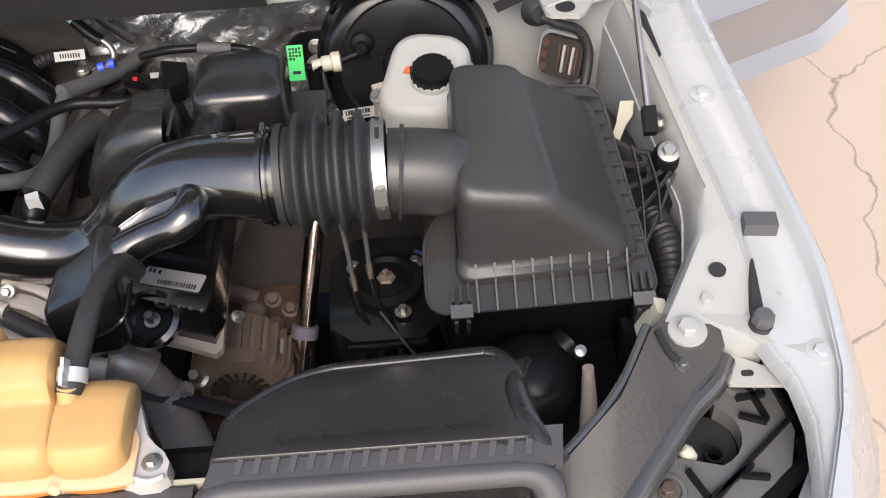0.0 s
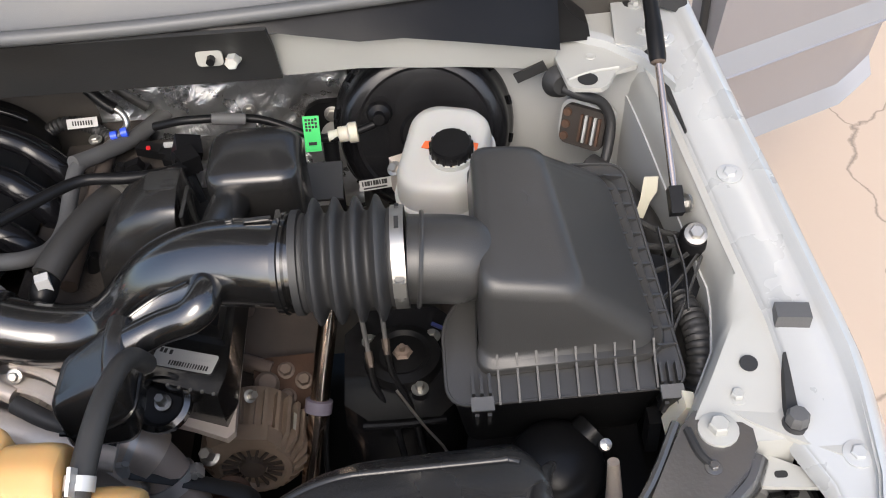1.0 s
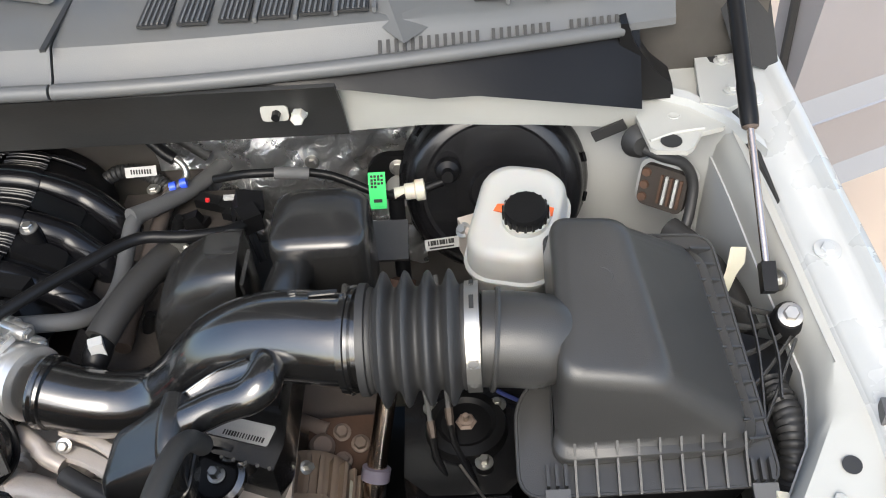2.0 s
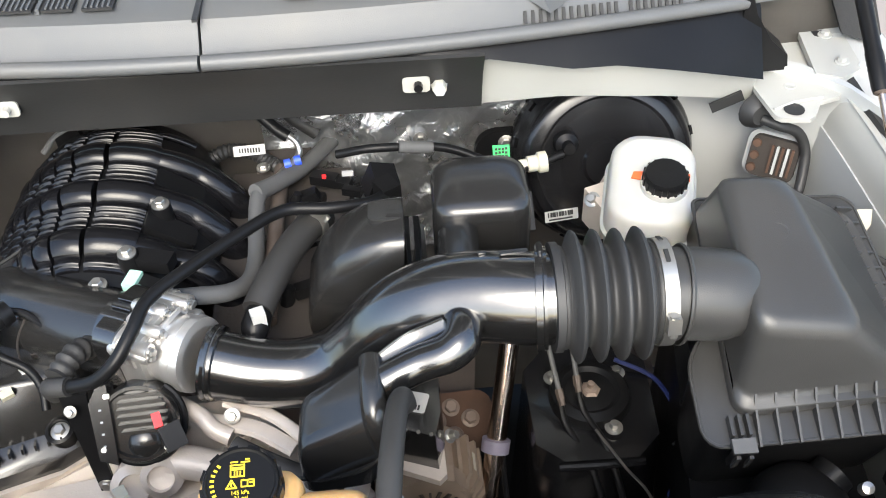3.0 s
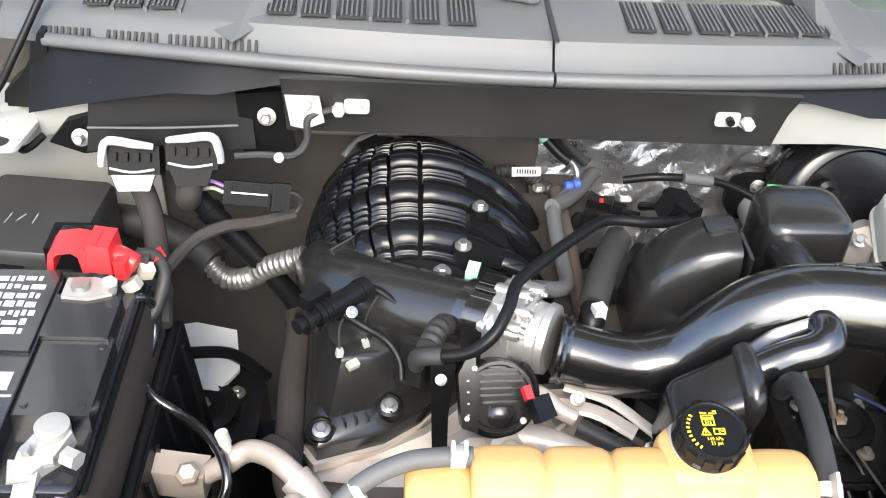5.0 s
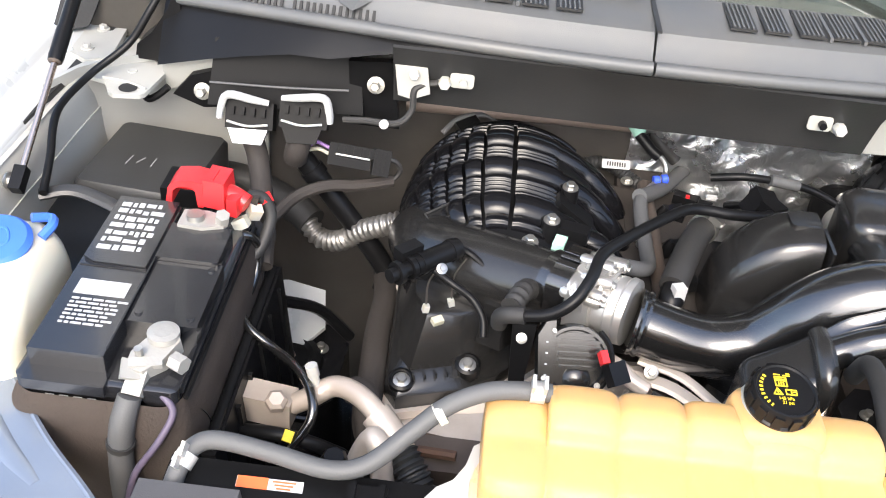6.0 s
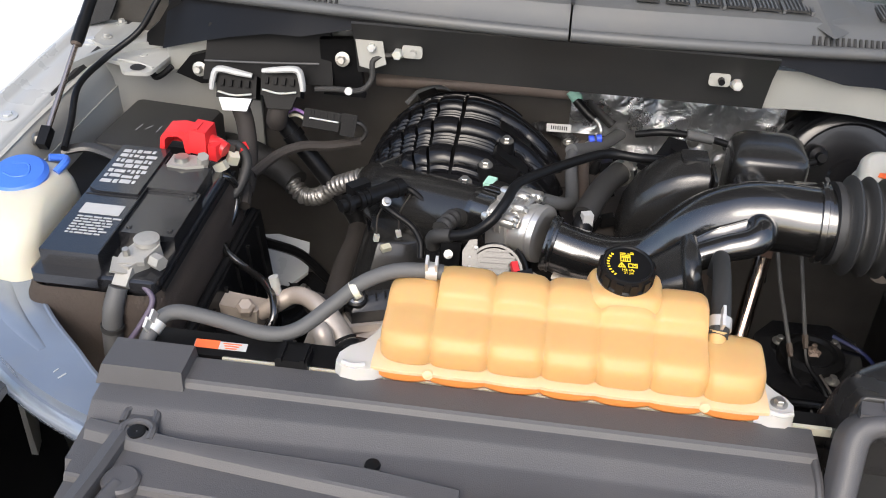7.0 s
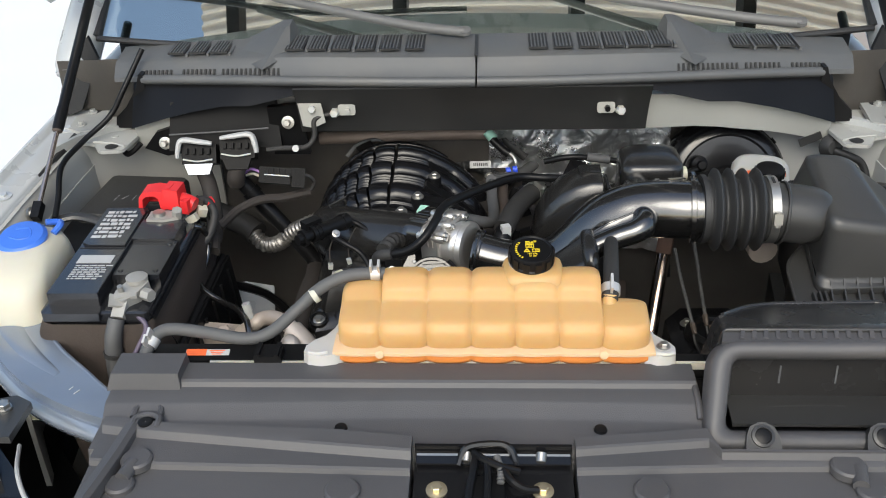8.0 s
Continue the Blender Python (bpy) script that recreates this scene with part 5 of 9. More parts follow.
    for i in range(12):
        t = i / 11
        part("rib", prism([(-0.010, 0), (0.013, 0), (0.013, 0.004), (-0.002, 0.012), (-0.010, 0.017)], -0.0011, 0.0011, m @ Matrix.Translation((0.099 - 0.026 * t, 0.012 + 0.196 * t, 0)) @ pose(0, 0, 0, 0, 0, 14) @ Matrix(((1, 0, 0, 0), (0, 0, 1, 0), (0, 1, 0, 0), (0, 0, 0, 1))), 0.0004, 1), M_MATTE, w, smooth=0)
    for px in (-0.083, 0.098):
        p = (px, -0.040, -0.008)
        c = part("clip", box((0.020, 0.007, 0.034), m @ Matrix.Translation(p), 0.002), M_DARK, w)
        part("clip_hook", box((0.022, 0.014, 0.005), m @ Matrix.Translation((px, -0.036, 0.008)), 0.0015), M_HOSE, c)
        for k in (-0.006, 0.006):
            part("clip_leaf", box((0.004, 0.003, 0.026), m @ Matrix.Translation((px + k, -0.045, -0.009)), 0.001), M_HOSE_DARK, c)
        for k in (-0.008, 0, 0.008):
            part("clip_rib", box((0.003, 0.020, 0.012), m @ Matrix.Translation((px + k, -0.016, 0.005)), 0.0008), M_MATTE, c)
    # webbed foot with its bolt on the wing
    hub = Vector((0.724, 0.575, 1.036))
    foot = prism([(0.080, 0.03), (0.080, 0.150), (0.150, 0.128), (0.162, 0.118), (0.160, 0.100), (0.14, 0.06)], -0.050, -0.046, m, 0.001)
    f = part("mount_foot", foot, M_DARK, w)
    starts = [(0.106, 0.020), (0.101, 0.060), (0.096, 0.095), (0.091, 0.130), (0.086, 0.165)]
    for i, a in enumerate(starts):
        p = m @ Vector((*a, -0.003))
        q = hub + Vector((0.004 - 0.010 * (i > 2), -0.018 + 0.008 * i, -0.010))
        mid = (p + q) / 2 + Vector((0, 0, -0.006))
        part("web", tube([p, mid, q], 0.0016, 6, 4, flat=2.6), M_MATTE, f, smooth=0)
    part("web", tube([m @ Vector((0.112, 0.035, -0.006)), m @ Vector((0.118, 0.10, -0.008)), m @ Vector((0.116, 0.15, -0.008))], 0.0015, 6, 4, flat=2.6), M_MATTE, f)
    part("web", tube([m @ Vector((0.132, 0.055, -0.010)), m @ Vector((0.136, 0.10, -0.010)), m @ Vector((0.132, 0.14, -0.010))], 0.0015, 6, 4, flat=2.6), M_MATTE, f)
    part("collar", lathe([(0, -0.03), (0.017, -0.03), (0.017, 0.004), (0.013, 0.010), (0, 0.010)], aim(hub, (-0.12, -0.45, 1)), 20), M_DARK, w)
    bolt(hub + Vector((-0.001, -0.004, 0.010)), (-0.12, -0.45, 1), 0.0092, w, M_STEEL, washer=1.6)
    # neck towards the engine
    neck = [(0.425, 0.505, 1.106), (0.450, 0.5045, 1.1045), (0.470, 0.504, 1.102), (0.480, 0.504, 1.100), (0.488, 0.504, 1.096), (0.498, 0.504, 1.090)]
    part("neck", tube(neck, [0.0430, 0.0430, 0.0430, 0.0425, 0.0405, 0.034], 40, 5), M_MATTE, w, smooth=60)
    part("neck_rim", lathe([(0.0465, -0.002), (0.0475, 0), (0.0465, 0.002), (0.043, 0.002), (0.043, -0.002), (0.0465, -0.002)], aim((0.437, 0.5045, 1.105), (1, -0.03, -0.1)), 28), M_MATTE, w)
    w.location += Vector((0.009, 0.003, 0.0))


build_air_cleaner()


def build_bellows():
    w = thing("intake_bellows", (0.37, 0.505, 1.06), "ribbed black rubber intake bellows with a steel band clamp", "bellows")
    rings = []
    n = 60
    for i in range(n + 1):
        x = 0.328 + 0.098 * i / n
        k = i / n
        if k < 0.06 or k > 0.86:
            r = 0.0475
        else:
            ph = (k - 0.06) / 0.80 * 4
            r = 0.046 + 0.0155 * (0.5 - 0.5 * math.cos(2 * math.pi * ph)) ** 1.25
            if abs(ph % 1 - 0.5) < 0.05:
                r -= 0.0008
        rings.append([(x, 0.505 + r * math.cos(a), 1.111 + r * math.sin(a)) for a in [2 * math.pi * j / 40 for j in range(40)]])
    part("hose", loft(rings), M_RUBBER, w, smooth=60)
    part("cuff", lathe([(0.040, -0.004), (0.0505, -0.004), (0.0505, 0.003), (0.047, 0.004), (0.040, 0.004), (0.040, -0.004)], aim((0.326, 0.505, 1.112), (1, 0, 0)), 32), M_RUBBER, w)
    c = band((0.4215, 0.505, 1.111), (1, 0, 0), 0.0480, 0.0125, 0.0016, w, M_STEEL, "band_clamp", (0, -1, 0.22))
    for a in (60, 95):
        d = Vector((0, math.cos(radians(a)), math.sin(radians(a))))
        part("band_slot", box((0.004, 0.014, 0.0012), aim(Vector((0.4215, 0.505, 1.111)) + d * 0.0497, d), 0.001), M_INK_GAP, c)
    w.location += Vector((0.006, 0.002, 0.0))


build_bellows()


def build_intake_pipe():
    w = thing("intake_pipe", (0.16, 0.52, 1.05), "glossy black moulded intake pipe with resonator chambers", "intake pipe")
    line = [(0.338, 0.508, 1.110), (0.305, 0.512, 1.108), (0.275, 0.519, 1.106), (0.245, 0.525, 1.101), (0.220, 0.527, 1.093), (0.197, 0.528, 1.081), (0.176, 0.528, 1.063), (0.155, 0.528, 1.041), (0.132, 0.527, 1.021), (0.105, 0.526, 1.010), (0.075, 0.526, 1.008), (0.040, 0.528, 1.013), (-0.002, 0.535, 1.022)]
    part("pipe", tube(line, [0.0430, 0.0430, 0.0430, 0.0425, 0.042, 0.041, 0.040, 0.0385, 0.037, 0.0358, 0.0345, 0.034, 0.034], 40, 8), M_GLOSS, w, smooth=70)
    part("end_bead", lathe([(0.033, -0.007), (0.0372, -0.006), (0.0380, -0.003), (0.0362, 0.0), (0.0380, 0.003), (0.0372, 0.006), (0.033, 0.007), (0.033, -0.007)], aim((0.004, 0.534, 1.022), (-1, 0.22, 0.1)), 36), M_GLOSS, w)
    part("end_bead", lathe([(0.041, -0.005), (0.0490, -0.004), (0.0495, 0.002), (0.0475, 0.003), (0.0475, 0.006), (0.041, 0.006), (0.041, -0.005)], aim((0.319, 0.5095, 1.1095), (1, -0.1, 0.05)), 36), M_GLOSS, w)
    # mould seam low on the front, a raised pad, small ridges on top
    drop = (0.99, 0.99, 0.99, 0.98, 0.97, 0.95, 0.93, 0.90, 0.86, 0.83, 0.80, 0.79, 0.79)
    seam = [Vector(p) + Vector((0, -0.0335, -0.0255)) * k for p, k in zip(line, drop)]
    part("mould_seam", tube(seam[1:], 0.0016, 6, 6), M_GLOSS, w)
    part("pad", prism(rounded(0.026, 0.0065, 0.002), 0, 0.0016, Matrix.Translation((0.296, 0.530, 1.1495)) @ pose(0, 0, 0, -14, 0, 4), 0.0006), M_GLOSS, w)
    part("pad", prism(rounded(0.008, 0.004, 0.0015), 0, 0.0014, Matrix.Translation((0.268, 0.535, 1.1462)) @ pose(0, 0, 0, -14, 0, 4), 0.0005), M_GLOSS, w)
    part("rib_tab", prism(rounded(0.005, 0.012, 0.002), -0.004, 0.010, Matrix.Translation((0.318, 0.523, 1.152)), 0.001), M_GLOSS, w)
    # hook-shaped branch into the front chamber, with the wall between it and the pipe
    hook = [(0.243, 0.500, 1.104), (0.2455, 0.486, 1.110), (0.2460, 0.472, 1.1125), (0.2420, 0.461, 1.110), (0.230, 0.455, 1.104), (0.206, 0.453, 1.096), (0.182, 0.447, 1.088), (0.162, 0.442, 1.080)]
    part("branch", tube(hook, [0.0165, 0.0165, 0.0168, 0.0175, 0.0172, 0.0168, 0.0168, 0.0168], 28, 8), M_GLOSS, w, smooth=70)
    rings = []
    for c, r in (((0.229, 0.486, 1.1170), (0.236, 0.474, 1.1150)), ((0.213, 0.486, 1.1095), (0.221, 0.470, 1.1060)), ((0.196, 0.485, 1.1010), (0.205, 0.466, 1.0990)), ((0.180, 0.477, 1.0955), (0.189, 0.459, 1.0950)), ((0.166, 0.469, 1.0900), (0.172, 0.453, 1.0920))):
        c, r = Vector(c), Vector(r)
        dip = Vector((0, 0, -0.0065))
        rings.append([c, c * 0.7 + r * 0.3 + dip, c * 0.35 + r * 0.65 + dip, r, r - Vector((0, 0, 0.020)), c - Vector((0, 0, 0.024))])
    part("web", loft(rings), M_GLOSS, w, smooth=60)
    part("web_lip", tube([(0.229, 0.4845, 1.1185), (0.213, 0.4850, 1.1100), (0.196, 0.4840, 1.1020), (0.180, 0.4760, 1.0965), (0.166, 0.4680, 1.0910)], 0.0012, 6, 6), M_GLOSS, w)
    # tall front chamber with a sloping soft-edged top
    def four(a, b, c, d, r, n=5):
        out, pts = [], [Vector(p) for p in (a, b, c, d)]
        for k in range(4):
            p, q, e = pts[k - 1], pts[k], pts[(k + 1) % 4]
            u, v = q + (p - q).normalized() * r, q + (e - q).normalized() * r
            for t in range(n + 1):
                f = t / n
                out.append(u * (1 - f) ** 2 + 2 * q * f * (1 - f) + v * f * f)
        return out

    low = four((0.104, 0.425, 0.955), (0.150, 0.425, 0.955), (0.152, 0.465, 0.955), (0.104, 0.465, 0.955), 0.018)
    waist = four((0.091, 0.402, 0.985), (0.164, 0.405, 0.990), (0.164, 0.470, 0.995), (0.092, 0.468, 0.985), 0.018)
    shoulder = four((0.093, 0.403, 1.034), (0.176, 0.403, 1.070), (0.170, 0.468, 1.088), (0.095, 0.464, 1.040), 0.012)
    brow = four((0.094, 0.406, 1.043), (0.175, 0.406, 1.079), (0.169, 0.466, 1.096), (0.096, 0.462, 1.048), 0.012)
    crown = four((0.098, 0.412, 1.049), (0.170, 0.411, 1.085), (0.165, 0.462, 1.100), (0.100, 0.458, 1.053), 0.010)
    plate = four((0.104, 0.418, 1.0515), (0.163, 0.417, 1.0845), (0.159, 0.456, 1.098), (0.106, 0.452, 1.055), 0.007)
    part("front_chamber", loft([low, waist, shoulder, brow, crown, plate]), M_SATIN, w, smooth=60)
    part("chamber_flange", tube([(0.089, 0.410, 0.998), (0.122, 0.401, 1.008), (0.166, 0.404, 1.030), (0.174, 0.440, 1.045)], 0.0024, 6, 5), M_SATIN, w)
    part("chamber_bead", tube([(0.1625, 0.464, 1.0935), (0.1635, 0.440, 1.0925), (0.1645, 0.416, 1.0835), (0.1655, 0.4085, 1.068), (0.164, 0.411, 1.035)], [0.0105, 0.0115, 0.0115, 0.0105, 0.007], 14, 6), M_SATIN, w, smooth=70)
    # two chambers behind the pipe
    outline = [(0.096, 0.94), (0.090, 0.995), (0.096, 1.032), (0.112, 1.064), (0.135, 1.088), (0.158, 1.101), (0.182, 1.107), (0.198, 1.107), (0.2005, 0.94)]
    rings = []
    for y, g, h in ((0.672, 0.020, -0.02), (0.668, 0.006, 0.0), (0.655, 0.0, 0.008), (0.628, 0.0, 0.009), (0.604, 0.0, 0.003), (0.600, 0.0005, 0.0005), (0.597, 0.002, -0.004), (0.594, 0.0035, -0.010), (0.590, 0.006, -0.020)):
        rings.append([(0.150 + (x - 0.150) * (1 - g * 6), y - 0.12 * (z - 1.09) * (y < 0.62), z + h * (z - 0.94) / 0.16) for x, z in outline])
    part("rear_chamber", loft(rings), M_SATIN, w, smooth=50)
    part("chamber_flat", prism(rounded(0.034, 0.030, 0.006, 4, 0.180, 0.638), 1.1085, 1.1160, pose(0, 0, 0, 0, 0, 0), 0.002), M_SATIN, w)
    part("chamber_dimple", lathe([(0, 0), (0.016, 0), (0.018, 0.006), (0.012, 0.007), (0, 0.003)], aim((0.160, 0.5995, 1.030), (0, -1, 0.12)), 20), M_SATIN, w)
    part("upper_chamber", stacked([(1.03, 0.098, 0.088, 0.020, 0.277, 0.656), (1.112, 0.099, 0.088, 0.020, 0.277, 0.656), (1.123, 0.097, 0.086, 0.020, 0.277, 0.656), (1.1285, 0.092, 0.080, 0.020, 0.277, 0.657), (1.1325, 0.080, 0.066, 0.020, 0.277, 0.661), (1.1350, 0.060, 0.044, 0.016, 0.277, 0.666), (1.1358, 0.036, 0.022, 0.008, 0.277, 0.668)]), M_SATIN, w, smooth=50)
    part("chamber_neck", tube([(0.252, 0.622, 1.094), (0.250, 0.590, 1.104), (0.248, 0.535, 1.112)], [0.021, 0.020, 0.022], 18, 5), M_SATIN, w, smooth=70)
    part("partition", prism(rounded(0.004, 0.05, 0.0019, 2, 0.2055, 0.612), 1.02, 1.107, None, 0.001), M_SATIN, w)


build_intake_pipe()


def build_throttle():
    w = thing("throttle_body", (-0.04, 0.55, 0.98), "cast aluminium throttle body with a black motor cover", "throttle body")
    ax = Vector((-0.90, 0.44, -0.06)).normalized()
    o = Vector((-0.006, 0.534, 1.034))
    part("flange_ring", lathe([(0.030, 0), (0.038, 0.002), (0.039, 0.010), (0.036, 0.013), (0.037, 0.016), (0.037, 0.022), (0.034, 0.024), (0.030, 0.024), (0.030, 0)], aim(o, ax), 32), M_TB, w)
    part("barrel", lathe([(0.0, 0.022), (0.035, 0.022), (0.034, 0.036), (0.037, 0.04), (0.037, 0.066), (0, 0.066)], aim(o, ax), 32), M_TB, w)
    m = aim(o + ax * 0.05, ax)
    part("block", prism(rounded(0.082, 0.078, 0.014), -0.012, 0.016, m, 0.003), M_TB, w)
    for u, v in ((-0.034, -0.032), (0.034, -0.032), (-0.034, 0.032), (0.034, 0.032)):
        p = m @ Vector((u, v, -0.024))
        part("boss", lathe([(0, 0), (0.008, 0), (0.007, 0.03), (0, 0.03)], aim(p, ax), 12), M_TB, w)
        bolt(p, -ax, 0.005, w, washer=1.2)
    for h in (-0.006, 0.002, 0.010):
        part("fin", prism(rounded(0.088, 0.03, 0.006), h, h + 0.003, m @ Matrix.Translation((0, 0.024, 0)), 0.0008), M_TB, w)
    # cast bosses, rods and ribs over the housing
    up = Vector((0.0, -0.25, 1.0))
    side = ax.cross(up).normalized()
    up = side.cross(ax).normalized()
    for q, h, r, a, b in ((-0.030, 0.034, 0.0075, -0.020, 0.026), (-0.006, 0.0405, 0.0065, -0.022, 0.012), (0.016, 0.039, 0.0080, -0.014, 0.024), (0.036, 0.026, 0.0070, -0.022, 0.020), (0.041, -0.004, 0.0075, -0.020, 0.022)):
        p = o + ax * 0.046 + side * q + up * h
        part("rod_boss", lathe([(0, a), (r * 0.8, a), (r, a + 0.003), (r, b - 0.003), (r * 0.8, b), (0, b)], aim(p, ax), 14), M_TB, w)
        bolt(p + ax * a, -ax, 0.0045, w, washer=1.3)
    part("top_pad", prism(rounded(0.030, 0.024, 0.004), 0, 0.007, aim(o + ax * 0.050 + up * 0.037 + side * 0.004, up), 0.0015), M_TB, w)
    part("name_plate", prism(rounded(0.018, 0.010, 0.001), 0, 0.0008, aim(o + ax * 0.050 + up * 0.0441 + side * 0.004, up), 0), M_LEAD, w)
    for k in range(4):
        part("cast_rib", prism(rounded(0.0022, 0.050, 0.001), 0, 0.006, aim(o + ax * (0.030 + 0.0085 * k) - side * -0.002 + up * 0.034, up), 0.0005), M_TB, w)
    part("neck_groove", lathe([(0.0345, 0), (0.0352, 0), (0.0352, 0.0022), (0.0345, 0.0022), (0.0345, 0)], aim(o + ax * 0.0165, ax), 32), M_INK_GAP, w)
    # adapter to the manifold
    part("adapter", prism(rounded(0.084, 0.084, 0.018), 0.016, 0.040, m, 0.004), M_GLOSS, w)
    for k in range(5):
        part("adapter_rib", prism(rounded(0.0024, 0.008, 0.001), 0.017, 0.040, m @ Matrix.Rotation(radians(60 + 15 * k), 4, "Z") @ Matrix.Translation((0.044, 0, 0)), 0.0005), M_GLOSS, w)
    # geared motor cover in front
    mo = aim((-0.066, 0.480, 1.004), (0.06, -0.80, 0.60)) @ Matrix.Scale(0.84, 4)
    c = part("motor_cover", lathe([(0, -0.03), (0.046, -0.03), (0.047, -0.004), (0.044, 0.002), (0.040, 0.002), (0.038, -0.002), (0, -0.002)], mo, 40), M_SATIN, w, "black ribbed motor cover")
    part("cover_body", prism([(-0.046, -0.036), (-0.050, 0.030), (-0.040, 0.048), (-0.028, 0.050), (-0.026, -0.044)], -0.025, 0.006, mo, 0.003), M_SATIN, c)
    for i in range(6):
        y = 0.034 - 0.0085 * i
        part("cover_rib", box((0.056 - 0.0016 * (i - 3) ** 2, 0.0036, 0.010), mo @ Matrix.Translation((0.006, y, 0.001)), 0.001), M_SATIN, c)
    part("cover_ring", tube([mo @ Vector((0.050 * math.cos(a), 0.050 * math.sin(a), -0.012)) for a in [radians(-130 + 18 * i) for i in range(11)]], 0.0035, 8), M_DARK, c)
    part("gear_dome", lathe([(0, 0.006), (0.012, 0.005), (0.018, 0.0), (0.018, -0.004)], mo @ Matrix.Translation((0.004, -0.024, 0.0)), 28), M_SATIN, c)
    for i in range(4):
        part("print_bar", box((0.003, 0.002, 0.0006), mo @ Matrix.Translation((-0.038, -0.02 + 0.014 * i, 0.0065)), 0), M_PRINT, c, smooth=0)
    for u, v in ((-0.04, -0.025), (-0.03, 0.036), (0.03, -0.03)):
        bolt(mo @ Vector((u, v, 0.003)), (0.06, -0.62, 0.78), 0.0035, c, washer=1.2)
    part("red_lock", box((0.008, 0.014, 0.010), Matrix.Translation((-0.040, 0.464, 1.027)) @ pose(0, 0, 0, 30, 0, 20), 0.002), M_RED, w, "red connector lock")
    part("connector", box((0.020, 0.024, 0.016), Matrix.Translation((-0.026, 0.452, 1.018)) @ pose(0, 0, 0, 40, 0, 30), 0.003), M_DARK, w)


build_throttle()


def build_manifold():
    w = thing("intake_manifold", (-0.15, 0.78, 0.9), "glossy black plastic intake manifold with arched ribbed runners", "intake manifold")

    def place(y, deg, lift=0.0):
        """A point of the arch: 180 at the inner side, 0 at the outer foot."""
        rx = at_y(y, (0.63, 0.66, 0.72, 0.80, 0.88, 0.94), (0.085, 0.112, 0.134, 0.140, 0.130, 0.10))
        rz = at_y(y, (0.63, 0.66, 0.72, 0.80, 0.88, 0.94), (0.095, 0.108, 0.119, 0.121, 0.117, 0.10))
        a = radians(deg)
        cx = -0.150
        c, s = math.cos(a), math.sin(a)
        x = cx + (rx + lift) * (c if c < 0 else c * 1.08)
        return Vector((x, y, 0.938 + (rz + lift) * s))

    degs = [215 - 7.5 * i for i in range(27)]
    rings = [[place(y, d, -0.006) for d in degs] for y in [0.645 + 0.0161 * i for i in range(19)]]
    part("shell", loft(rings), M_DARK, w, smooth=60)
    tops = (0.690, 0.766, 0.838)

    def swell(y, ribs, rise):
        """Height over the shell: three round runners with low sharp ribs between them."""
        h = -0.002
        for c in tops:
            u = abs(y - c) / 0.0185
            if u < 1:
                h = max(h, -0.002 + rise * math.sqrt(1 - u * u))
        for c in ribs:
            u = abs(y - c) / 0.0030
            if u < 1:
                h = max(h, -0.002 + 0.0042 * (1 - u * u))
        return h

    gaps = [0.664] + [0.690 + 0.0245 + 0.0092 * i for i in range(4)] + [0.766 + 0.0232 + 0.0088 * i for i in range(4)] + [0.8625, 0.871, 0.8795, 0.888]
    cells = [0.662 + 0.0132 * i for i in range(18)]
    ys = [0.6575 + 0.00075 * i for i in range(315)]
    # the arch in bands, parted by narrow grooves
    for hi, lo, ribs, rise in ((103.2, 89.4, gaps, 0.0150), (87.0, 65.5, gaps, 0.0160), (113.6, 105.4, gaps, 0.0120), (124.0, 115.8, cells, 0.0085), (134.5, 126.2, cells, 0.0075), (146.5, 136.8, cells, 0.007), (159.5, 149.0, cells, 0.006), (173.5, 162.0, cells, 0.005), (200, 176.0, cells, 0.004)):
        n = max(3, int((hi - lo) / 3))
        rings = []
        for i in range(n + 1):
            d = hi + (lo - hi) * i / n
            edge = -0.0016 if i in (0, n) else 0.0
            rings.append([place(y, d, swell(y, ribs, rise) + edge) for y in ys] + [place(ys[-1], d, -0.008), place(ys[0], d, -0.008)])
        part("arch_band", loft(rings), M_RUNNER, w, smooth=50)
    # smooth legs down to the head, and the dark walls between them
    for y in tops:
        pts = [place(y, d, -0.0055) for d in (66, 60, 52, 44)]
        foot = [(-0.034, y - 0.004, 1.006), (-0.008, y - 0.010, 0.978), (0.010, y - 0.016, 0.940), (0.018, y - 0.020, 0.90)]
        part("leg", tube(pts + foot, [0.0165, 0.0172, 0.018, 0.0185, 0.019, 0.0195, 0.0195, 0.019], 20, 5), M_RUNNER, w, smooth=70)
    for y in (0.728, 0.802):
        part("leg_wall", prism(rounded(0.060, 0.030, 0.006), -0.03, 0.0, Matrix.Translation((-0.062, y, 1.032)) @ pose(0, 0, 0, 0, 36, 0), 0.003), M_DARK, w)
    part("back_rim", tube([place(0.893, d, -0.002) for d in range(190, 40, -8)], 0.0045, 8, 2), M_RUNNER, w, smooth=70)
    # inlet pipe from the throttle
    part("inlet_pipe", tube([(-0.070, 0.572, 1.020), (-0.115, 0.596, 1.012), (-0.165, 0.622, 1.000), (-0.205, 0.645, 0.99), (-0.235, 0.68, 0.98), (-0.255, 0.73, 0.96)], [0.041, 0.044, 0.049, 0.051, 0.048, 0.043], 32, 6), M_SATIN, w, smooth=70)
    part("inlet_collar", lathe([(0.036, -0.016), (0.0440, -0.014), (0.0440, 0.008), (0.036, 0.012), (0.036, -0.016)], aim((-0.088, 0.584, 1.018), (-0.85, 0.52, -0.1)), 28), M_GLOSS, w)
    part("deck", prism([(-0.045, -0.030), (-0.045, 0.030), (0.040, 0.036), (0.048, -0.020)], -0.03, 0.004, pose(-0.198, 0.684, 1.026, 12, -10, 32), 0.004), M_GLOSS, w)
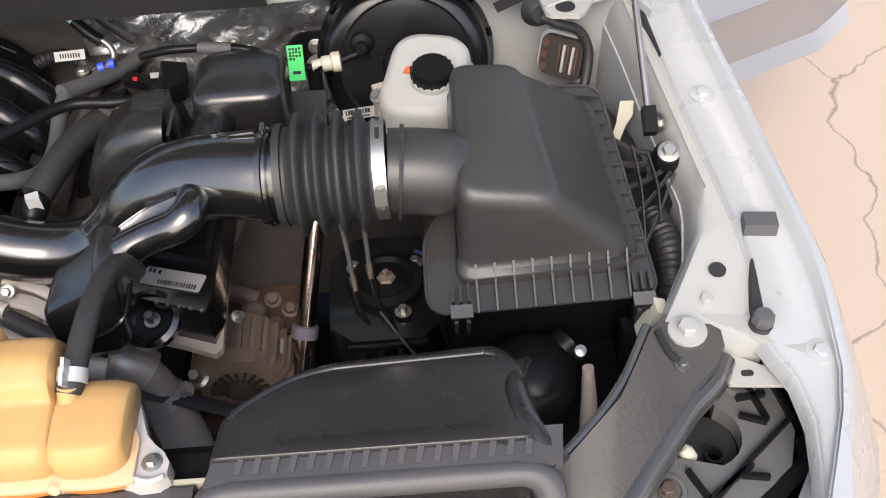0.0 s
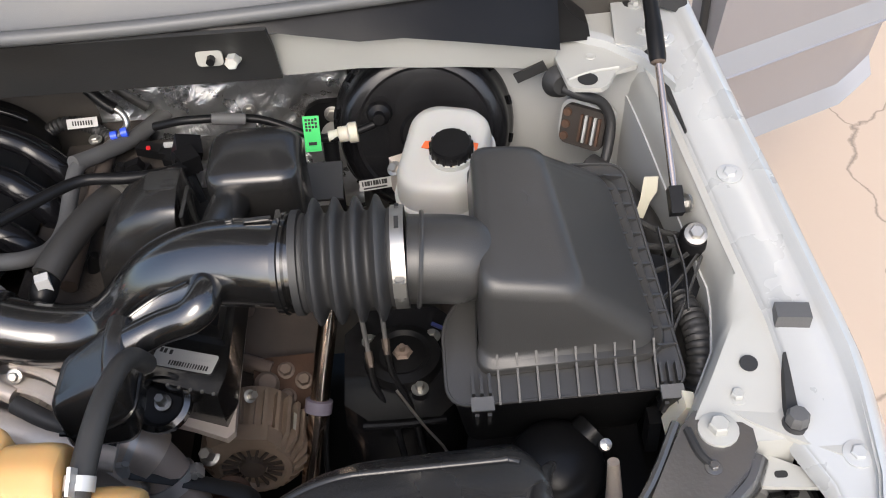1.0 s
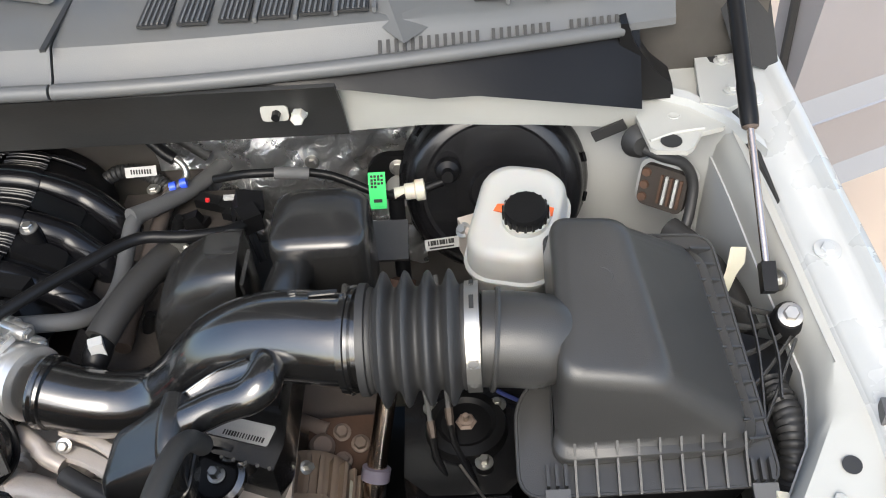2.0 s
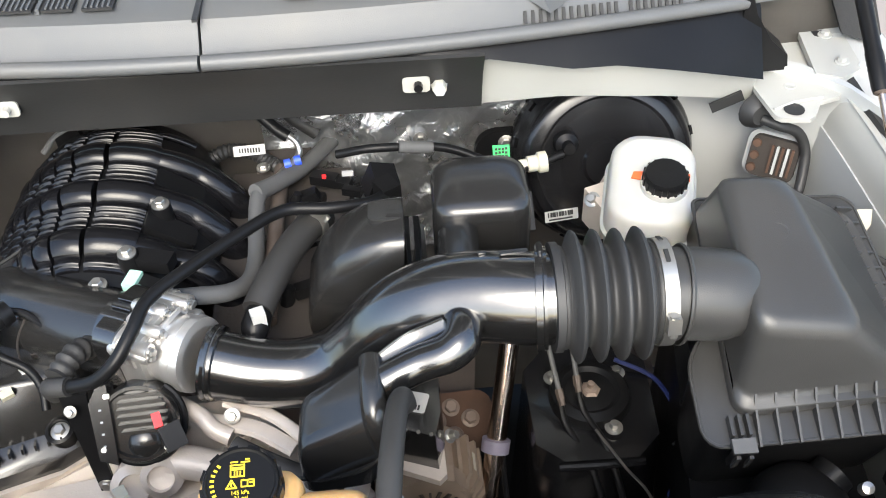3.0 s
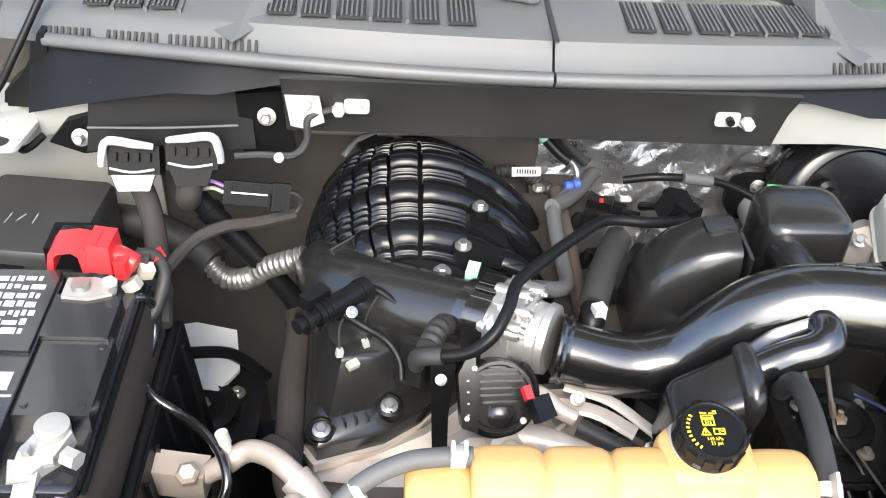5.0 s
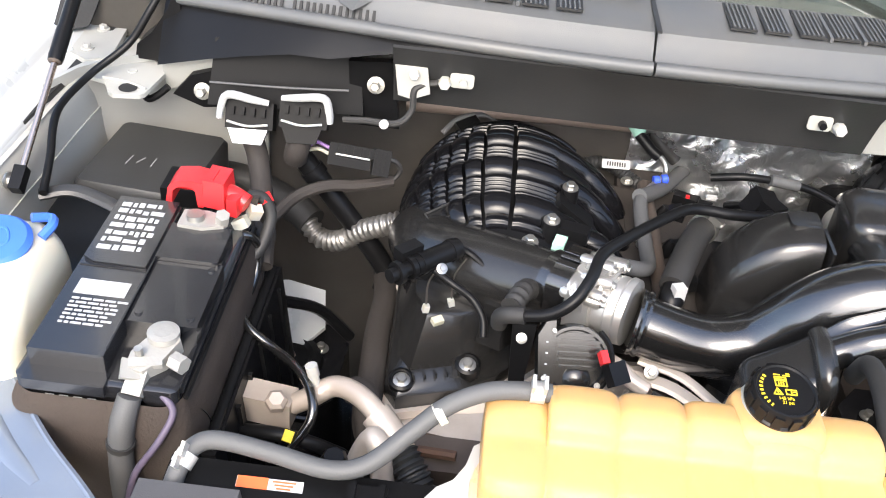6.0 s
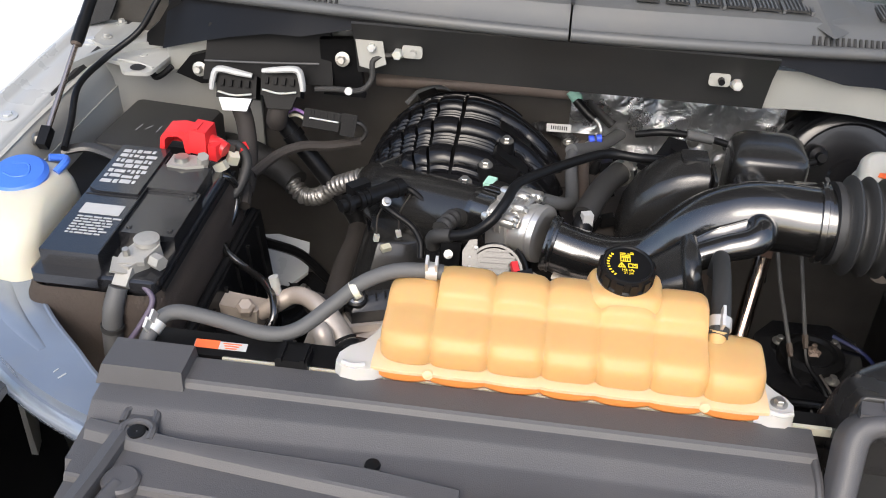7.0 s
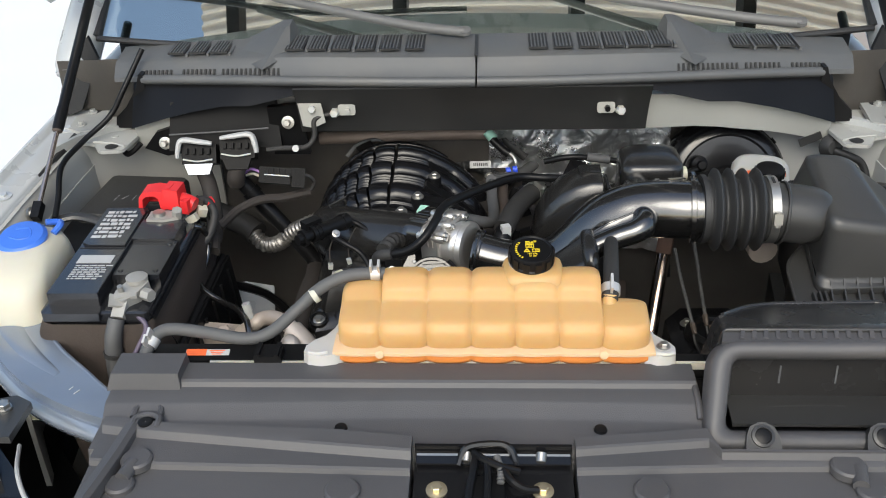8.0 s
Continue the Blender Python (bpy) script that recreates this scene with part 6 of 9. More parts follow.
    part("deck_edge", tube([pose(-0.198, 0.684, 1.026, 12, -10, 32) @ Vector(p) for p in ((-0.043, -0.028, 0.005), (-0.043, 0.028, 0.005), (0.038, 0.034, 0.005), (0.046, -0.019, 0.005), (-0.043, -0.028, 0.005))], 0.0016, 6, 1), M_HOSE_DARK, w)
    for i, y in enumerate((0.650, 0.672)):
        part("deck_rib", tube([pose(-0.198, 0.684, 1.026, 12, -10, 32) @ Vector((-0.040, -0.008 + 0.018 * i, 0.005)), pose(-0.198, 0.684, 1.026, 12, -10, 32) @ Vector((0.042, -0.004 + 0.020 * i, 0.005))], 0.0014, 6, 1), M_HOSE_DARK, w)
    # bolts
    for p in ((-0.122, 0.629, 1.045), (-0.073, 0.745, 1.052), (-0.097, 0.668, 1.052)):
        part("boss", lathe([(0, -0.03), (0.012, -0.03), (0.011, 0), (0, 0)], Matrix.Translation(p), 14), M_DARK, w)
        bolt(p, (0, -0.1, 1), 0.0075, w)
    for p in ((0.022, 0.885, 0.985), (0.030, 0.735, 0.985)):
        bolt(p, (0, -0.1, 1), 0.006, w)
    # valve on top rear with small hose
    part("rear_valve", box((0.03, 0.025, 0.02), Matrix.Translation((-0.21, 0.90, 1.035)) @ pose(0, 0, 0, 0, -20, 25), 0.004), M_DARK, w)
    part("rear_hose", tube([(-0.245, 0.89, 1.025), (-0.225, 0.905, 1.042), (-0.19, 0.915, 1.048), (-0.17, 0.92, 1.035)], 0.004, 8), M_HOSE, w)
    # sensor with mint lock at the throttle side
    s = part("sensor", box((0.030, 0.022, 0.020), Matrix.Translation((-0.070, 0.628, 1.034)) @ pose(0, 0, 0, 0, 0, -30), 0.003), M_DARK, w)
    part("lock", box((0.014, 0.022, 0.010), Matrix.Translation((-0.087, 0.634, 1.044)) @ pose(0, 0, 0, 0, 0, -15), 0.002), M_MINT, s, "mint green lock")
    part("sensor", box((0.05, 0.02, 0.016), Matrix.Translation((-0.075, 0.668, 1.040)) @ pose(0, 0, 0, 0, 0, -15), 0.003), M_DARK, w)


build_manifold()


# ---- brake booster and fluid ----
def build_booster():
    w = thing("brake_booster", (0.452, 0.85, 0.87), "glossy black round brake booster on the firewall", "brake booster")
    m = aim((0.452, 0.912, 0.962), (0.02, -0.93, 0.36))
    part("shell", lathe([(0, 0), (0.105, 0), (0.116, 0.006), (0.119, 0.012), (0.119, 0.026), (0.116, 0.032), (0.112, 0.036), (0.110, 0.056), (0.105, 0.064), (0.098, 0.068), (0.088, 0.0695), (0.084, 0.066), (0.060, 0.067), (0.032, 0.066), (0.028, 0.070), (0, 0.070)], m, 56), M_BOOSTER, w, smooth=40)
    for i in range(14):
        a = 2 * math.pi * i / 14
        part("crimp", box((0.012, 0.004, 0.003), m @ Matrix.Rotation(a, 4, "Z") @ Matrix.Translation((0, 0.1165, 0.034)) @ pose(0, 0, 0, -30), 0.001), M_BOOSTER, w)
    v = m @ Vector((-0.055, 0.035, 0.080))
    part("valve", lathe([(0.016, 0), (0.014, 0.010), (0.007, 0.014), (0.007, 0.03), (0, 0.03)], aim(v, (0.02, -0.93, 0.36)), 18), M_DARK, w)
    lab = part("label", box((0.042, 0.0008, 0.014), Matrix.Translation((0.388, 0.790, 0.958)) @ pose(0, 0, 0, -22, 0, 8), 0), M_WHITE, w, "white part label", smooth=0)
    for i in range(9):
        part("print_bar", box((0.0018 + 0.001 * (i % 3), 0.0005, 0.006), Matrix.Translation((0.3715 + 0.0036 * i, 0.7872 + 0.0005 * i, 0.9610)) @ pose(0, 0, 0, -22, 0, 8), 0), M_INK_GAP, lab, smooth=0)
    part("print_bar", box((0.030, 0.0005, 0.002), Matrix.Translation((0.387, 0.7875, 0.9545)) @ pose(0, 0, 0, -22, 0, 8), 0), M_INK_GAP, lab, smooth=0)


build_booster()


def build_fluid_reservoir():
    w = thing("brake_fluid_reservoir", (0.48, 0.71, 0.98), "milky white brake fluid reservoir with a black screw cap", "fluid reservoir")
    m = pose(0.476, 0.722, 1.030, 8, 0, -14) @ Matrix.Diagonal((1.12, 1.10, 1, 1))
    part("tank", stacked([(-0.055, 0.070, 0.10, 0.025, 0, 0.0), (-0.045, 0.082, 0.118, 0.028, 0, 0), (-0.006, 0.088, 0.128, 0.030, 0, 0), (-0.004, 0.094, 0.134, 0.032, 0, 0), (0.000, 0.094, 0.134, 0.032, 0, 0), (0.002, 0.088, 0.128, 0.03, 0, 0),
                          (0.030, 0.085, 0.124, 0.03, 0, 0), (0.038, 0.078, 0.116, 0.028, 0, 0), (0.041, 0.06, 0.10, 0.022, 0, 0)], m, 6), M_MILK, w, smooth=50)
    cp = pose(0.476, 0.722, 1.030, 8, 0, -14) @ Matrix.Translation((0.013, -0.014, 0.041)) @ Matrix.Scale(0.87, 4)
    part("collar", lathe([(0, 0), (0.030, 0), (0.030, 0.008), (0, 0.008)], cp, 28), M_MILK, w)
    cap = part("cap", lathe([(0, 0.006), (0.0265, 0.006), (0.0275, 0.010), (0.0275, 0.020), (0.025, 0.024), (0.018, 0.0245), (0, 0.0235)], cp, 36), M_DARK, w, "black screw cap with moulded grips")
    for i in range(18):
        part("grip", box((0.003, 0.003, 0.014), cp @ Matrix.Rotation(2 * math.pi * i / 18, 4, "Z") @ Matrix.Translation((0.0275, 0, 0.013)), 0.0008), M_DARK, cap)
    part("warning_tag", prism([(-0.031, 0.002), (-0.029, 0.011), (0.010, 0.016), (0.026, 0.014), (0.026, 0.004), (0.0, -0.002)], 0.0, 0.0012, m @ Matrix.Translation((0.010, -0.010, 0.0425)), 0), M_ORANGE_TAG, w, "orange warning tag", smooth=0)
    part("master_cylinder", tube([(0.462, 0.86, 0.965), (0.468, 0.76, 0.965), (0.475, 0.64, 0.965)], 0.024, 16, 4), M_ALU, w)
    part("bracket", box((0.028, 0.04, 0.05), Matrix.Translation((0.428, 0.742, 1.0)) @ pose(0, 0, 0, 0, 0, 20), 0.006), M_ALU, w)
    bolt((0.415, 0.74, 1.02), (-0.4, -0.4, 0.8), 0.007, w)
    w.location += Vector((0.001, 0.014, -0.009))
    part("level_plug", box((0.05, 0.022, 0.022), Matrix.Translation((0.50, 0.635, 1.0)) @ pose(0, 0, 0, 0, 0, -10), 0.004), M_DARK, w)


build_fluid_reservoir()


def build_vacuum_fitting():
    w = thing("vacuum_line", (0.35, 0.78, 1.02), "cream vacuum fitting with bright green tag on a black line", "vacuum line")
    part("pipe", tube([(0.12, 0.80, 1.045), (0.17, 0.792, 1.057), (0.25, 0.80, 1.045), (0.315, 0.785, 1.024), (0.35, 0.778, 1.026), (0.392, 0.79, 1.032)], 0.0055, 10), M_DARK, w)
    part("fitting", lathe([(0, 0), (0.007, 0), (0.0075, 0.012), (0.010, 0.013), (0.010, 0.024), (0.013, 0.026), (0.013, 0.036), (0.007, 0.037), (0, 0.037)], aim((0.335, 0.780, 1.026), (1, 0.1, 0.05)), 18), M_CREAM, w, "cream push fitting")
    tag = part("tag", box((0.020, 0.002, 0.044), Matrix.Translation((0.316, 0.776, 1.035)) @ pose(0, 0, 0, -28, 0, 0), 0.0006), M_GREEN, w, "bright green tag")
    random.seed(9)
    for i in range(14):
        part("print_bar", box((0.003, 0.0006, 0.003), Matrix.Translation((0.316, 0.776, 1.035)) @ pose(0, 0, 0, -28) @ Matrix.Translation((-0.006 + 0.004 * (i % 4), -0.0013, 0.017 - 0.0042 * (i // 4) + 0.001 * random.random())), 0), M_INK_GAP, tag, smooth=0)
    part("print_bar", box((0.010, 0.0006, 0.004), Matrix.Translation((0.316, 0.776, 1.035)) @ pose(0, 0, 0, -28) @ Matrix.Translation((0, -0.0013, -0.012)), 0), M_INK_GAP, tag, smooth=0)
    part("sleeve", tube([(0.195, 0.792, 1.057), (0.235, 0.796, 1.050)], 0.008, 10, 1), M_HOSE, w)
    part("post", tube([(0.335, 0.79, 1.02), (0.336, 0.76, 0.93), (0.34, 0.72, 0.85)], 0.010, 10), M_DARK, w)
    w.location += Vector((0.0, 0.036, -0.008))


build_vacuum_fitting()


# ---- coolant tank ----
def build_coolant_tank():
    w = thing("coolant_tank", (0.02, 0.25, 1.04), "amber plastic coolant expansion tank with moulded lobes", "coolant tank")

    seams = (-0.166, -0.1135, -0.0555, -0.0005, 0.0535, 0.1075, 0.1615, 0.219)

    def soft(pts, n=4):
        out = []
        k = len(pts)
        for i in range(k):
            a, b, c = Vector(pts[i - 1]), Vector(pts[i]), Vector(pts[(i + 1) % k])
            for q in range(n + 1):
                t = q / n
                p, e = b.lerp(a, 0.30), b.lerp(c, 0.30)
                out.append(p * (1 - t) ** 2 + 2 * b * t * (1 - t) + e * t * t)
        return [(p.x, p.y) for p in out]

    # front tier and the higher tier behind it; the end lobes stay lower
    tall = soft([(0.205, 1.072), (0.2035, 1.100), (0.213, 1.1115), (0.236, 1.1165), (0.2515, 1.1190), (0.2575, 1.1330), (0.276, 1.1440), (0.302, 1.1400), (0.320, 1.112), (0.318, 1.07)])
    first = soft([(0.205, 1.072), (0.2035, 1.100), (0.213, 1.1115), (0.238, 1.1165), (0.2535, 1.1180), (0.2600, 1.1215), (0.276, 1.1280), (0.298, 1.1260), (0.316, 1.108), (0.314, 1.07)])
    last = soft([(0.203, 1.072), (0.2030, 1.096), (0.211, 1.1075), (0.230, 1.1115), (0.246, 1.1125), (0.256, 1.1130), (0.268, 1.1110), (0.280, 1.1040), (0.290, 1.090), (0.288, 1.07)])
    rings = []
    for k in range(7):
        a, b = seams[k], seams[k + 1]
        prof = first if k == 0 else last if k == 6 else tall
        for i in range(15):
            u = 0.5 - 0.5 * math.cos(math.pi * i / 14)
            x = a + 0.0006 + (b - a - 0.0012) * u
            d = min(x - a, b - x)
            f = 1 - 0.085 * math.exp(-(d / 0.0042) ** 1.3) - 0.012 * (2 * u - 1) ** 2
            if (k == 0 and u < 0.5) or (k == 6 and u > 0.5):
                e = min(1, d / 0.027)
                f = 0.995 * (0.70 + 0.30 * math.sqrt(max(0, 1 - (1 - e) ** 2)))
            rings.append([(x, 0.262 + (y - 0.262) * f, 1.088 + (z - 1.088) * f) for y, z in prof])
    part("body", loft(rings), M_ORANGE, w, smooth=55)
    # raised seat of the filler neck
    part("neck_seat", stacked([(1.112, 0.080, 0.060, 0.012, 0.077, 0.291), (1.1345, 0.078, 0.058, 0.012, 0.077, 0.292), (1.1425, 0.072, 0.052, 0.012, 0.077, 0.294), (1.1450, 0.060, 0.042, 0.010, 0.077, 0.295)]), M_ORANGE, w, smooth=50)
    # weld flange round the foot, scalloped lower shell and ears
    def hem(x):
        k = next((i for i in range(7) if x < seams[i + 1]), 6)
        u = (x - seams[k]) / (seams[k + 1] - seams[k])
        return abs(math.sin(math.pi * min(1, max(0, u)))) ** 0.5

    def brim(x):
        return 0.225 + (0.060 if x > 0.155 else 0.085) * math.sqrt(min(1, max(0.0, min(x + 0.173, 0.226 - x) / 0.05)))

    xs = [-0.172 + 0.396 * i / 120 for i in range(121)]
    part("weld_flange", loft([[(x, 0.2035 - 0.0022 * hem(x), 1.0705), (x, 0.1985 - 0.0022 * hem(x), 1.0722), (x, 0.1985 - 0.0022 * hem(x), 1.0758), (x, 0.2035 - 0.0020 * hem(x), 1.0778), (x, brim(x), 1.0778), (x, brim(x), 1.0705)] for x in xs]), M_WELD, w, "pale milky weld flange", smooth=50)
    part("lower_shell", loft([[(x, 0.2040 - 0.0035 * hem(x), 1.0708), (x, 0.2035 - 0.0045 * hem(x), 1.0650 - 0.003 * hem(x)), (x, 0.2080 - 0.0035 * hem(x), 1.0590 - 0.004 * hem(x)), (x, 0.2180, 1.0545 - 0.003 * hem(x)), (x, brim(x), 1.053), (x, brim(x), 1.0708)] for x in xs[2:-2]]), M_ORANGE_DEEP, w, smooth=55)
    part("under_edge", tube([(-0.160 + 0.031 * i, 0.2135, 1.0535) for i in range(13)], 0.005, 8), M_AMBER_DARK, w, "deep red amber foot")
    for x in (-0.1135, 0.1615):
        part("weld_nub", lathe([(0, 0), (0.006, 0), (0.005, 0.003), (0, 0.004)], aim((x, 0.1995, 1.0735), (0, -1, 0.3)), 14), M_WELD, w)
    for pts, foot in (([(-0.160, 0.205), (-0.160, 0.290), (-0.170, 0.282), (-0.176, 0.258), (-0.186, 0.240), (-0.200, 0.230), (-0.209, 0.217), (-0.210, 0.204), (-0.203, 0.196), (-0.186, 0.193), (-0.168, 0.197)], -0.190),
                      ([(0.212, 0.203), (0.226, 0.196), (0.242, 0.197), (0.250, 0.204), (0.251, 0.215), (0.245, 0.226), (0.236, 0.234), (0.228, 0.244), (0.222, 0.262), (0.214, 0.284), (0.210, 0.288)], 0.236)):
        part("ear", prism(pts, 1.058, 1.0735, None, 0.006, 3, 0.95), M_EAR, w, "milky white mounting ear")
        part("ear_rib", tube([(foot - 0.012, 0.203, 1.074), (foot, 0.199, 1.0745), (foot + 0.011, 0.203, 1.074)], 0.0028, 8, 4), M_EAR, w)
        part("peg", lathe([(0, -0.012), (0.0045, -0.012), (0.006, -0.004), (0.008, 0), (0, 0)], Matrix.Translation((foot, 0.203, 1.059)), 12), M_WELD, w)
    bolt((0.236, 0.217, 1.0725), (0, 0, 1), 0.0065, w)
    # filler neck and cap
    up = (0.05, -0.18, 1)
    part("neck", lathe([(0.034, -0.014), (0.0315, 0.0), (0.029, 0.004), (0.028, 0.012), (0, 0.012)], aim((0.075, 0.301, 1.139), up), 28), M_MILK, w, "milky filler neck")
    m = aim((0.075, 0.300, 1.148), up) @ Matrix.Scale(0.80, 4)
    cap = part("cap", lathe([(0, 0), (0.036, 0), (0.037, 0.004), (0.0345, 0.006), (0.0345, 0.020), (0.033, 0.024), (0.031, 0.0245), (0.0295, 0.0225), (0, 0.0225)], m, 48), M_DARK, w, "black screw cap with yellow symbols")
    for i in range(12):
        part("grip", box((0.004, 0.010, 0.016), m @ Matrix.Rotation(2 * math.pi * i / 12, 4, "Z") @ Matrix.Translation((0.0348, 0, 0.012)), 0.001), M_DARK, cap)
    def mark(x, y, a, b, turn=0):
        return box((a, b, 0.0006), m @ turned @ Matrix.Translation((x, y, 0.0228)) @ pose(0, 0, 0, 0, 0, turn), 0)
    e = m.inverted().to_3x3() @ Vector((1, 0, 0))
    turned = Matrix.Rotation(math.atan2(e.y, e.x) + radians(3), 4, "Z")
    sym = bmesh.new()
    for x, y, a, b in ((-0.003, 0.0055, 0.013, 0.0012), (-0.003, 0.0165, 0.013, 0.0012), (-0.009, 0.011, 0.0012, 0.011), (0.003, 0.011, 0.0012, 0.011), (-0.0055, 0.008, 0.0012, 0.005), (-0.003, 0.008, 0.0012, 0.005), (-0.0005, 0.008, 0.0012, 0.005),
                       (-0.003, 0.013, 0.010, 0.003), (0.004, 0.019, 0.008, 0.0012), (-0.006, 0.0195, 0.007, 0.0012), (0.006, 0.0215, 0.004, 0.0012)):
        add(sym, mark(x, y, a, b))
    part("tank_symbol", sym, M_YELLOW, cap, "yellow tank symbol", smooth=0)
    sym = bmesh.new()
    for x, y, a, b, t in ((-0.0105, -0.0015, 0.009, 0.0013, 60), (-0.0060, -0.0015, 0.009, 0.0013, -60), (-0.0083, -0.0052, 0.010, 0.0013, 0), (-0.0083, -0.0020, 0.0013, 0.003, 0),
                          (0.006, -0.0045, 0.012, 0.0012, 0), (0.006, 0.0015, 0.012, 0.0012, 0), (0.006, -0.0015, 0.0012, 0.006, 0), (0.0005, -0.0015, 0.0012, 0.006, 0), (0.0115, -0.0015, 0.0012, 0.006, 0), (0.009, -0.001, 0.003, 0.0012, 0)):
        add(sym, mark(x, y, a, b, t))
    part("warning_symbol", sym, M_YELLOW, cap, "yellow warning symbols", smooth=0)
    for words, x, y in (("145 kPa", -0.009, -0.0115), ("21 psi", -0.006, -0.0165)):
        text = bpy.data.curves.new("text", "FONT")
        text.body, text.size, text.extrude = words, 0.0052, 0.0003
        tmp = bpy.data.objects.new("text", text)
        me = bpy.data.meshes.new_from_object(tmp)
        bpy.data.objects.remove(tmp)
        bm = bmesh.new()
        bm.from_mesh(me)
        bmesh.ops.transform(bm, matrix=m @ turned @ Matrix.Translation((x, y, 0.0228)), verts=bm.verts)
        part("lettering", bm, M_YELLOW, cap, "yellow lettering", smooth=0)
    for i in range(9):
        a = radians(140 + 11 * i)
        part("print_bar", mark(0.0255 * math.cos(a), 0.0255 * math.sin(a), 0.002, 0.0036, math.degrees(a) + 90), M_YELLOW, cap, smooth=0)
    # nipples
    part("nipple", tube([(-0.108, 0.296, 1.131), (-0.128, 0.293, 1.133)], 0.0075, 12, 1), M_ORANGE, w)
    part("nipple", tube([(0.171, 0.254, 1.100), (0.173, 0.266, 1.118)], 0.0095, 14, 1), M_ORANGE, w)


build_coolant_tank()


# ---- hoses round the tank ----
def spring_clip(at, axis, r, parent):
    """A pinch clamp with two ears."""
    m = aim(at, axis)
    c = part("spring_clamp", lathe([(r, -0.006), (r + 0.0015, -0.006), (r + 0.0015, 0.006), (r, 0.006), (r, -0.006)], m, 20), M_CLAMP, parent)
    d = (Vector((0, -0.4, 1)) - Vector(axis).normalized() * Vector((0, -0.4, 1)).dot(Vector(axis).normalized())).normalized()
    for o in (-0.005, 0.005):
        part("ear", box((0.003, 0.012, 0.014), aim(Vector(at) + d * (r + 0.006) + Vector(axis).normalized() * o, d), 0.001), M_CLAMP, c)
    return c


def build_hose(name, pts, r, material, label, clips=(), steps=8, wave=None, segs=14):
    w = thing(name, pts[0], label, "hose")
    part("tube", tube(pts, r, segs, steps, wave=wave), material, w, smooth=70)
    for at, axis in clips:
        spring_clip(at, axis, r if isinstance(r, float) else r[0], w)
    return w


build_hose("coolant_hose", [(-0.112, 0.294, 1.133), (-0.135, 0.293, 1.133), (-0.165, 0.290, 1.130), (-0.197, 0.281, 1.117), (-0.225, 0.266, 1.096), (-0.258, 0.243, 1.076), (-0.29, 0.236, 1.071), (-0.34, 0.243, 1.075), (-0.385, 0.247, 1.078), (-0.404, 0.240, 1.075), (-0.413, 0.222, 1.065), (-0.418, 0.20, 1.045)], 0.0082, M_HOSE,
           "grey rubber coolant hose running to the radiator", [((-0.124, 0.2932, 1.1335), (-1, 0, 0)), ((-0.4095, 0.230, 1.0695), (-0.35, -0.75, -0.45))])
band((-0.203, 0.2775, 1.110), (-0.85, -0.35, -0.45), 0.0088, 0.007, 0.0015, bpy.data.objects["coolant_hose"], M_CREAM, "collar")
build_hose("coolant_hose", [(0.172, 0.262, 1.112), (0.1755, 0.279, 1.121), (0.181, 0.334, 1.131), (0.186, 0.380, 1.126), (0.190, 0.406, 1.110), (0.192, 0.423, 1.08)], [0.0108, 0.0106, 0.0098, 0.0094, 0.0094, 0.0094], M_HOSE_DARK,
           "dark rubber hose rising from the coolant tank", [((0.1748, 0.275, 1.1190), (0.08, 0.88, 0.46))])


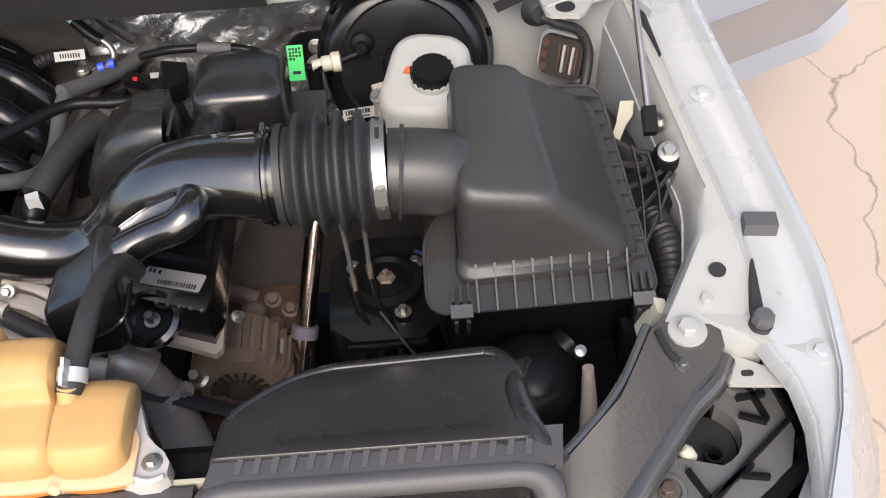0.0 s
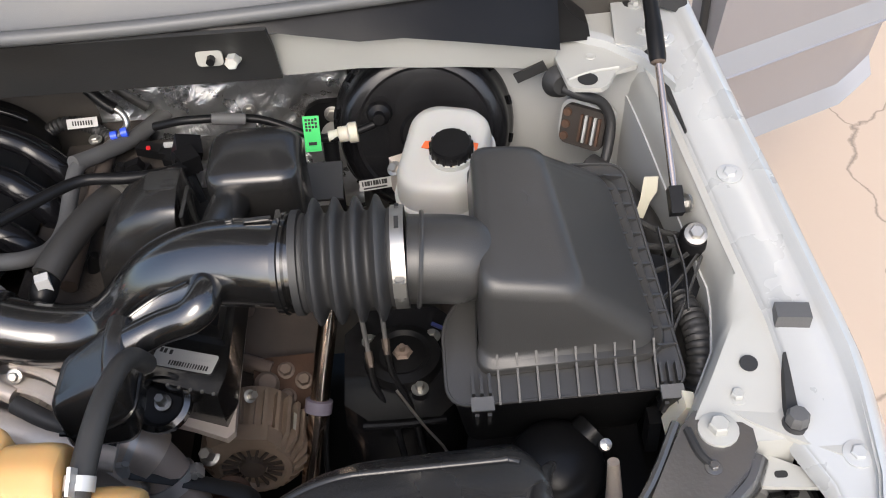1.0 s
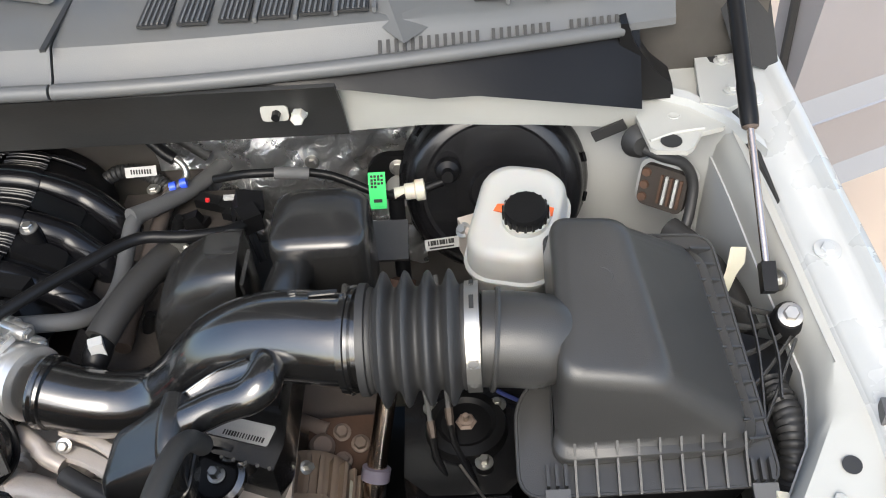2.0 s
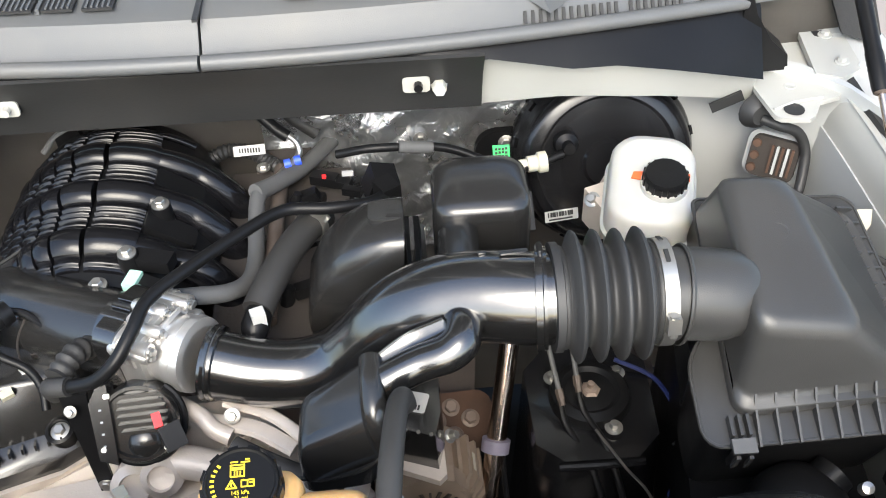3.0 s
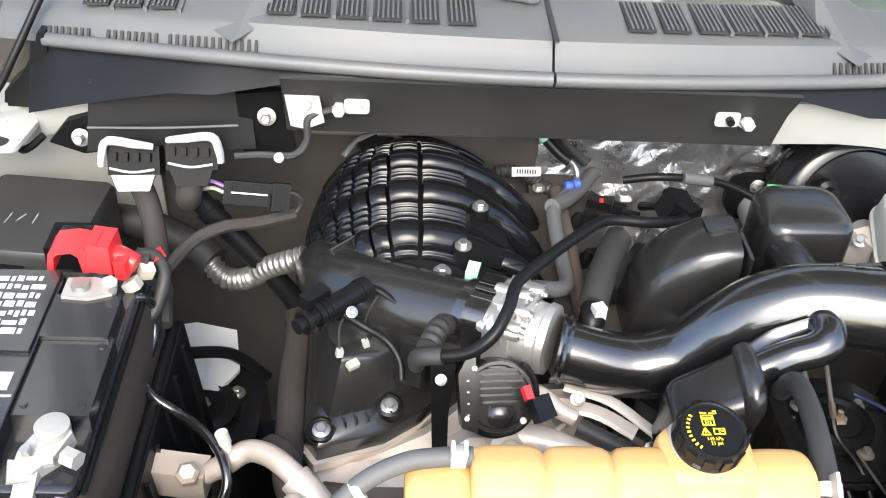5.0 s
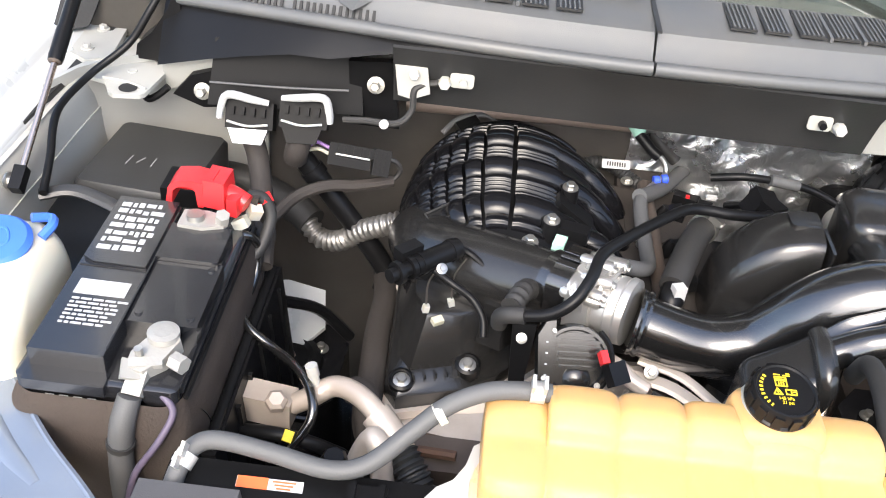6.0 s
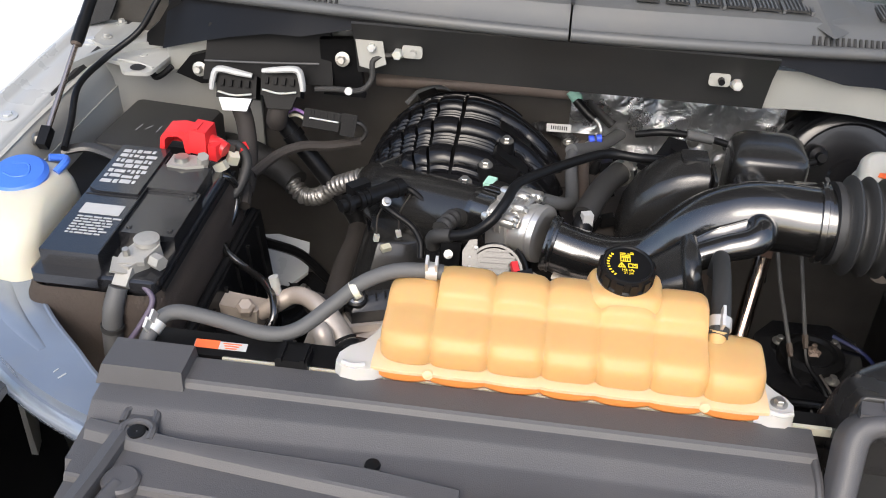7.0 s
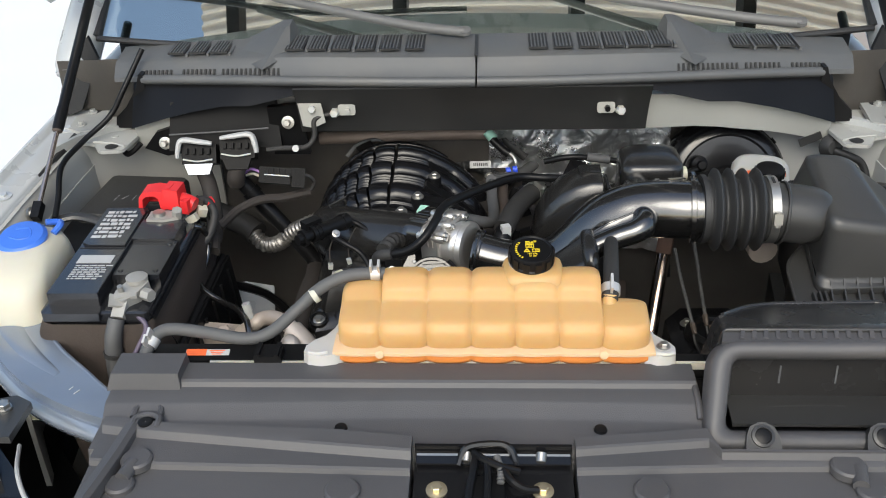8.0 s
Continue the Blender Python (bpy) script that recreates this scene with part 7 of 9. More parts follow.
# ---- battery ----
def build_battery():
    w = thing("battery", (-0.51, 0.45, 0.88), "black car battery with printed lid and white terminal", "battery")
    m = Matrix.Translation((-0.516, 0.452, 0))
    part("case", stacked([(0.90, 0.132, 0.272, 0.008, 0, 0), (1.045, 0.138, 0.276, 0.008, 0, 0), (1.046, 0.150, 0.286, 0.008, 0, 0), (1.060, 0.150, 0.286, 0.008, 0, 0), (1.062, 0.144, 0.28, 0.006, 0, 0)], m), M_BATTERY, w)
    part("front_lip", box((0.075, 0.02, 0.012), Matrix.Translation((-0.543, 0.312, 1.058)), 0.002), M_BATTERY, w)
    part("lid_block", box((0.070, 0.240, 0.026), Matrix.Translation((-0.5445, 0.441, 1.072)), 0.003), M_BATTERY, w)
    part("lid_block", box((0.068, 0.098, 0.022), Matrix.Translation((-0.475, 0.425, 1.070)), 0.003), M_BATTERY, w)
    part("lid_block", box((0.064, 0.060, 0.026), Matrix.Translation((-0.478, 0.500, 1.073)), 0.003), M_BATTERY, w)
    part("raised_panel", prism([(-0.577, 0.455), (-0.565, 0.447), (-0.512, 0.447), (-0.512, 0.563), (-0.577, 0.563)], 1.085, 1.089, None, 0.001), M_BATTERY, w)
    # print on the lid
    random.seed(3)
    for r in range(7):
        y = 0.549 - r * 0.0128
        x = -0.570
        while x < -0.525:
            L = random.choice((0.006, 0.010, 0.014, 0.004))
            part("print_bar", box((L, random.uniform(0.0055, 0.0085), 0.0005), Matrix.Translation((x + L / 2, y + random.uniform(-0.001, 0.001), 1.0892)), 0), M_PRINT, w, smooth=0)
            x += L + 0.0022
    part("white_label", box((0.050, 0.022, 0.0006), Matrix.Translation((-0.543, 0.412, 1.0854)), 0), M_WHITE, w, "white printed label", smooth=0)
    for r in range(7):
        y = 0.394 - r * 0.0058
        x = -0.566
        end = -0.520 - 0.006 * (r > 3)
        while x < end:
            L = random.choice((0.004, 0.007, 0.010))
            part("print_bar", box((L, 0.0026, 0.0005), Matrix.Translation((x + L / 2, y, 1.0854)), 0), M_PRINT, w, smooth=0)
            x += L + 0.0018
    for i in range(4):
        part("vent_slot", box((0.008, 0.002, 0.002), Matrix.Translation((-0.560 + 0.013 * i, 0.3085, 1.040)), 0), M_PRINT, w, smooth=0)
    for x0, y0, L, W in ((-0.5445, 0.4445, 0.066, 0.0012), (-0.475, 0.475, 0.064, 0.0012), (-0.5095, 0.44, 0.0012, 0.22), (-0.478, 0.4705, 0.060, 0.0012)):
        part("lid_groove", box((L, W, 0.0006), Matrix.Translation((x0, y0, 1.0855 if x0 < -0.5 else 1.0815)), 0), M_INK_GAP, w, smooth=0)
    for x0, y0 in ((-0.450, 0.388), (-0.500, 0.388), (-0.450, 0.462)):
        part("lid_stud", lathe([(0, 0), (0.004, 0), (0.0034, 0.002), (0, 0.002)], Matrix.Translation((x0, y0, 1.081)), 12), M_BATTERY, w)
    part("side_rib", box((0.003, 0.26, 0.006), Matrix.Translation((-0.4405, 0.452, 1.052)), 0.001), M_BATTERY, w)
    # terminals
    t = part("negative_clamp", prism([(-0.018, -0.012), (-0.006, 0.020), (0.010, 0.024), (0.020, 0.012), (0.014, -0.012), (0.002, -0.03), (-0.016, -0.03)], 0, 0.018, pose(-0.470, 0.350, 1.064, 12, 0, -10), 0.004), M_LEAD, w, "pale lead clamp")
    part("post", lathe([(0, 0), (0.010, 0), (0.009, 0.010), (0, 0.010)], Matrix.Translation((-0.466, 0.358, 1.08)), 18), M_LEAD, t)
    part("nut", lathe([(0, 0), (0.009, 0), (0.009, 0.014), (0, 0.014)], aim((-0.452, 0.338, 1.074), (1, -0.5, 0)), 6), M_LEAD, t)
    part("lug", box((0.018, 0.024, 0.010), pose(-0.480, 0.316, 1.062, 38, 0, -8), 0.003), M_LEAD, t)
    part("strap", box((0.030, 0.010, 0.006), pose(-0.474, 0.328, 1.076, 15, 0, 14), 0.002), M_LEAD, t)
    part("stud", lathe([(0, 0), (0.004, 0), (0.004, 0.012), (0, 0.012)], aim((-0.481, 0.334, 1.078), (0, -0.2, 1)), 8), M_STEEL, t)
    part("ring", lathe([(0.009, 0), (0.015, 0), (0.015, 0.006), (0.009, 0.007), (0.009, 0)], Matrix.Translation((-0.466, 0.358, 1.083)), 20), M_LEAD, t)
    part("fold", prism([(-0.012, -0.01), (0.012, -0.012), (0.016, 0.004), (-0.008, 0.010)], 0, 0.004, pose(-0.486, 0.322, 1.072, 25, 20, 30), 0.001), M_LEAD, t)
    p = part("positive_clamp", prism([(-0.016, -0.014), (-0.016, 0.014), (0.01, 0.016), (0.03, 0.010), (0.032, -0.008), (0.01, -0.016)], 0, 0.014, pose(-0.487, 0.537, 1.076, 0, 0, 0), 0.003), M_LEAD, w, "pale lead clamp")
    part("post", lathe([(0, 0), (0.010, 0), (0.009, 0.006), (0, 0.006)], Matrix.Translation((-0.487, 0.537, 1.09)), 18), M_STEEL, p)
    part("nut", lathe([(0, 0), (0.008, 0), (0.008, 0.014), (0, 0.014)], aim((-0.459, 0.537, 1.088), (0.2, -0.3, 1)), 6), M_LEAD, p)
    return w


build_battery()


def build_terminal_cover():
    w = thing("terminal_cover", (-0.50, 0.57, 1.08), "red plastic battery terminal cover", "terminal cover")
    upright = Matrix(((1, 0, 0, 0), (0, 0, -1, 0.600), (0, 1, 0, 0), (0, 0, 0, 1)))
    # open hood like a bridge over the clamp, its crown, and the spout for the lead
    arch = [(-0.530, 1.082), (-0.526, 1.104), (-0.520, 1.112), (-0.500, 1.115), (-0.488, 1.113), (-0.488, 1.082), (-0.494, 1.082), (-0.496, 1.102), (-0.502, 1.107), (-0.516, 1.105), (-0.521, 1.100), (-0.523, 1.082)]
    part("hood", prism(arch, 0, 0.032, upright, 0.0018), M_RED, w)
    part("back_wall", prism([(-0.528, 1.082), (-0.524, 1.106), (-0.490, 1.110), (-0.490, 1.082)], 0, 0.004, upright @ Matrix.Translation((0, 0, -0.003)), 0.001), M_RED, w)
    part("crown", box((0.030, 0.040, 0.032), pose(-0.476, 0.586, 1.100, 0, 4, -4), 0.006, 3, (0.78, 0.84)), M_RED, w)
    part("crown_slot", box((0.004, 0.022, 0.002), pose(-0.478, 0.584, 1.1165, 0, 4, -4), 0.0006), M_RED, w)
    part("spout", tube([(-0.470, 0.588, 1.092), (-0.455, 0.584, 1.090), (-0.442, 0.580, 1.086)], [0.0125, 0.0115, 0.0105], 14, 3), M_RED, w, smooth=60)
    part("ear", box((0.012, 0.016, 0.022), pose(-0.454, 0.572, 1.088, 0, 0, -12), 0.004), M_RED, w)


build_terminal_cover()


def build_battery_wrap():
    w = thing("battery_blanket", (-0.50, 0.45, 0.78), "brown felt heat blanket wrapped round the battery", "heat blanket")
    rings = []
    for z, g in ((0.78, 0.0), (0.90, 0.010), (0.98, 0.014), (1.03, 0.010), (1.046, 0.004)):
        rr = rounded(0.148 + 2 * g, 0.288 + 2 * g, 0.022, 6, -0.516, 0.452)
        rings.append([(x + 0.003 * noise.noise((20 * x, 20 * y, 14 * z)), y + 0.004 * noise.noise((15 * x, 18 * y, 12 * z + 4)), z) for x, y in rr])
    bm = loft(rings, cap=False)
    bmesh.ops.solidify(bm, geom=bm.faces[:], thickness=-0.004)
    part("felt", bm, M_BROWN, w, smooth=60)
    part("strap", tube([(-0.444, 0.33, 1.03), (-0.437, 0.36, 0.98), (-0.434, 0.40, 0.86)], 0.010, 8, flat=0.4), M_DARK, w)
    part("edge", tube([(-0.437, 0.32, 1.046), (-0.437, 0.46, 1.047), (-0.437, 0.59, 1.046)], 0.003, 6), M_DARK, w)


build_battery_wrap()


def build_fuse_box():
    w = thing("fuse_box", (-0.61, 0.76, 0.9), "black plastic fuse box behind the battery", "fuse box")
    m = pose(-0.612, 0.762, 0.0, 0, 0, -5)
    part("lid", stacked([(0.93, 0.15, 0.16, 0.012, 0, 0), (1.005, 0.15, 0.16, 0.012, 0, 0), (1.012, 0.142, 0.15, 0.01, 0, 0)], m), M_MATTE, w)
    part("side_box", box((0.06, 0.05, 0.03), Matrix.Translation((-0.545, 0.70, 1.012)), 0.004), M_DARK, w)
    part("window", box((0.035, 0.020, 0.004), Matrix.Translation((-0.545, 0.705, 1.029)), 0.001), M_GLOSS, w)
    for i, (x, y, L, a) in enumerate(((-0.64, 0.75, 0.03, 80), (-0.625, 0.752, 0.022, 60), (-0.608, 0.75, 0.028, 85))):
        part("chalk_mark", box((L * 0.7, 0.0008, 0.0004), Matrix.Translation((x, y, 1.0123)) @ pose(0, 0, 0, 0, 0, a), 0), M_PRINT, w, smooth=0)
    part("tray", box((0.10, 0.24, 0.02), Matrix.Translation((-0.655, 0.58, 0.985)), 0.004), M_DARK, w)
    part("tray_bar", tube([(-0.70, 0.62, 1.035), (-0.66, 0.632, 1.038), (-0.60, 0.615, 1.03), (-0.575, 0.60, 1.02)], 0.010, 8, flat=0.6), M_MATTE, w)


build_fuse_box()


def build_washer():
    w = thing("washer_bottle", (-0.64, 0.42, 0.85), "cream plastic washer bottle with a blue cap", "washer bottle")
    m = Matrix.Translation((-0.648, 0.412, 0)) @ Matrix.Diagonal((1.04, 1.0, 1, 1))
    part("bottle", stacked([(0.85, 0.085, 0.15, 0.03, 0, 0), (1.00, 0.092, 0.165, 0.03, 0, 0), (1.06, 0.092, 0.165, 0.032, 0, 0), (1.082, 0.088, 0.15, 0.035, 0, 0.006), (1.098, 0.074, 0.11, 0.03, 0, 0.02), (1.104, 0.05, 0.07, 0.02, 0, 0.03)], m, 6), M_CREAM, w, smooth=60)
    cap = part("cap", lathe([(0, 0), (0.032, 0), (0.035, 0.003), (0.0355, 0.008), (0.031, 0.013), (0.018, 0.015), (0, 0.0155)], aim((-0.656, 0.438, 1.100), (0, -0.2, 1)), 32), M_BLUE, w, "blue snap cap")
    part("hinge", tube([(-0.618, 0.455, 1.104), (-0.612, 0.47, 1.11), (-0.62, 0.485, 1.107), (-0.635, 0.475, 1.112)], 0.005, 8), M_BLUE, cap)
    part("symbol", tube([(-0.671, 0.428, 1.1130), (-0.654, 0.422, 1.1125), (-0.64, 0.43, 1.1135), (-0.648, 0.447, 1.1172), (-0.666, 0.445, 1.1170)], 0.0015, 6), M_BLUE, cap)
    part("level_ridge", tube([(-0.6025, 0.34, 1.03), (-0.602, 0.40, 1.035), (-0.602, 0.46, 1.03)], 0.003, 6), M_CREAM, w)


build_washer()


# ---- engine ----
def build_engine():
    w = thing("engine_block", (0, 0.65, 0.6), "oily cast metal engine with aluminium front cover", "engine")
    part("block", box((0.22, 0.40, 0.30), Matrix.Translation((-0.03, 0.755, 0.72)), 0.02), M_BLOCK, w)
    part("front_cover", prism([(-0.24, 0.60), (-0.27, 0.86), (-0.10, 0.90), (0.0, 0.93), (0.07, 0.90), (0.11, 0.82), (0.11, 0.60)], 0, 0.05, Matrix(((1, 0, 0, 0), (0, 0, -1, 0.50), (0, 1, 0, 0), (0, 0, 0, 1))), 0.010), M_ALU, w)
    part("valley_cover", box((0.15, 0.30, 0.05), Matrix.Translation((0.055, 0.745, 0.945)), 0.006), M_TAPE, w)
    part("fuel_rail", tube([(0.045, 0.62, 0.985), (0.045, 0.75, 0.99), (0.045, 0.88, 0.985)], 0.010, 10), M_BLOCK, w)
    for y in (0.66, 0.74, 0.82):
        part("injector", lathe([(0, 0), (0.008, 0), (0.008, 0.02), (0.005, 0.03), (0, 0.03)], aim((0.06, y, 0.965), (0.3, 0, 1)), 12), M_DARK, w)
        part("plug", box((0.022, 0.014, 0.014), Matrix.Translation((0.082, y + 0.004, 0.985)) @ pose(0, 0, 0, 0, -20, 0), 0.003), M_DARK, w)
    # coil plates in brown beside the manifold legs
    part("coil_plate", box((0.07, 0.05, 0.02), Matrix.Translation((0.045, 0.905, 0.965)) @ pose(0, 0, 0, 20), 0.004), M_TAPE, w)
    part("coil_plate", box((0.05, 0.07, 0.02), Matrix.Translation((0.040, 0.80, 0.962)), 0.004), M_TAPE, w)
    bolt((0.020, 0.885, 0.985), (0, -0.2, 1), 0.006, w)
    bolt((0.030, 0.745, 0.985), (0, -0.2, 1), 0.006, w)
    # water outlet, crossover and small fittings on the front
    part("crossover_pipe", tube([(-0.055, 0.475, 0.945), (-0.02, 0.468, 0.950), (0.035, 0.448, 0.948), (0.075, 0.432, 0.945), (0.12, 0.43, 0.93)], [0.018, 0.017, 0.016, 0.019, 0.019], 16), M_ALU, w)
    part("elbow", tube([(-0.035, 0.515, 0.985), (-0.012, 0.498, 0.985), (0.0, 0.486, 0.98), (0.018, 0.478, 0.975)], 0.009, 12), M_ALU, w)
    part("rib", tube([(0.01, 0.515, 0.985), (0.055, 0.495, 0.985), (0.09, 0.47, 0.975), (0.115, 0.445, 0.97)], 0.007, 8, flat=0.6), M_ALU, w)
    part("rib", tube([(-0.01, 0.50, 0.975), (0.04, 0.485, 0.978), (0.08, 0.463, 0.97)], 0.010, 8, flat=0.5), M_ALU, w)
    for p, r in (((-0.052, 0.455, 0.95), 0.022), ((-0.085, 0.462, 0.925), 0.026), ((-0.02, 0.435, 0.92), 0.015), ((0.005, 0.43, 0.915), 0.012)):
        part("boss", lathe([(0, -0.05), (r, -0.05), (r * 0.95, 0.0), (r * 0.6, 0.008), (r * 0.55, 0.002), (0, 0)], aim(p, (0.1, -0.7, 0.6)), 18), M_ALU, w)
    for p in ((0.02, 0.492, 0.99), (0.10, 0.46, 0.95), (0.03, 0.44, 0.90)):
        bolt(p, (0, -0.7, 0.7), 0.006, w, M_STEEL)
    # cast web and studs on the slope under the throttle body
    slope = Matrix(((1, 0, 0, -0.135), (0, 0.55, -0.83, 0.505), (0, 0.83, 0.55, 0.872), (0, 0, 0, 1)))
    part("cast_plate", prism([(-0.10, -0.10), (0.02, -0.10), (0.16, -0.06), (0.19, 0.03), (0.16, 0.085), (0.06, 0.08), (0.0, 0.03), (-0.11, -0.02)], -0.03, 0.0, slope, 0.006), M_ALU, w)
    for u, v, r in ((-0.05, -0.045, 0.016), (0.03, -0.035, 0.020), (0.085, -0.02, 0.014), (0.125, 0.01, 0.018), (0.075, 0.045, 0.012), (0.015, -0.08, 0.014)):
        part("boss", lathe([(0, 0), (r, 0), (r * 0.92, 0.010), (r * 0.55, 0.012), (r * 0.5, 0.006), (0, 0.006)], slope @ Matrix.Translation((u, v, 0)), 18), M_ALU, w)
    for u, v in ((-0.075, -0.06), (-0.015, -0.02), (0.055, 0.0), (0.105, -0.045), (0.15, 0.05)):
        bolt(slope @ Vector((u, v, 0.0)), (0, -0.8, 0.6), 0.006, w, M_STEEL)
    for a, b in (((-0.09, -0.085), (0.0, -0.06)), ((0.0, -0.06), (0.10, -0.05)), ((0.03, -0.035), (0.09, 0.06)), ((0.125, 0.01), (0.17, 0.06))):
        p, q = slope @ Vector((*a, 0.001)), slope @ Vector((*b, 0.001))
        part("cast_web", tube([p, q], 0.005, 8, 1), M_ALU, w)
    part("front_hose", tube([(0.020, 0.470, 0.972), (0.055, 0.452, 0.966), (0.090, 0.440, 0.956), (0.125, 0.436, 0.945)], 0.010, 12), M_HOSE_DARK, w)
    part("rust_pipe", tube([(-0.245, 0.455, 0.885), (-0.21, 0.445, 0.892), (-0.16, 0.44, 0.89), (-0.12, 0.445, 0.88)], 0.007, 10), M_RUST, w)
    part("tensioner", lathe([(0, 0), (0.035, 0), (0.035, 0.012), (0.03, 0.014), (0, 0.014)], aim((-0.08, 0.445, 0.80), (0, -1, 0.2)), 24), M_BLOCK, w)
    part("white_clip", box((0.012, 0.03, 0.008), Matrix.Translation((-0.088, 0.437, 0.95)) @ pose(0, 0, 0, -30, 0, 30), 0.002), M_CREAM, w)
    # exhaust side, rusty iron
    part("heat_shield", box((0.13, 0.24, 0.02), Matrix.Translation((0.215, 0.80, 0.70)) @ pose(0, 0, 0, 25, 15, 0), 0.006), M_BLOCK, w)
    part("exhaust_flange", prism(rounded(0.10, 0.08, 0.02), 0, 0.014, Matrix.Translation((0.245, 0.685, 0.692)) @ pose(0, 0, 0, 20, 8, 10), 0.004), M_RUST, w)
    for x, y in ((0.239, 0.698), (0.264, 0.683), (0.242, 0.662)):
        bolt((x, y, 0.706 + 0.35 * (y - 0.685)), (0.1, -0.35, 0.9), 0.0105, w, M_PIPE_DIRTY, washer=1.4)
    part("pale_cover", prism(rounded(0.035, 0.07, 0.008), 0, 0.02, Matrix.Translation((0.190, 0.790, 0.775)) @ pose(0, 0, 0, 20, 10, -15), 0.004), M_PIPE_DIRTY, w)
    part("sensor", tube([(0.180, 0.715, 0.715), (0.200, 0.706, 0.715), (0.220, 0.700, 0.712)], 0.012, 12), M_PIPE_DIRTY, w)
    part("stub", lathe([(0, 0), (0.018, 0), (0.017, 0.014), (0.012, 0.018), (0, 0.018)], aim((0.212, 0.678, 0.704), (0.3, -0.3, 0.9)), 20), M_PIPE_DIRTY, w)


build_engine()


def build_left_cam_cover():
    w = thing("cam_cover", (-0.2, 0.55, 0.85), "glossy black cam cover with stepped moulding and bolts", "cam cover")
    def lay(pts, z):
        return [(x, y, z) for x, y in pts]

    foot = [(-0.278, 0.528), (-0.262, 0.505), (-0.188, 0.531), (-0.147, 0.562), (-0.115, 0.602), (-0.118, 0.86), (-0.288, 0.86)]
    step = [(-0.272, 0.534), (-0.258, 0.514), (-0.190, 0.540), (-0.153, 0.570), (-0.124, 0.606), (-0.126, 0.85), (-0.282, 0.85)]
    rise = [(-0.266, 0.560), (-0.250, 0.536), (-0.196, 0.554), (-0.160, 0.580), (-0.136, 0.612), (-0.138, 0.84), (-0.274, 0.84)]
    crown = [(-0.256, 0.602), (-0.238, 0.568), (-0.200, 0.574), (-0.166, 0.592), (-0.150, 0.622), (-0.152, 0.83), (-0.262, 0.83)]
    part("rail", bevelled(loft([lay([(x * 1.012, y - 0.006) for x, y in foot], 0.858), lay([(x * 1.012, y - 0.006) for x, y in foot], 0.870)]), 0.003), M_ALU, w, "bare aluminium flange")
    part("cover", bevelled(loft([lay(foot, 0.871), lay(foot, 0.890), lay(step, 0.899), lay(rise, 0.906), lay(crown, 0.962), lay([(x * 0.98 - 0.004, y + 0.006) for x, y in crown], 0.966)]), 0.004, 2, 30), M_SATIN, w, smooth=40)
    part("hump", prism([(-0.178, 0.572), (-0.150, 0.560), (-0.124, 0.592), (-0.128, 0.65), (-0.178, 0.64)], 0.93, 0.985, None, 0.008, 3, 0.80), M_SATIN, w, smooth=50)
    for i in range(6):
        part("rib", box((0.0022, 0.016, 0.006), Matrix.Translation((-0.246 + i * 0.0125, 0.528 + 0.0042 * i, 0.905)) @ pose(0, 0, 0, -25, 0, 18), 0.001), M_SATIN, w)
    for p in ((-0.184, 0.552, 0.910), (-0.258, 0.524, 0.900)):
        part("boss", lathe([(0.010, -0.03), (0.015, -0.03), (0.015, 0.004), (0.0115, 0.006), (0.010, -0.002), (0.010, -0.03)], aim(p, (0, -0.3, 1)), 18), M_DARK, w)
        bolt(p, (0, -0.3, 1), 0.0075, w)
    # harness plugs on top
    for p, q in (((-0.240, 0.572, 0.972), 10), ((-0.212, 0.588, 0.972), -10)):
        part("plug", box((0.007, 0.007, 0.009), Matrix.Translation(p) @ pose(0, 0, 0, 0, q, 20), 0.002), M_MILK, w, "white wire plug")
        part("wire", tube([Vector(p) + Vector((0, 0, 0.006)), Vector(p) + Vector((0.0, 0.012, 0.028)), Vector(p) + Vector((0.012, 0.022, 0.05))], 0.0012, 6), M_TAPE, w)
    part("clip", box((0.013, 0.009, 0.007), Matrix.Translation((-0.225, 0.562, 0.964)) @ pose(0, 0, 0, 15, 0, 35), 0.003), M_TAG, w, "cream clip")
    # strap to the vent pipe
    part("strap", prism([(-0.136, -0.02), (-0.120, -0.02), (-0.122, 0.05), (-0.118, 0.115), (-0.144, 0.115), (-0.140, 0.05)], 0, 0.004, Matrix(((1, 0, 0, 0), (0, 0.12, -1, 0.498), (0, 1, 0.12, 0.905), (0, 0, 0, 1))), 0.001), M_DARK, w, "black steel strap")
    bolt((-0.128, 0.494, 0.895), (0, -1, 0.3), 0.0065, w)
    bolt((-0.133, 0.497, 1.010), (0, -0.8, 0.6), 0.0045, w, M_STEEL)
    w.location += Vector((0.007, -0.012, 0.012))


build_left_cam_cover()


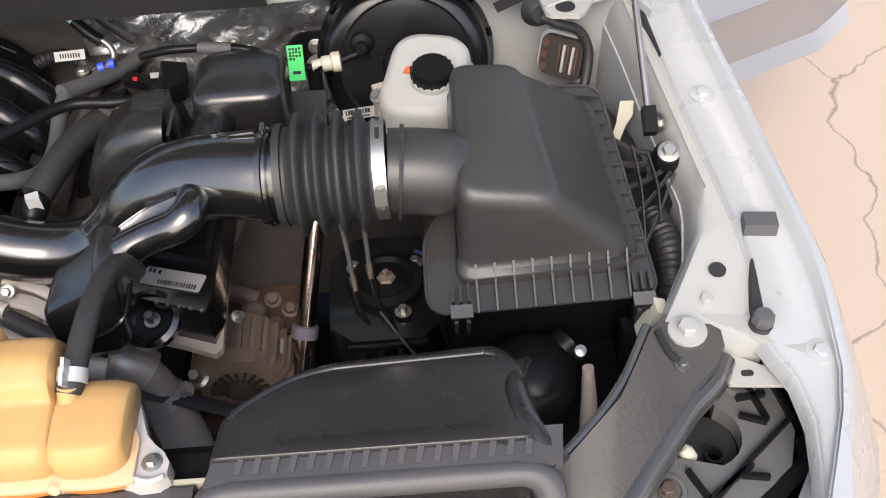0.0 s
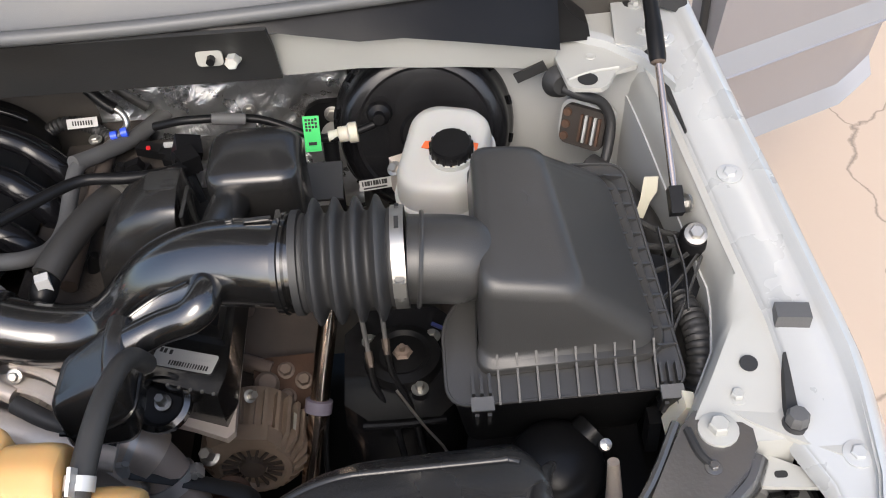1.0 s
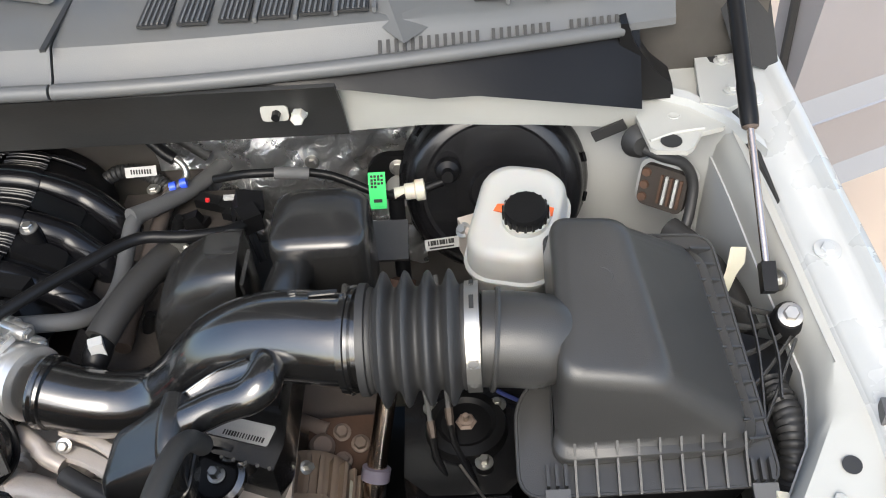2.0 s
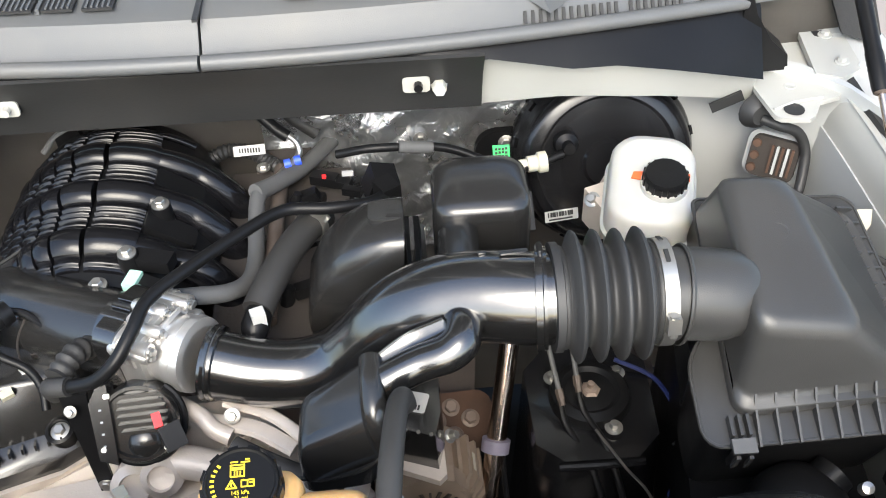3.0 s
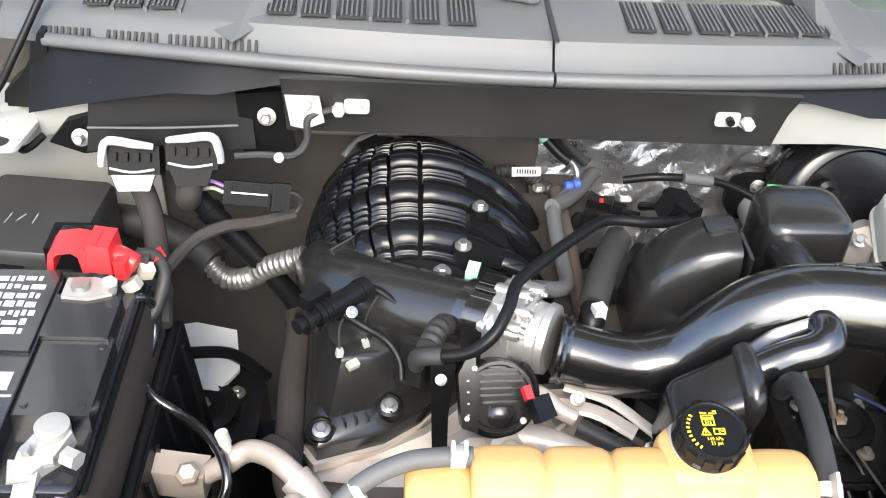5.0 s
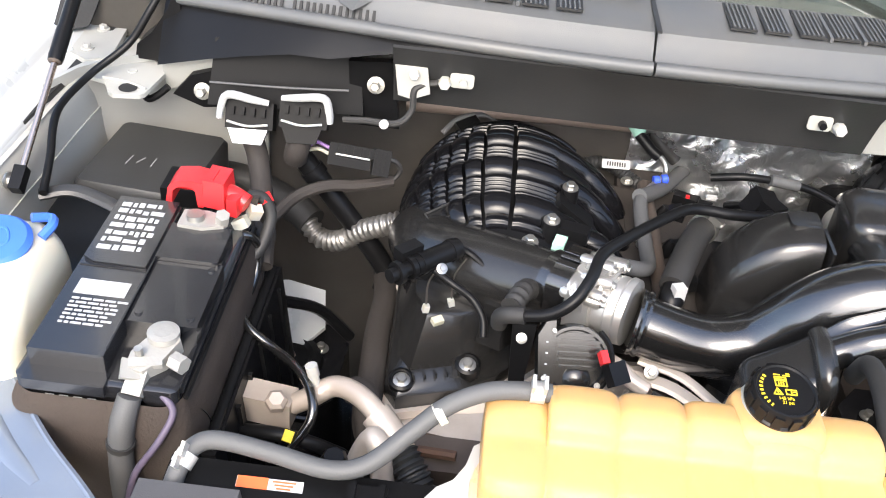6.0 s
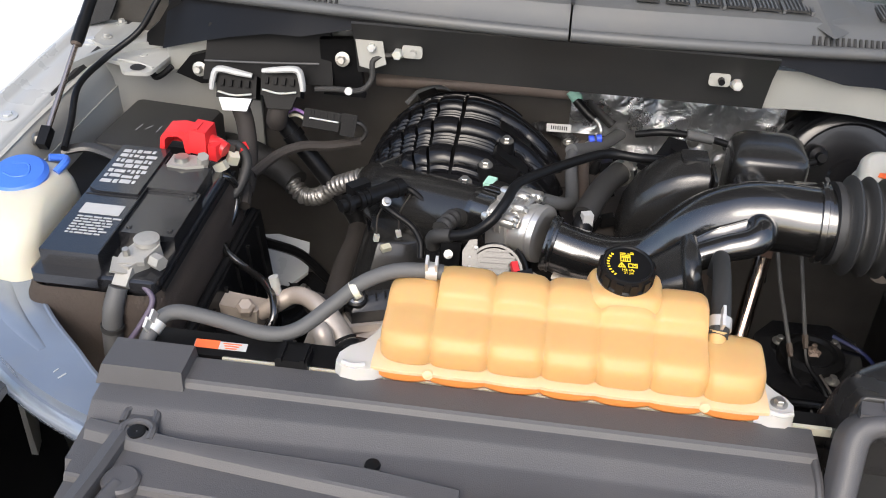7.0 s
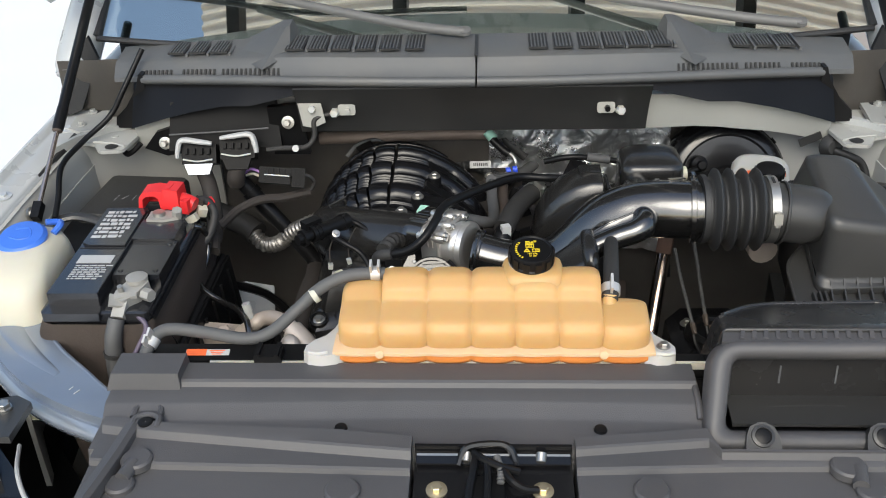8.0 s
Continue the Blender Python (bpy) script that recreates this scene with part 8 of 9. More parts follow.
def build_right_cam_cover():
    w = thing("cam_cover", (0.2, 0.6, 0.85), "black cam cover with a white printed label", "cam cover")
    part("flange", prism([(0.10, 0.534), (0.131, 0.508), (0.179, 0.491), (0.218, 0.474), (0.226, 0.482), (0.224, 0.53), (0.218, 0.84), (0.12, 0.84)], 0.872, 0.881, None, 0.005), M_ALU, w, "bare aluminium flange")
    part("cover", prism([(0.100, 0.545), (0.130, 0.520), (0.180, 0.502), (0.218, 0.488), (0.226, 0.52), (0.222, 0.83), (0.11, 0.83)], 0.882, 0.932, None, 0.010, 3, 0.95), M_GLOSS, w)
    part("step", prism([(0.128, 0.60), (0.212, 0.572), (0.215, 0.82), (0.128, 0.82)], 0.93, 0.950, None, 0.006, 3, 0.96), M_DARK, w)
    m = Matrix.Translation((0.174, 0.545, 0.9335)) @ pose(0, 0, 0, 3, 0, -17)
    lab = part("label", prism(rounded(0.074, 0.025, 0.003), 0, 0.0008, m, 0), M_WHITE, w, "white printed label", smooth=0)
    random.seed(12)
    for i in range(15):
        part("print_bar", box((random.choice((0.0010, 0.0016, 0.0022)), 0.006, 0.0005), m @ Matrix.Translation((-0.015 + 0.0032 * i, -0.0065, 0.0010)), 0), M_INK_GAP, lab, smooth=0)
    for i in range(14):
        part("print_bar", box((random.choice((0.0016, 0.0024)), 0.0045, 0.0005), m @ Matrix.Translation((-0.012 + 0.0032 * i, 0.003, 0.0010)), 0), M_PRINT, lab, smooth=0)
    for x in (-0.031, -0.026, -0.019):
        part("print_bar", box((0.0035, 0.006, 0.0005), m @ Matrix.Translation((x, 0.008 - 0.1 * (x + 0.031), 0.0010)), 0), M_INK_GAP, lab, smooth=0)
    part("filler_recess", lathe([(0.022, 0.0), (0.034, 0.0), (0.034, 0.012), (0.028, 0.015), (0.024, 0.010), (0.022, 0.0)], aim((0.150, 0.505, 0.910), (0, -0.45, 1)), 28), M_GLOSS, w)
    part("filler_floor", lathe([(0, 0), (0.024, 0), (0.024, 0.002), (0, 0.002)], aim((0.150, 0.505, 0.911), (0, -0.45, 1)), 24), M_DARK, w)
    bolt((0.152, 0.503, 0.914), (0, -0.3, 1), 0.007, w, tall=3.0)
    bolt((0.232, 0.545, 0.86), (0.6, -0.3, 0.6), 0.006, w, tall=2.4)
    for i in range(5):
        part("stud", lathe([(0, 0), (0.002, 0), (0.002, 0.002), (0, 0.002)], Matrix.Translation((0.160 + 0.013 * i, 0.512 - 0.004 * i, 0.932)), 8), M_STEEL, w)


build_right_cam_cover()


def build_alternator():
    w = thing("alternator", (0.2, 0.55, 0.65), "dusty finned alternator with a rusty pulley", "alternator")
    m = aim((0.205, 0.590, 0.702), (0.02, -0.985, 0.06))
    dusty = mat("dusty_cast_alloy", (0.36, 0.28, 0.215), 0.55, metal=0.35, var=0.35, bump=0.5, fine=200, dirt=0.4, dirt_color=(0.10, 0.065, 0.045))
    part("housing", lathe([(0, -0.05), (0.054, -0.05), (0.058, -0.03), (0.059, 0.010), (0.056, 0.030), (0.050, 0.042), (0.042, 0.044), (0.038, 0.036), (0.020, 0.036), (0, 0.038)], m, 40), dusty, w)
    for i in range(18):
        part("winding", box((0.0030, 0.020, 0.004), m @ Matrix.Rotation(2 * math.pi * i / 18, 4, "Z") @ Matrix.Translation((0, 0.029, 0.040)), 0.001), M_BLOCK, w)
    for i in range(26):
        a = Matrix.Rotation(2 * math.pi * i / 26, 4, "Z")
        part("fin", prism([(0.040, 0.040), (0.056, 0.038), (0.068, 0.024), (0.069, -0.034), (0.056, -0.034), (0.054, 0.016), (0.048, 0.030), (0.038, 0.034)], -0.0026, 0.0026, m @ a @ Matrix(((1, 0, 0, 0), (0, 0, 1, 0), (0, 1, 0, 0), (0, 0, 0, 1))), 0.0006, 1), dusty, w, smooth=0)
    part("hub", lathe([(0, 0.036), (0.018, 0.036), (0.016, 0.044), (0, 0.046)], m, 24), M_BLOCK, w)
    part("bracket", prism([(-0.058, 0.020), (-0.046, 0.058), (-0.010, 0.072), (0.030, 0.066), (0.044, 0.046), (0.020, 0.050), (-0.014, 0.046), (-0.034, 0.026)], -0.008, 0.016, m @ Matrix.Translation((0, 0, 0.034)), 0.004), dusty, w)
    bolt(m @ Vector((-0.044, 0.044, 0.050)), (0, -0.5, 1), 0.0095, w, M_STEEL, tall=4)
    part("yellow_label", box((0.010, 0.0008, 0.026), m @ Matrix.Rotation(radians(-60), 4, "Z") @ Matrix.Translation((0, 0.0675, 0.0)), 0), M_CREAM, w, smooth=0)
    part("pulley", lathe([(0, 0), (0.024, 0), (0.026, 0.004), (0.022, 0.008), (0.022, 0.018), (0.026, 0.022), (0.018, 0.026), (0, 0.020)], aim((0.190, 0.500, 0.735), (0.1, -0.95, 0.3)), 28), M_RUST, w)
    tagged(part("drive_belt", tube([(0.10, 0.468, 0.84), (0.150, 0.475, 0.805), (0.195, 0.478, 0.775), (0.222, 0.478, 0.755), (0.222, 0.478, 0.725), (0.19, 0.478, 0.69), (0.1, 0.475, 0.62)], 0.011, 8, flat=0.4), M_RUBBER), "black ribbed drive belt on the pulleys", "belt")


build_alternator()

build_hose("radiator_hose", [(0.070, 0.505, 0.855), (0.098, 0.500, 0.842), (0.120, 0.494, 0.815), (0.138, 0.480, 0.780), (0.154, 0.458, 0.745), (0.172, 0.42, 0.70), (0.19, 0.37, 0.62)], [0.030, 0.032, 0.028, 0.029, 0.029, 0.029, 0.029], M_HOSE_BROWN,
           "thick dark rubber radiator hose with a clamp")
hose = bpy.data.objects["radiator_hose"]
part("outlet", tube([(0.030, 0.510, 0.868), (0.070, 0.505, 0.856), (0.098, 0.500, 0.842), (0.117, 0.495, 0.822)], [0.032, 0.0345, 0.0355, 0.0345], 24), mat("bright_cast_outlet", (0.66, 0.57, 0.48), 0.42, metal=0.5, var=0.2, bump=0.4, fine=300, dirt=0.3, dirt_color=(0.25, 0.19, 0.14)), hose, "cast aluminium outlet")
band((0.096, 0.5005, 0.843), (1, -0.1, -0.6), 0.0362, 0.008, 0.0015, hose, M_CLAMP, "clamp", (0.0, -1, 0.3))
band((0.134, 0.484, 0.788), (0.45, -0.4, -0.9), 0.0302, 0.016, 0.0015, hose, M_CLAMP, "clamp", (1, 0.3, 1))
for p in ((0.090, 0.468, 0.832), (0.112, 0.462, 0.815)):
    bolt(p, (0, -1, 0.3), 0.005, hose)


SHAFT = ((0.260, 0.52, 0.605), (0.334, 0.755, 0.91))


def build_shaft():
    w = thing("steering_shaft", (0.31, 0.62, 0.6), "polished steel steering shaft with a grey collar", "steering shaft")
    a, b = Vector(SHAFT[0]), Vector(SHAFT[1])
    d = (b - a).normalized()
    part("tube", tube([a, b], 0.0125, 16, 1), M_CHROME, w)
    r = Vector((0.292, 0.622, 0.730))
    r = a + d * (r - a).dot(d)
    part("collar", lathe([(0.0125, -0.009), (0.018, -0.008), (0.018, 0.008), (0.0125, 0.009), (0.0125, -0.009)], aim(r, d), 20), mat("violet_grey_plastic", (0.22, 0.2, 0.26), 0.5), w)
    part("joint", box((0.03, 0.03, 0.04), aim(a - d * 0.015, d), 0.005), M_RUST, w)
    part("joint", box((0.026, 0.026, 0.036), aim(b, d), 0.005), M_RUST, w)


build_shaft()


def build_strut_tower(s, cx, cy, z, words):
    w = thing("strut_tower", (s * cx, cy, 0.6), words, "strut tower")
    m = Matrix.Translation((s * cx, cy, z))
    part("top", prism([(-0.085, -0.075), (-0.05, -0.105), (0.05, -0.105), (0.085, -0.07), (0.09, 0.06), (0.05, 0.10), (-0.05, 0.10), (-0.088, 0.055)], -0.30, -0.005, m, 0.018, 3, 0.86), M_BOOSTER, w, smooth=50)
    part("dish", lathe([(0, -0.005), (0.050, -0.005), (0.047, 0.006), (0.036, 0.010), (0.030, 0.006), (0.020, 0.008), (0, 0.010)], m, 32), M_DARK, w)
    part("stud", lathe([(0, 0.008), (0.008, 0.008), (0.008, 0.013), (0.004, 0.014), (0.004, 0.022), (0, 0.023)], m, 10), M_PIPE_DIRTY, w)
    part("nut", lathe([(0, 0.006), (0.013, 0.006), (0.013, 0.009), (0.010, 0.012), (0, 0.012)], m, 6), M_PIPE_DIRTY, w)
    for u, v in ((0.02, -0.052), (0.038, 0.03), (-0.042, 0.028)):
        bolt(m @ Vector((s * u, v, 0.0)), (0, 0, 1), 0.0068, w, washer=1.9, tall=1.6)
    part("edge", tube([m @ Vector((s * -0.05, -0.094, -0.012)), m @ Vector((s * 0.0, -0.096, -0.010)), m @ Vector((s * 0.05, -0.092, -0.012))], 0.005, 8), M_BOOSTER, w)


build_strut_tower(1, 0.407, 0.634, 0.803, "glossy black strut tower top with bright bolts")
build_strut_tower(-1, 0.418, 0.665, 0.775, "dirty black strut tower top with bright bolts")


def build_brake_lines():
    w = thing("brake_lines", (0.37, 0.62, 0.8), "thin bright steel brake lines with hose ends", "brake lines")
    for pts, end in (([(0.345, 0.725, 0.92), (0.352, 0.69, 0.885), (0.360, 0.655, 0.855), (0.366, 0.622, 0.832)], (0.366, 0.622, 0.832)),
                     ([(0.378, 0.755, 0.94), (0.382, 0.71, 0.905), (0.385, 0.665, 0.87), (0.388, 0.632, 0.843)], (0.388, 0.632, 0.843))):
        part("line", tube(pts, 0.0032, 8), M_HOSE, w)
        d = Vector(pts[-1]) - Vector(pts[-2])
        part("fitting", lathe([(0, 0), (0.005, 0), (0.005, 0.012), (0.004, 0.014), (0.004, 0.02), (0, 0.02)], aim(end, d), 6), M_BLOCK, w)
        part("flex_hose", tube([Vector(end), Vector(end) + Vector((0.006, -0.03, -0.03)), Vector(end) + Vector((0.03, -0.08, -0.05)), Vector(end) + Vector((0.05, -0.16, -0.12))], 0.0042, 8), M_DARK, w)
    part("sensor_wire", tube([(0.40, 0.562, 0.83), (0.43, 0.53, 0.80), (0.46, 0.50, 0.77), (0.475, 0.46, 0.70)], 0.0018, 6), M_STEEL, w)
    part("line", tube([(0.30, 0.64, 0.72), (0.30, 0.55, 0.70), (0.315, 0.48, 0.66)], 0.0035, 8), M_DARK, w)
    part("blue_wire", tube([(0.445, 0.68, 0.81), (0.49, 0.655, 0.80), (0.508, 0.61, 0.79), (0.505, 0.56, 0.77), (0.49, 0.53, 0.73)], 0.003, 6), M_BLUE_WIRE, w)


M_BLUE_WIRE = mat("dark_blue_sleeve", (0.02, 0.03, 0.12), 0.4)
build_brake_lines()


def build_lower_right():
    w = thing("splash_shield", (0.42, 0.45, 0.6), "black plastic splash shield beside the engine", "splash shield")
    part("wall", prism([(0.46, 0.33), (0.66, 0.31), (0.68, 0.72), (0.52, 0.74), (0.50, 0.60)], 0.60, 0.86, None, 0.01), M_DARK, w)
    part("panel", box((0.14, 0.16, 0.01), Matrix.Translation((0.42, 0.42, 0.70)) @ pose(0, 0, 0, 20, -15, 0), 0.003), M_DARK, w)
    part("conduit", tube([(0.50, 0.56, 0.80), (0.522, 0.50, 0.78), (0.52, 0.44, 0.74), (0.49, 0.38, 0.68)], 0.009, 10, wave=(0.006, 0.0012), steps=18), M_RUBBER, w)


build_lower_right()


def build_floor():
    bm = box((1.5, 0.85, 0.02), Matrix.Translation((0, 0.55, 0.42)), 0)
    tagged(part("undertray", bm, M_DARK), "dark plastic tray under the engine", "undertray", kind="structure")
    for s in (-1, 1):
        bm = box((0.09, 1.0, 0.14), Matrix.Translation((s * 0.50, 0.55, 0.55)), 0.01)
        tagged(part("frame_rail", bm, M_BLOCK), "dirty dark steel frame rail beside the engine", "frame rail")


build_floor()


# ---- hoses and pipes over the engine ----
build_hose("heater_hose", [(0.118, 0.945, 0.99), (0.10, 0.925, 0.985), (0.072, 0.875, 0.99), (0.045, 0.825, 1.008), (0.024, 0.792, 1.022)], 0.0105, M_HOSE, "grey rubber heater hose running to the firewall")
build_hose("breather_hose", [(0.040, 0.818, 1.010), (0.027, 0.792, 1.016), (0.026, 0.755, 1.010), (0.029, 0.70, 1.004), (0.026, 0.655, 1.012), (0.010, 0.622, 1.030), (-0.018, 0.606, 1.044), (-0.045, 0.601, 1.048)], 0.0095, M_HOSE, "grey rubber breather hose beside the throttle body")
build_hose("coolant_pipe_hose", [(0.105, 0.735, 1.03), (0.088, 0.702, 1.038), (0.070, 0.660, 1.042), (0.055, 0.620, 1.040), (0.044, 0.590, 1.034)], 0.0165, M_HOSE_DARK, "thick dark rubber hose with a steel clamp", segs=18)
h = bpy.data.objects["coolant_pipe_hose"]
part("fitting", tube([(0.048, 0.60, 1.034), (0.042, 0.575, 1.026), (0.038, 0.56, 1.012)], [0.013, 0.015, 0.010], 14), M_DARK, h)
band((0.095, 0.716, 1.034), (0.5, 0.85, -0.1), 0.0175, 0.010, 0.0015, h, M_STEEL, "clamp", (0.5, -0.3, 1))
part("white_clip", box((0.014, 0.012, 0.018), Matrix.Translation((0.047, 0.574, 1.040)) @ pose(0, 0, 0, 0, 0, 20), 0.003), M_WHITE, h, "white plastic clip")


def build_vent_pipe():
    w = thing("vent_pipe", (0.06, 0.6, 1.05), "thin satin black plastic vent pipe crossing the engine", "vent pipe")
    part("pipe", tube([(0.178, 0.735, 1.055), (0.160, 0.712, 1.064), (0.120, 0.700, 1.070), (0.070, 0.696, 1.074), (0.030, 0.655, 1.082), (-0.015, 0.600, 1.090), (-0.048, 0.558, 1.092), (-0.060, 0.525, 1.084), (-0.076, 0.502, 1.068), (-0.100, 0.496, 1.050), (-0.135, 0.502, 1.038)], 0.0068, 12), M_DARK, w, smooth=70)
    part("elbow", tube([(-0.125, 0.499, 1.042), (-0.142, 0.503, 1.037), (-0.150, 0.512, 1.026), (-0.150, 0.518, 1.010)], 0.0095, 12), M_HOSE_DARK, w)
    part("boot", tube([(-0.140, 0.512, 1.04), (-0.128, 0.54, 1.042), (-0.118, 0.56, 1.03)], 0.0115, 12, wave=(0.010, 0.0012), steps=14), M_HOSE_DARK, w)
    part("elbow", box((0.022, 0.026, 0.022), Matrix.Translation((0.180, 0.742, 1.055)) @ pose(0, 0, 0, 0, 0, 30), 0.006), M_DARK, w)


build_vent_pipe()


def build_fuel_line():
    w = thing("fuel_line", (0.05, 0.88, 1.0), "bright metal fuel line with a blue clip and mint fitting", "fuel line")
    part("fitting", lathe([(0, 0), (0.009, 0), (0.010, 0.016), (0.007, 0.022), (0, 0.022)], aim((0.016, 0.912, 1.064), (0.6, -0.2, -0.6)), 14), M_MINT, w, "mint green fitting")
    part("sleeve", tube([(0.026, 0.905, 1.052), (0.045, 0.895, 1.036), (0.058, 0.89, 1.028)], 0.008, 10), M_DARK, w)
    part("pipe", tube([(0.052, 0.892, 1.034), (0.066, 0.888, 1.022), (0.070, 0.880, 1.010), (0.060, 0.866, 1.004), (0.046, 0.848, 1.002), (0.034, 0.828, 1.000)], 0.0042, 10), M_STEEL, w)
    for p in ((0.052, 0.862, 1.006), (0.064, 0.868, 1.006)):
        part("clip", lathe([(0, 0), (0.0065, 0), (0.0065, 0.008), (0, 0.008)], aim(p, (1, 0.2, 0.1)), 12), M_BLUECLIP, w, "blue clip")
    part("grey_sleeve", tube([(0.045, 0.935, 1.05), (0.06, 0.93, 1.03), (0.09, 0.925, 1.005)], 0.009, 10), M_HOSE_DARK, w)


build_fuel_line()


def build_rear_harness():
    w = thing("wiring_harness", (0.0, 0.91, 0.99), "black corrugated wiring harness with a white label", "wiring harness")
    part("conduit", tube([(-0.06, 0.912, 0.975), (-0.03, 0.915, 0.992), (0.0, 0.915, 0.990), (0.03, 0.90, 0.980), (0.06, 0.875, 0.975)], 0.009, 12, wave=(0.006, 0.0010), steps=20), M_RUBBER, w)
    lab = part("label", box((0.040, 0.0012, 0.013), Matrix.Translation((0.004, 0.904, 1.000)) @ pose(0, 0, 0, -35, 0, 4), 0), M_WHITE, w, "white printed label", smooth=0)
    for i in range(8):
        part("print_bar", box((0.002, 0.0008, 0.006), Matrix.Translation((-0.008 + 0.0035 * i, 0.9032, 1.0005)) @ pose(0, 0, 0, -35, 0, 4), 0), M_INK_GAP, lab, smooth=0)
    # plug cluster with a red tab
    for p, s in (((0.100, 0.852, 0.988), (0.034, 0.016, 0.013)), ((0.124, 0.838, 0.990), (0.018, 0.012, 0.010)), ((0.135, 0.820, 0.992), (0.024, 0.010, 0.010)), ((0.088, 0.830, 0.975), (0.022, 0.016, 0.012))):
        part("plug", box(s, Matrix.Translation(p) @ pose(0, 0, 0, 0, 0, -20), 0.004), M_DARK, w)
    part("red_tab", box((0.005, 0.004, 0.004), Matrix.Translation((0.100, 0.846, 0.9965)), 0.001), M_RED, w, "red lock tab")
    part("white_tab", box((0.014, 0.004, 0.006), Matrix.Translation((0.130, 0.84, 1.004)), 0.001), M_WHITE, w)
    part("wire", tube([(0.15, 0.83, 1.0), (0.165, 0.79, 1.03), (0.178, 0.75, 1.05)], 0.006, 8), M_DARK, w)
    part("knot", box((0.03, 0.03, 0.035), Matrix.Translation((0.172, 0.768, 1.045)) @ pose(0, 0, 0, 10, 20, 15), 0.008), M_DARK, w)
    part("wire", tube([(0.165, 0.792, 1.05), (0.172, 0.77, 1.055), (0.176, 0.745, 1.045), (0.19, 0.72, 1.01)], 0.0055, 8), M_DARK, w)


build_rear_harness()


def build_column_seal():
    w = thing("column_seal", (0.33, 0.92, 0.95), "black rubber seal with a pale sleeve on the firewall", "seal")
    part("plate", prism(rounded(0.085, 0.07, 0.03, 6), 0, 0.012, aim((0.334, 0.918, 0.965), (0, -1, 0.1)), 0.004), M_DARK, w)
    part("sleeve", lathe([(0, 0), (0.024, 0), (0.022, 0.03), (0.018, 0.05), (0, 0.05)], aim((0.336, 0.912, 0.95), (0, -1, -0.15)), 20), M_LEAD, w)
    bolt((0.332, 0.906, 0.985), (0, -1, 0.3), 0.008, w)
    part("brace", box((0.07, 0.05, 0.006), Matrix.Translation((0.315, 0.77, 0.985)) @ pose(0, 0, 0, 25, 0, 0), 0.002), M_FLAP, w)


build_column_seal()


# ---- control module and the wiring beside the battery ----
def build_module():
    w = thing("control_module", (-0.45, 0.84, 1.04), "black engine control module with two lever plugs", "control module")
    part("case", box((0.20, 0.05, 0.085), Matrix.Translation((-0.450, 0.842, 1.112)) @ pose(0, 0, 0, -22, 0, 5), 0.008, 2, (0.92, 0.9)), M_CASE, w)
    part("bracket", prism([(-0.60, 1.075), (-0.575, 1.105), (-0.545, 1.115), (-0.53, 1.065), (-0.56, 1.06)], 0, 0.012, Matrix(((1, 0, 0, 0), (0, 0, -1, 0.835), (0, 1, 0, 0), (0, 0, 0, 1))), 0.004), M_CASE, w)
    part("hook", tube([(-0.605, 0.822, 1.085), (-0.620, 0.818, 1.072), (-0.632, 0.818, 1.066), (-0.638, 0.818, 1.074)], 0.005, 8), M_CASE, w)
    part("bracket", prism([(-0.365, 1.06), (-0.37, 1.15), (-0.315, 1.155), (-0.305, 1.10), (-0.30, 1.06)], 0, 0.012, Matrix(((1, 0, 0, 0), (0, 0, -1, 0.838), (0, 1, 0, 0), (0, 0, 0, 1))), 0.004), M_CASE, w)
    for p in ((-0.558, 0.816, 1.088), (-0.333, 0.818, 1.125)):
        bolt(p, (0, -1, 0.25), 0.0075, w, M_STEEL, washer=1.8, tall=2.2)
    part("top_edge", tube([(-0.545, 0.806, 1.108), (-0.45, 0.797, 1.117), (-0.365, 0.80, 1.122)], 0.0016, 6), M_HOSE, w)
    for k, (x, dz) in enumerate(((-0.487, 0.0), (-0.418, 0.010))):
        c = part("plug", box((0.060, 0.034, 0.034), Matrix.Translation((x, 0.785, 1.078 + dz)) @ pose(0, 0, 0, -30, 0, 4), 0.004), M_CASE, w)
        for i in range(4):
            part("latch", box((0.006, 0.008, 0.010), Matrix.Translation((x - 0.02 + 0.013 * i, 0.770, 1.092 + dz)) @ pose(0, 0, 0, -30), 0.001), M_CASE, c)
        part("skirt", prism([(-0.028, 0.012), (0.028, 0.014), (0.018, -0.014), (-0.018, -0.014)], 0, 0.010, Matrix.Translation((x, 0.768, 1.062 + dz)) @ pose(0, 0, 0, 58, 0, 4), 0.002), M_CASE if k else M_BRACKET_SKY, c)
        s = 1 if k else -1
        lever = [(x - s * 0.026, 0.772, 1.106 + dz), (x - s * 0.005, 0.770, 1.110 + dz), (x + s * 0.026, 0.772, 1.112 + dz), (x + s * 0.034, 0.768, 1.096 + dz), (x + s * 0.036, 0.764, 1.082 + dz)]
        part("lever", tube(lever, [0.0046, 0.0062, 0.0066, 0.0062, 0.0050], 8, 4, flat=0.75), M_WHITE, c, "white locking lever")
        part("plug_lip", tube([(x - 0.026, 0.7625, 1.080 + dz), (x, 0.7600, 1.077 + dz), (x + 0.026, 0.7625, 1.080 + dz)], 0.0016, 6), M_MILK, c)
    part("loom", tube([(-0.485, 0.772, 1.06), (-0.475, 0.765, 1.03), (-0.465, 0.74, 1.0), (-0.455, 0.70, 0.98), (-0.45, 0.66, 0.97)], 0.014, 10), M_TAPE, w)
    part("loom", tube([(-0.42, 0.772, 1.065), (-0.425, 0.768, 1.045), (-0.428, 0.775, 1.030)], 0.016, 10), M_TAPE, w)


build_module()


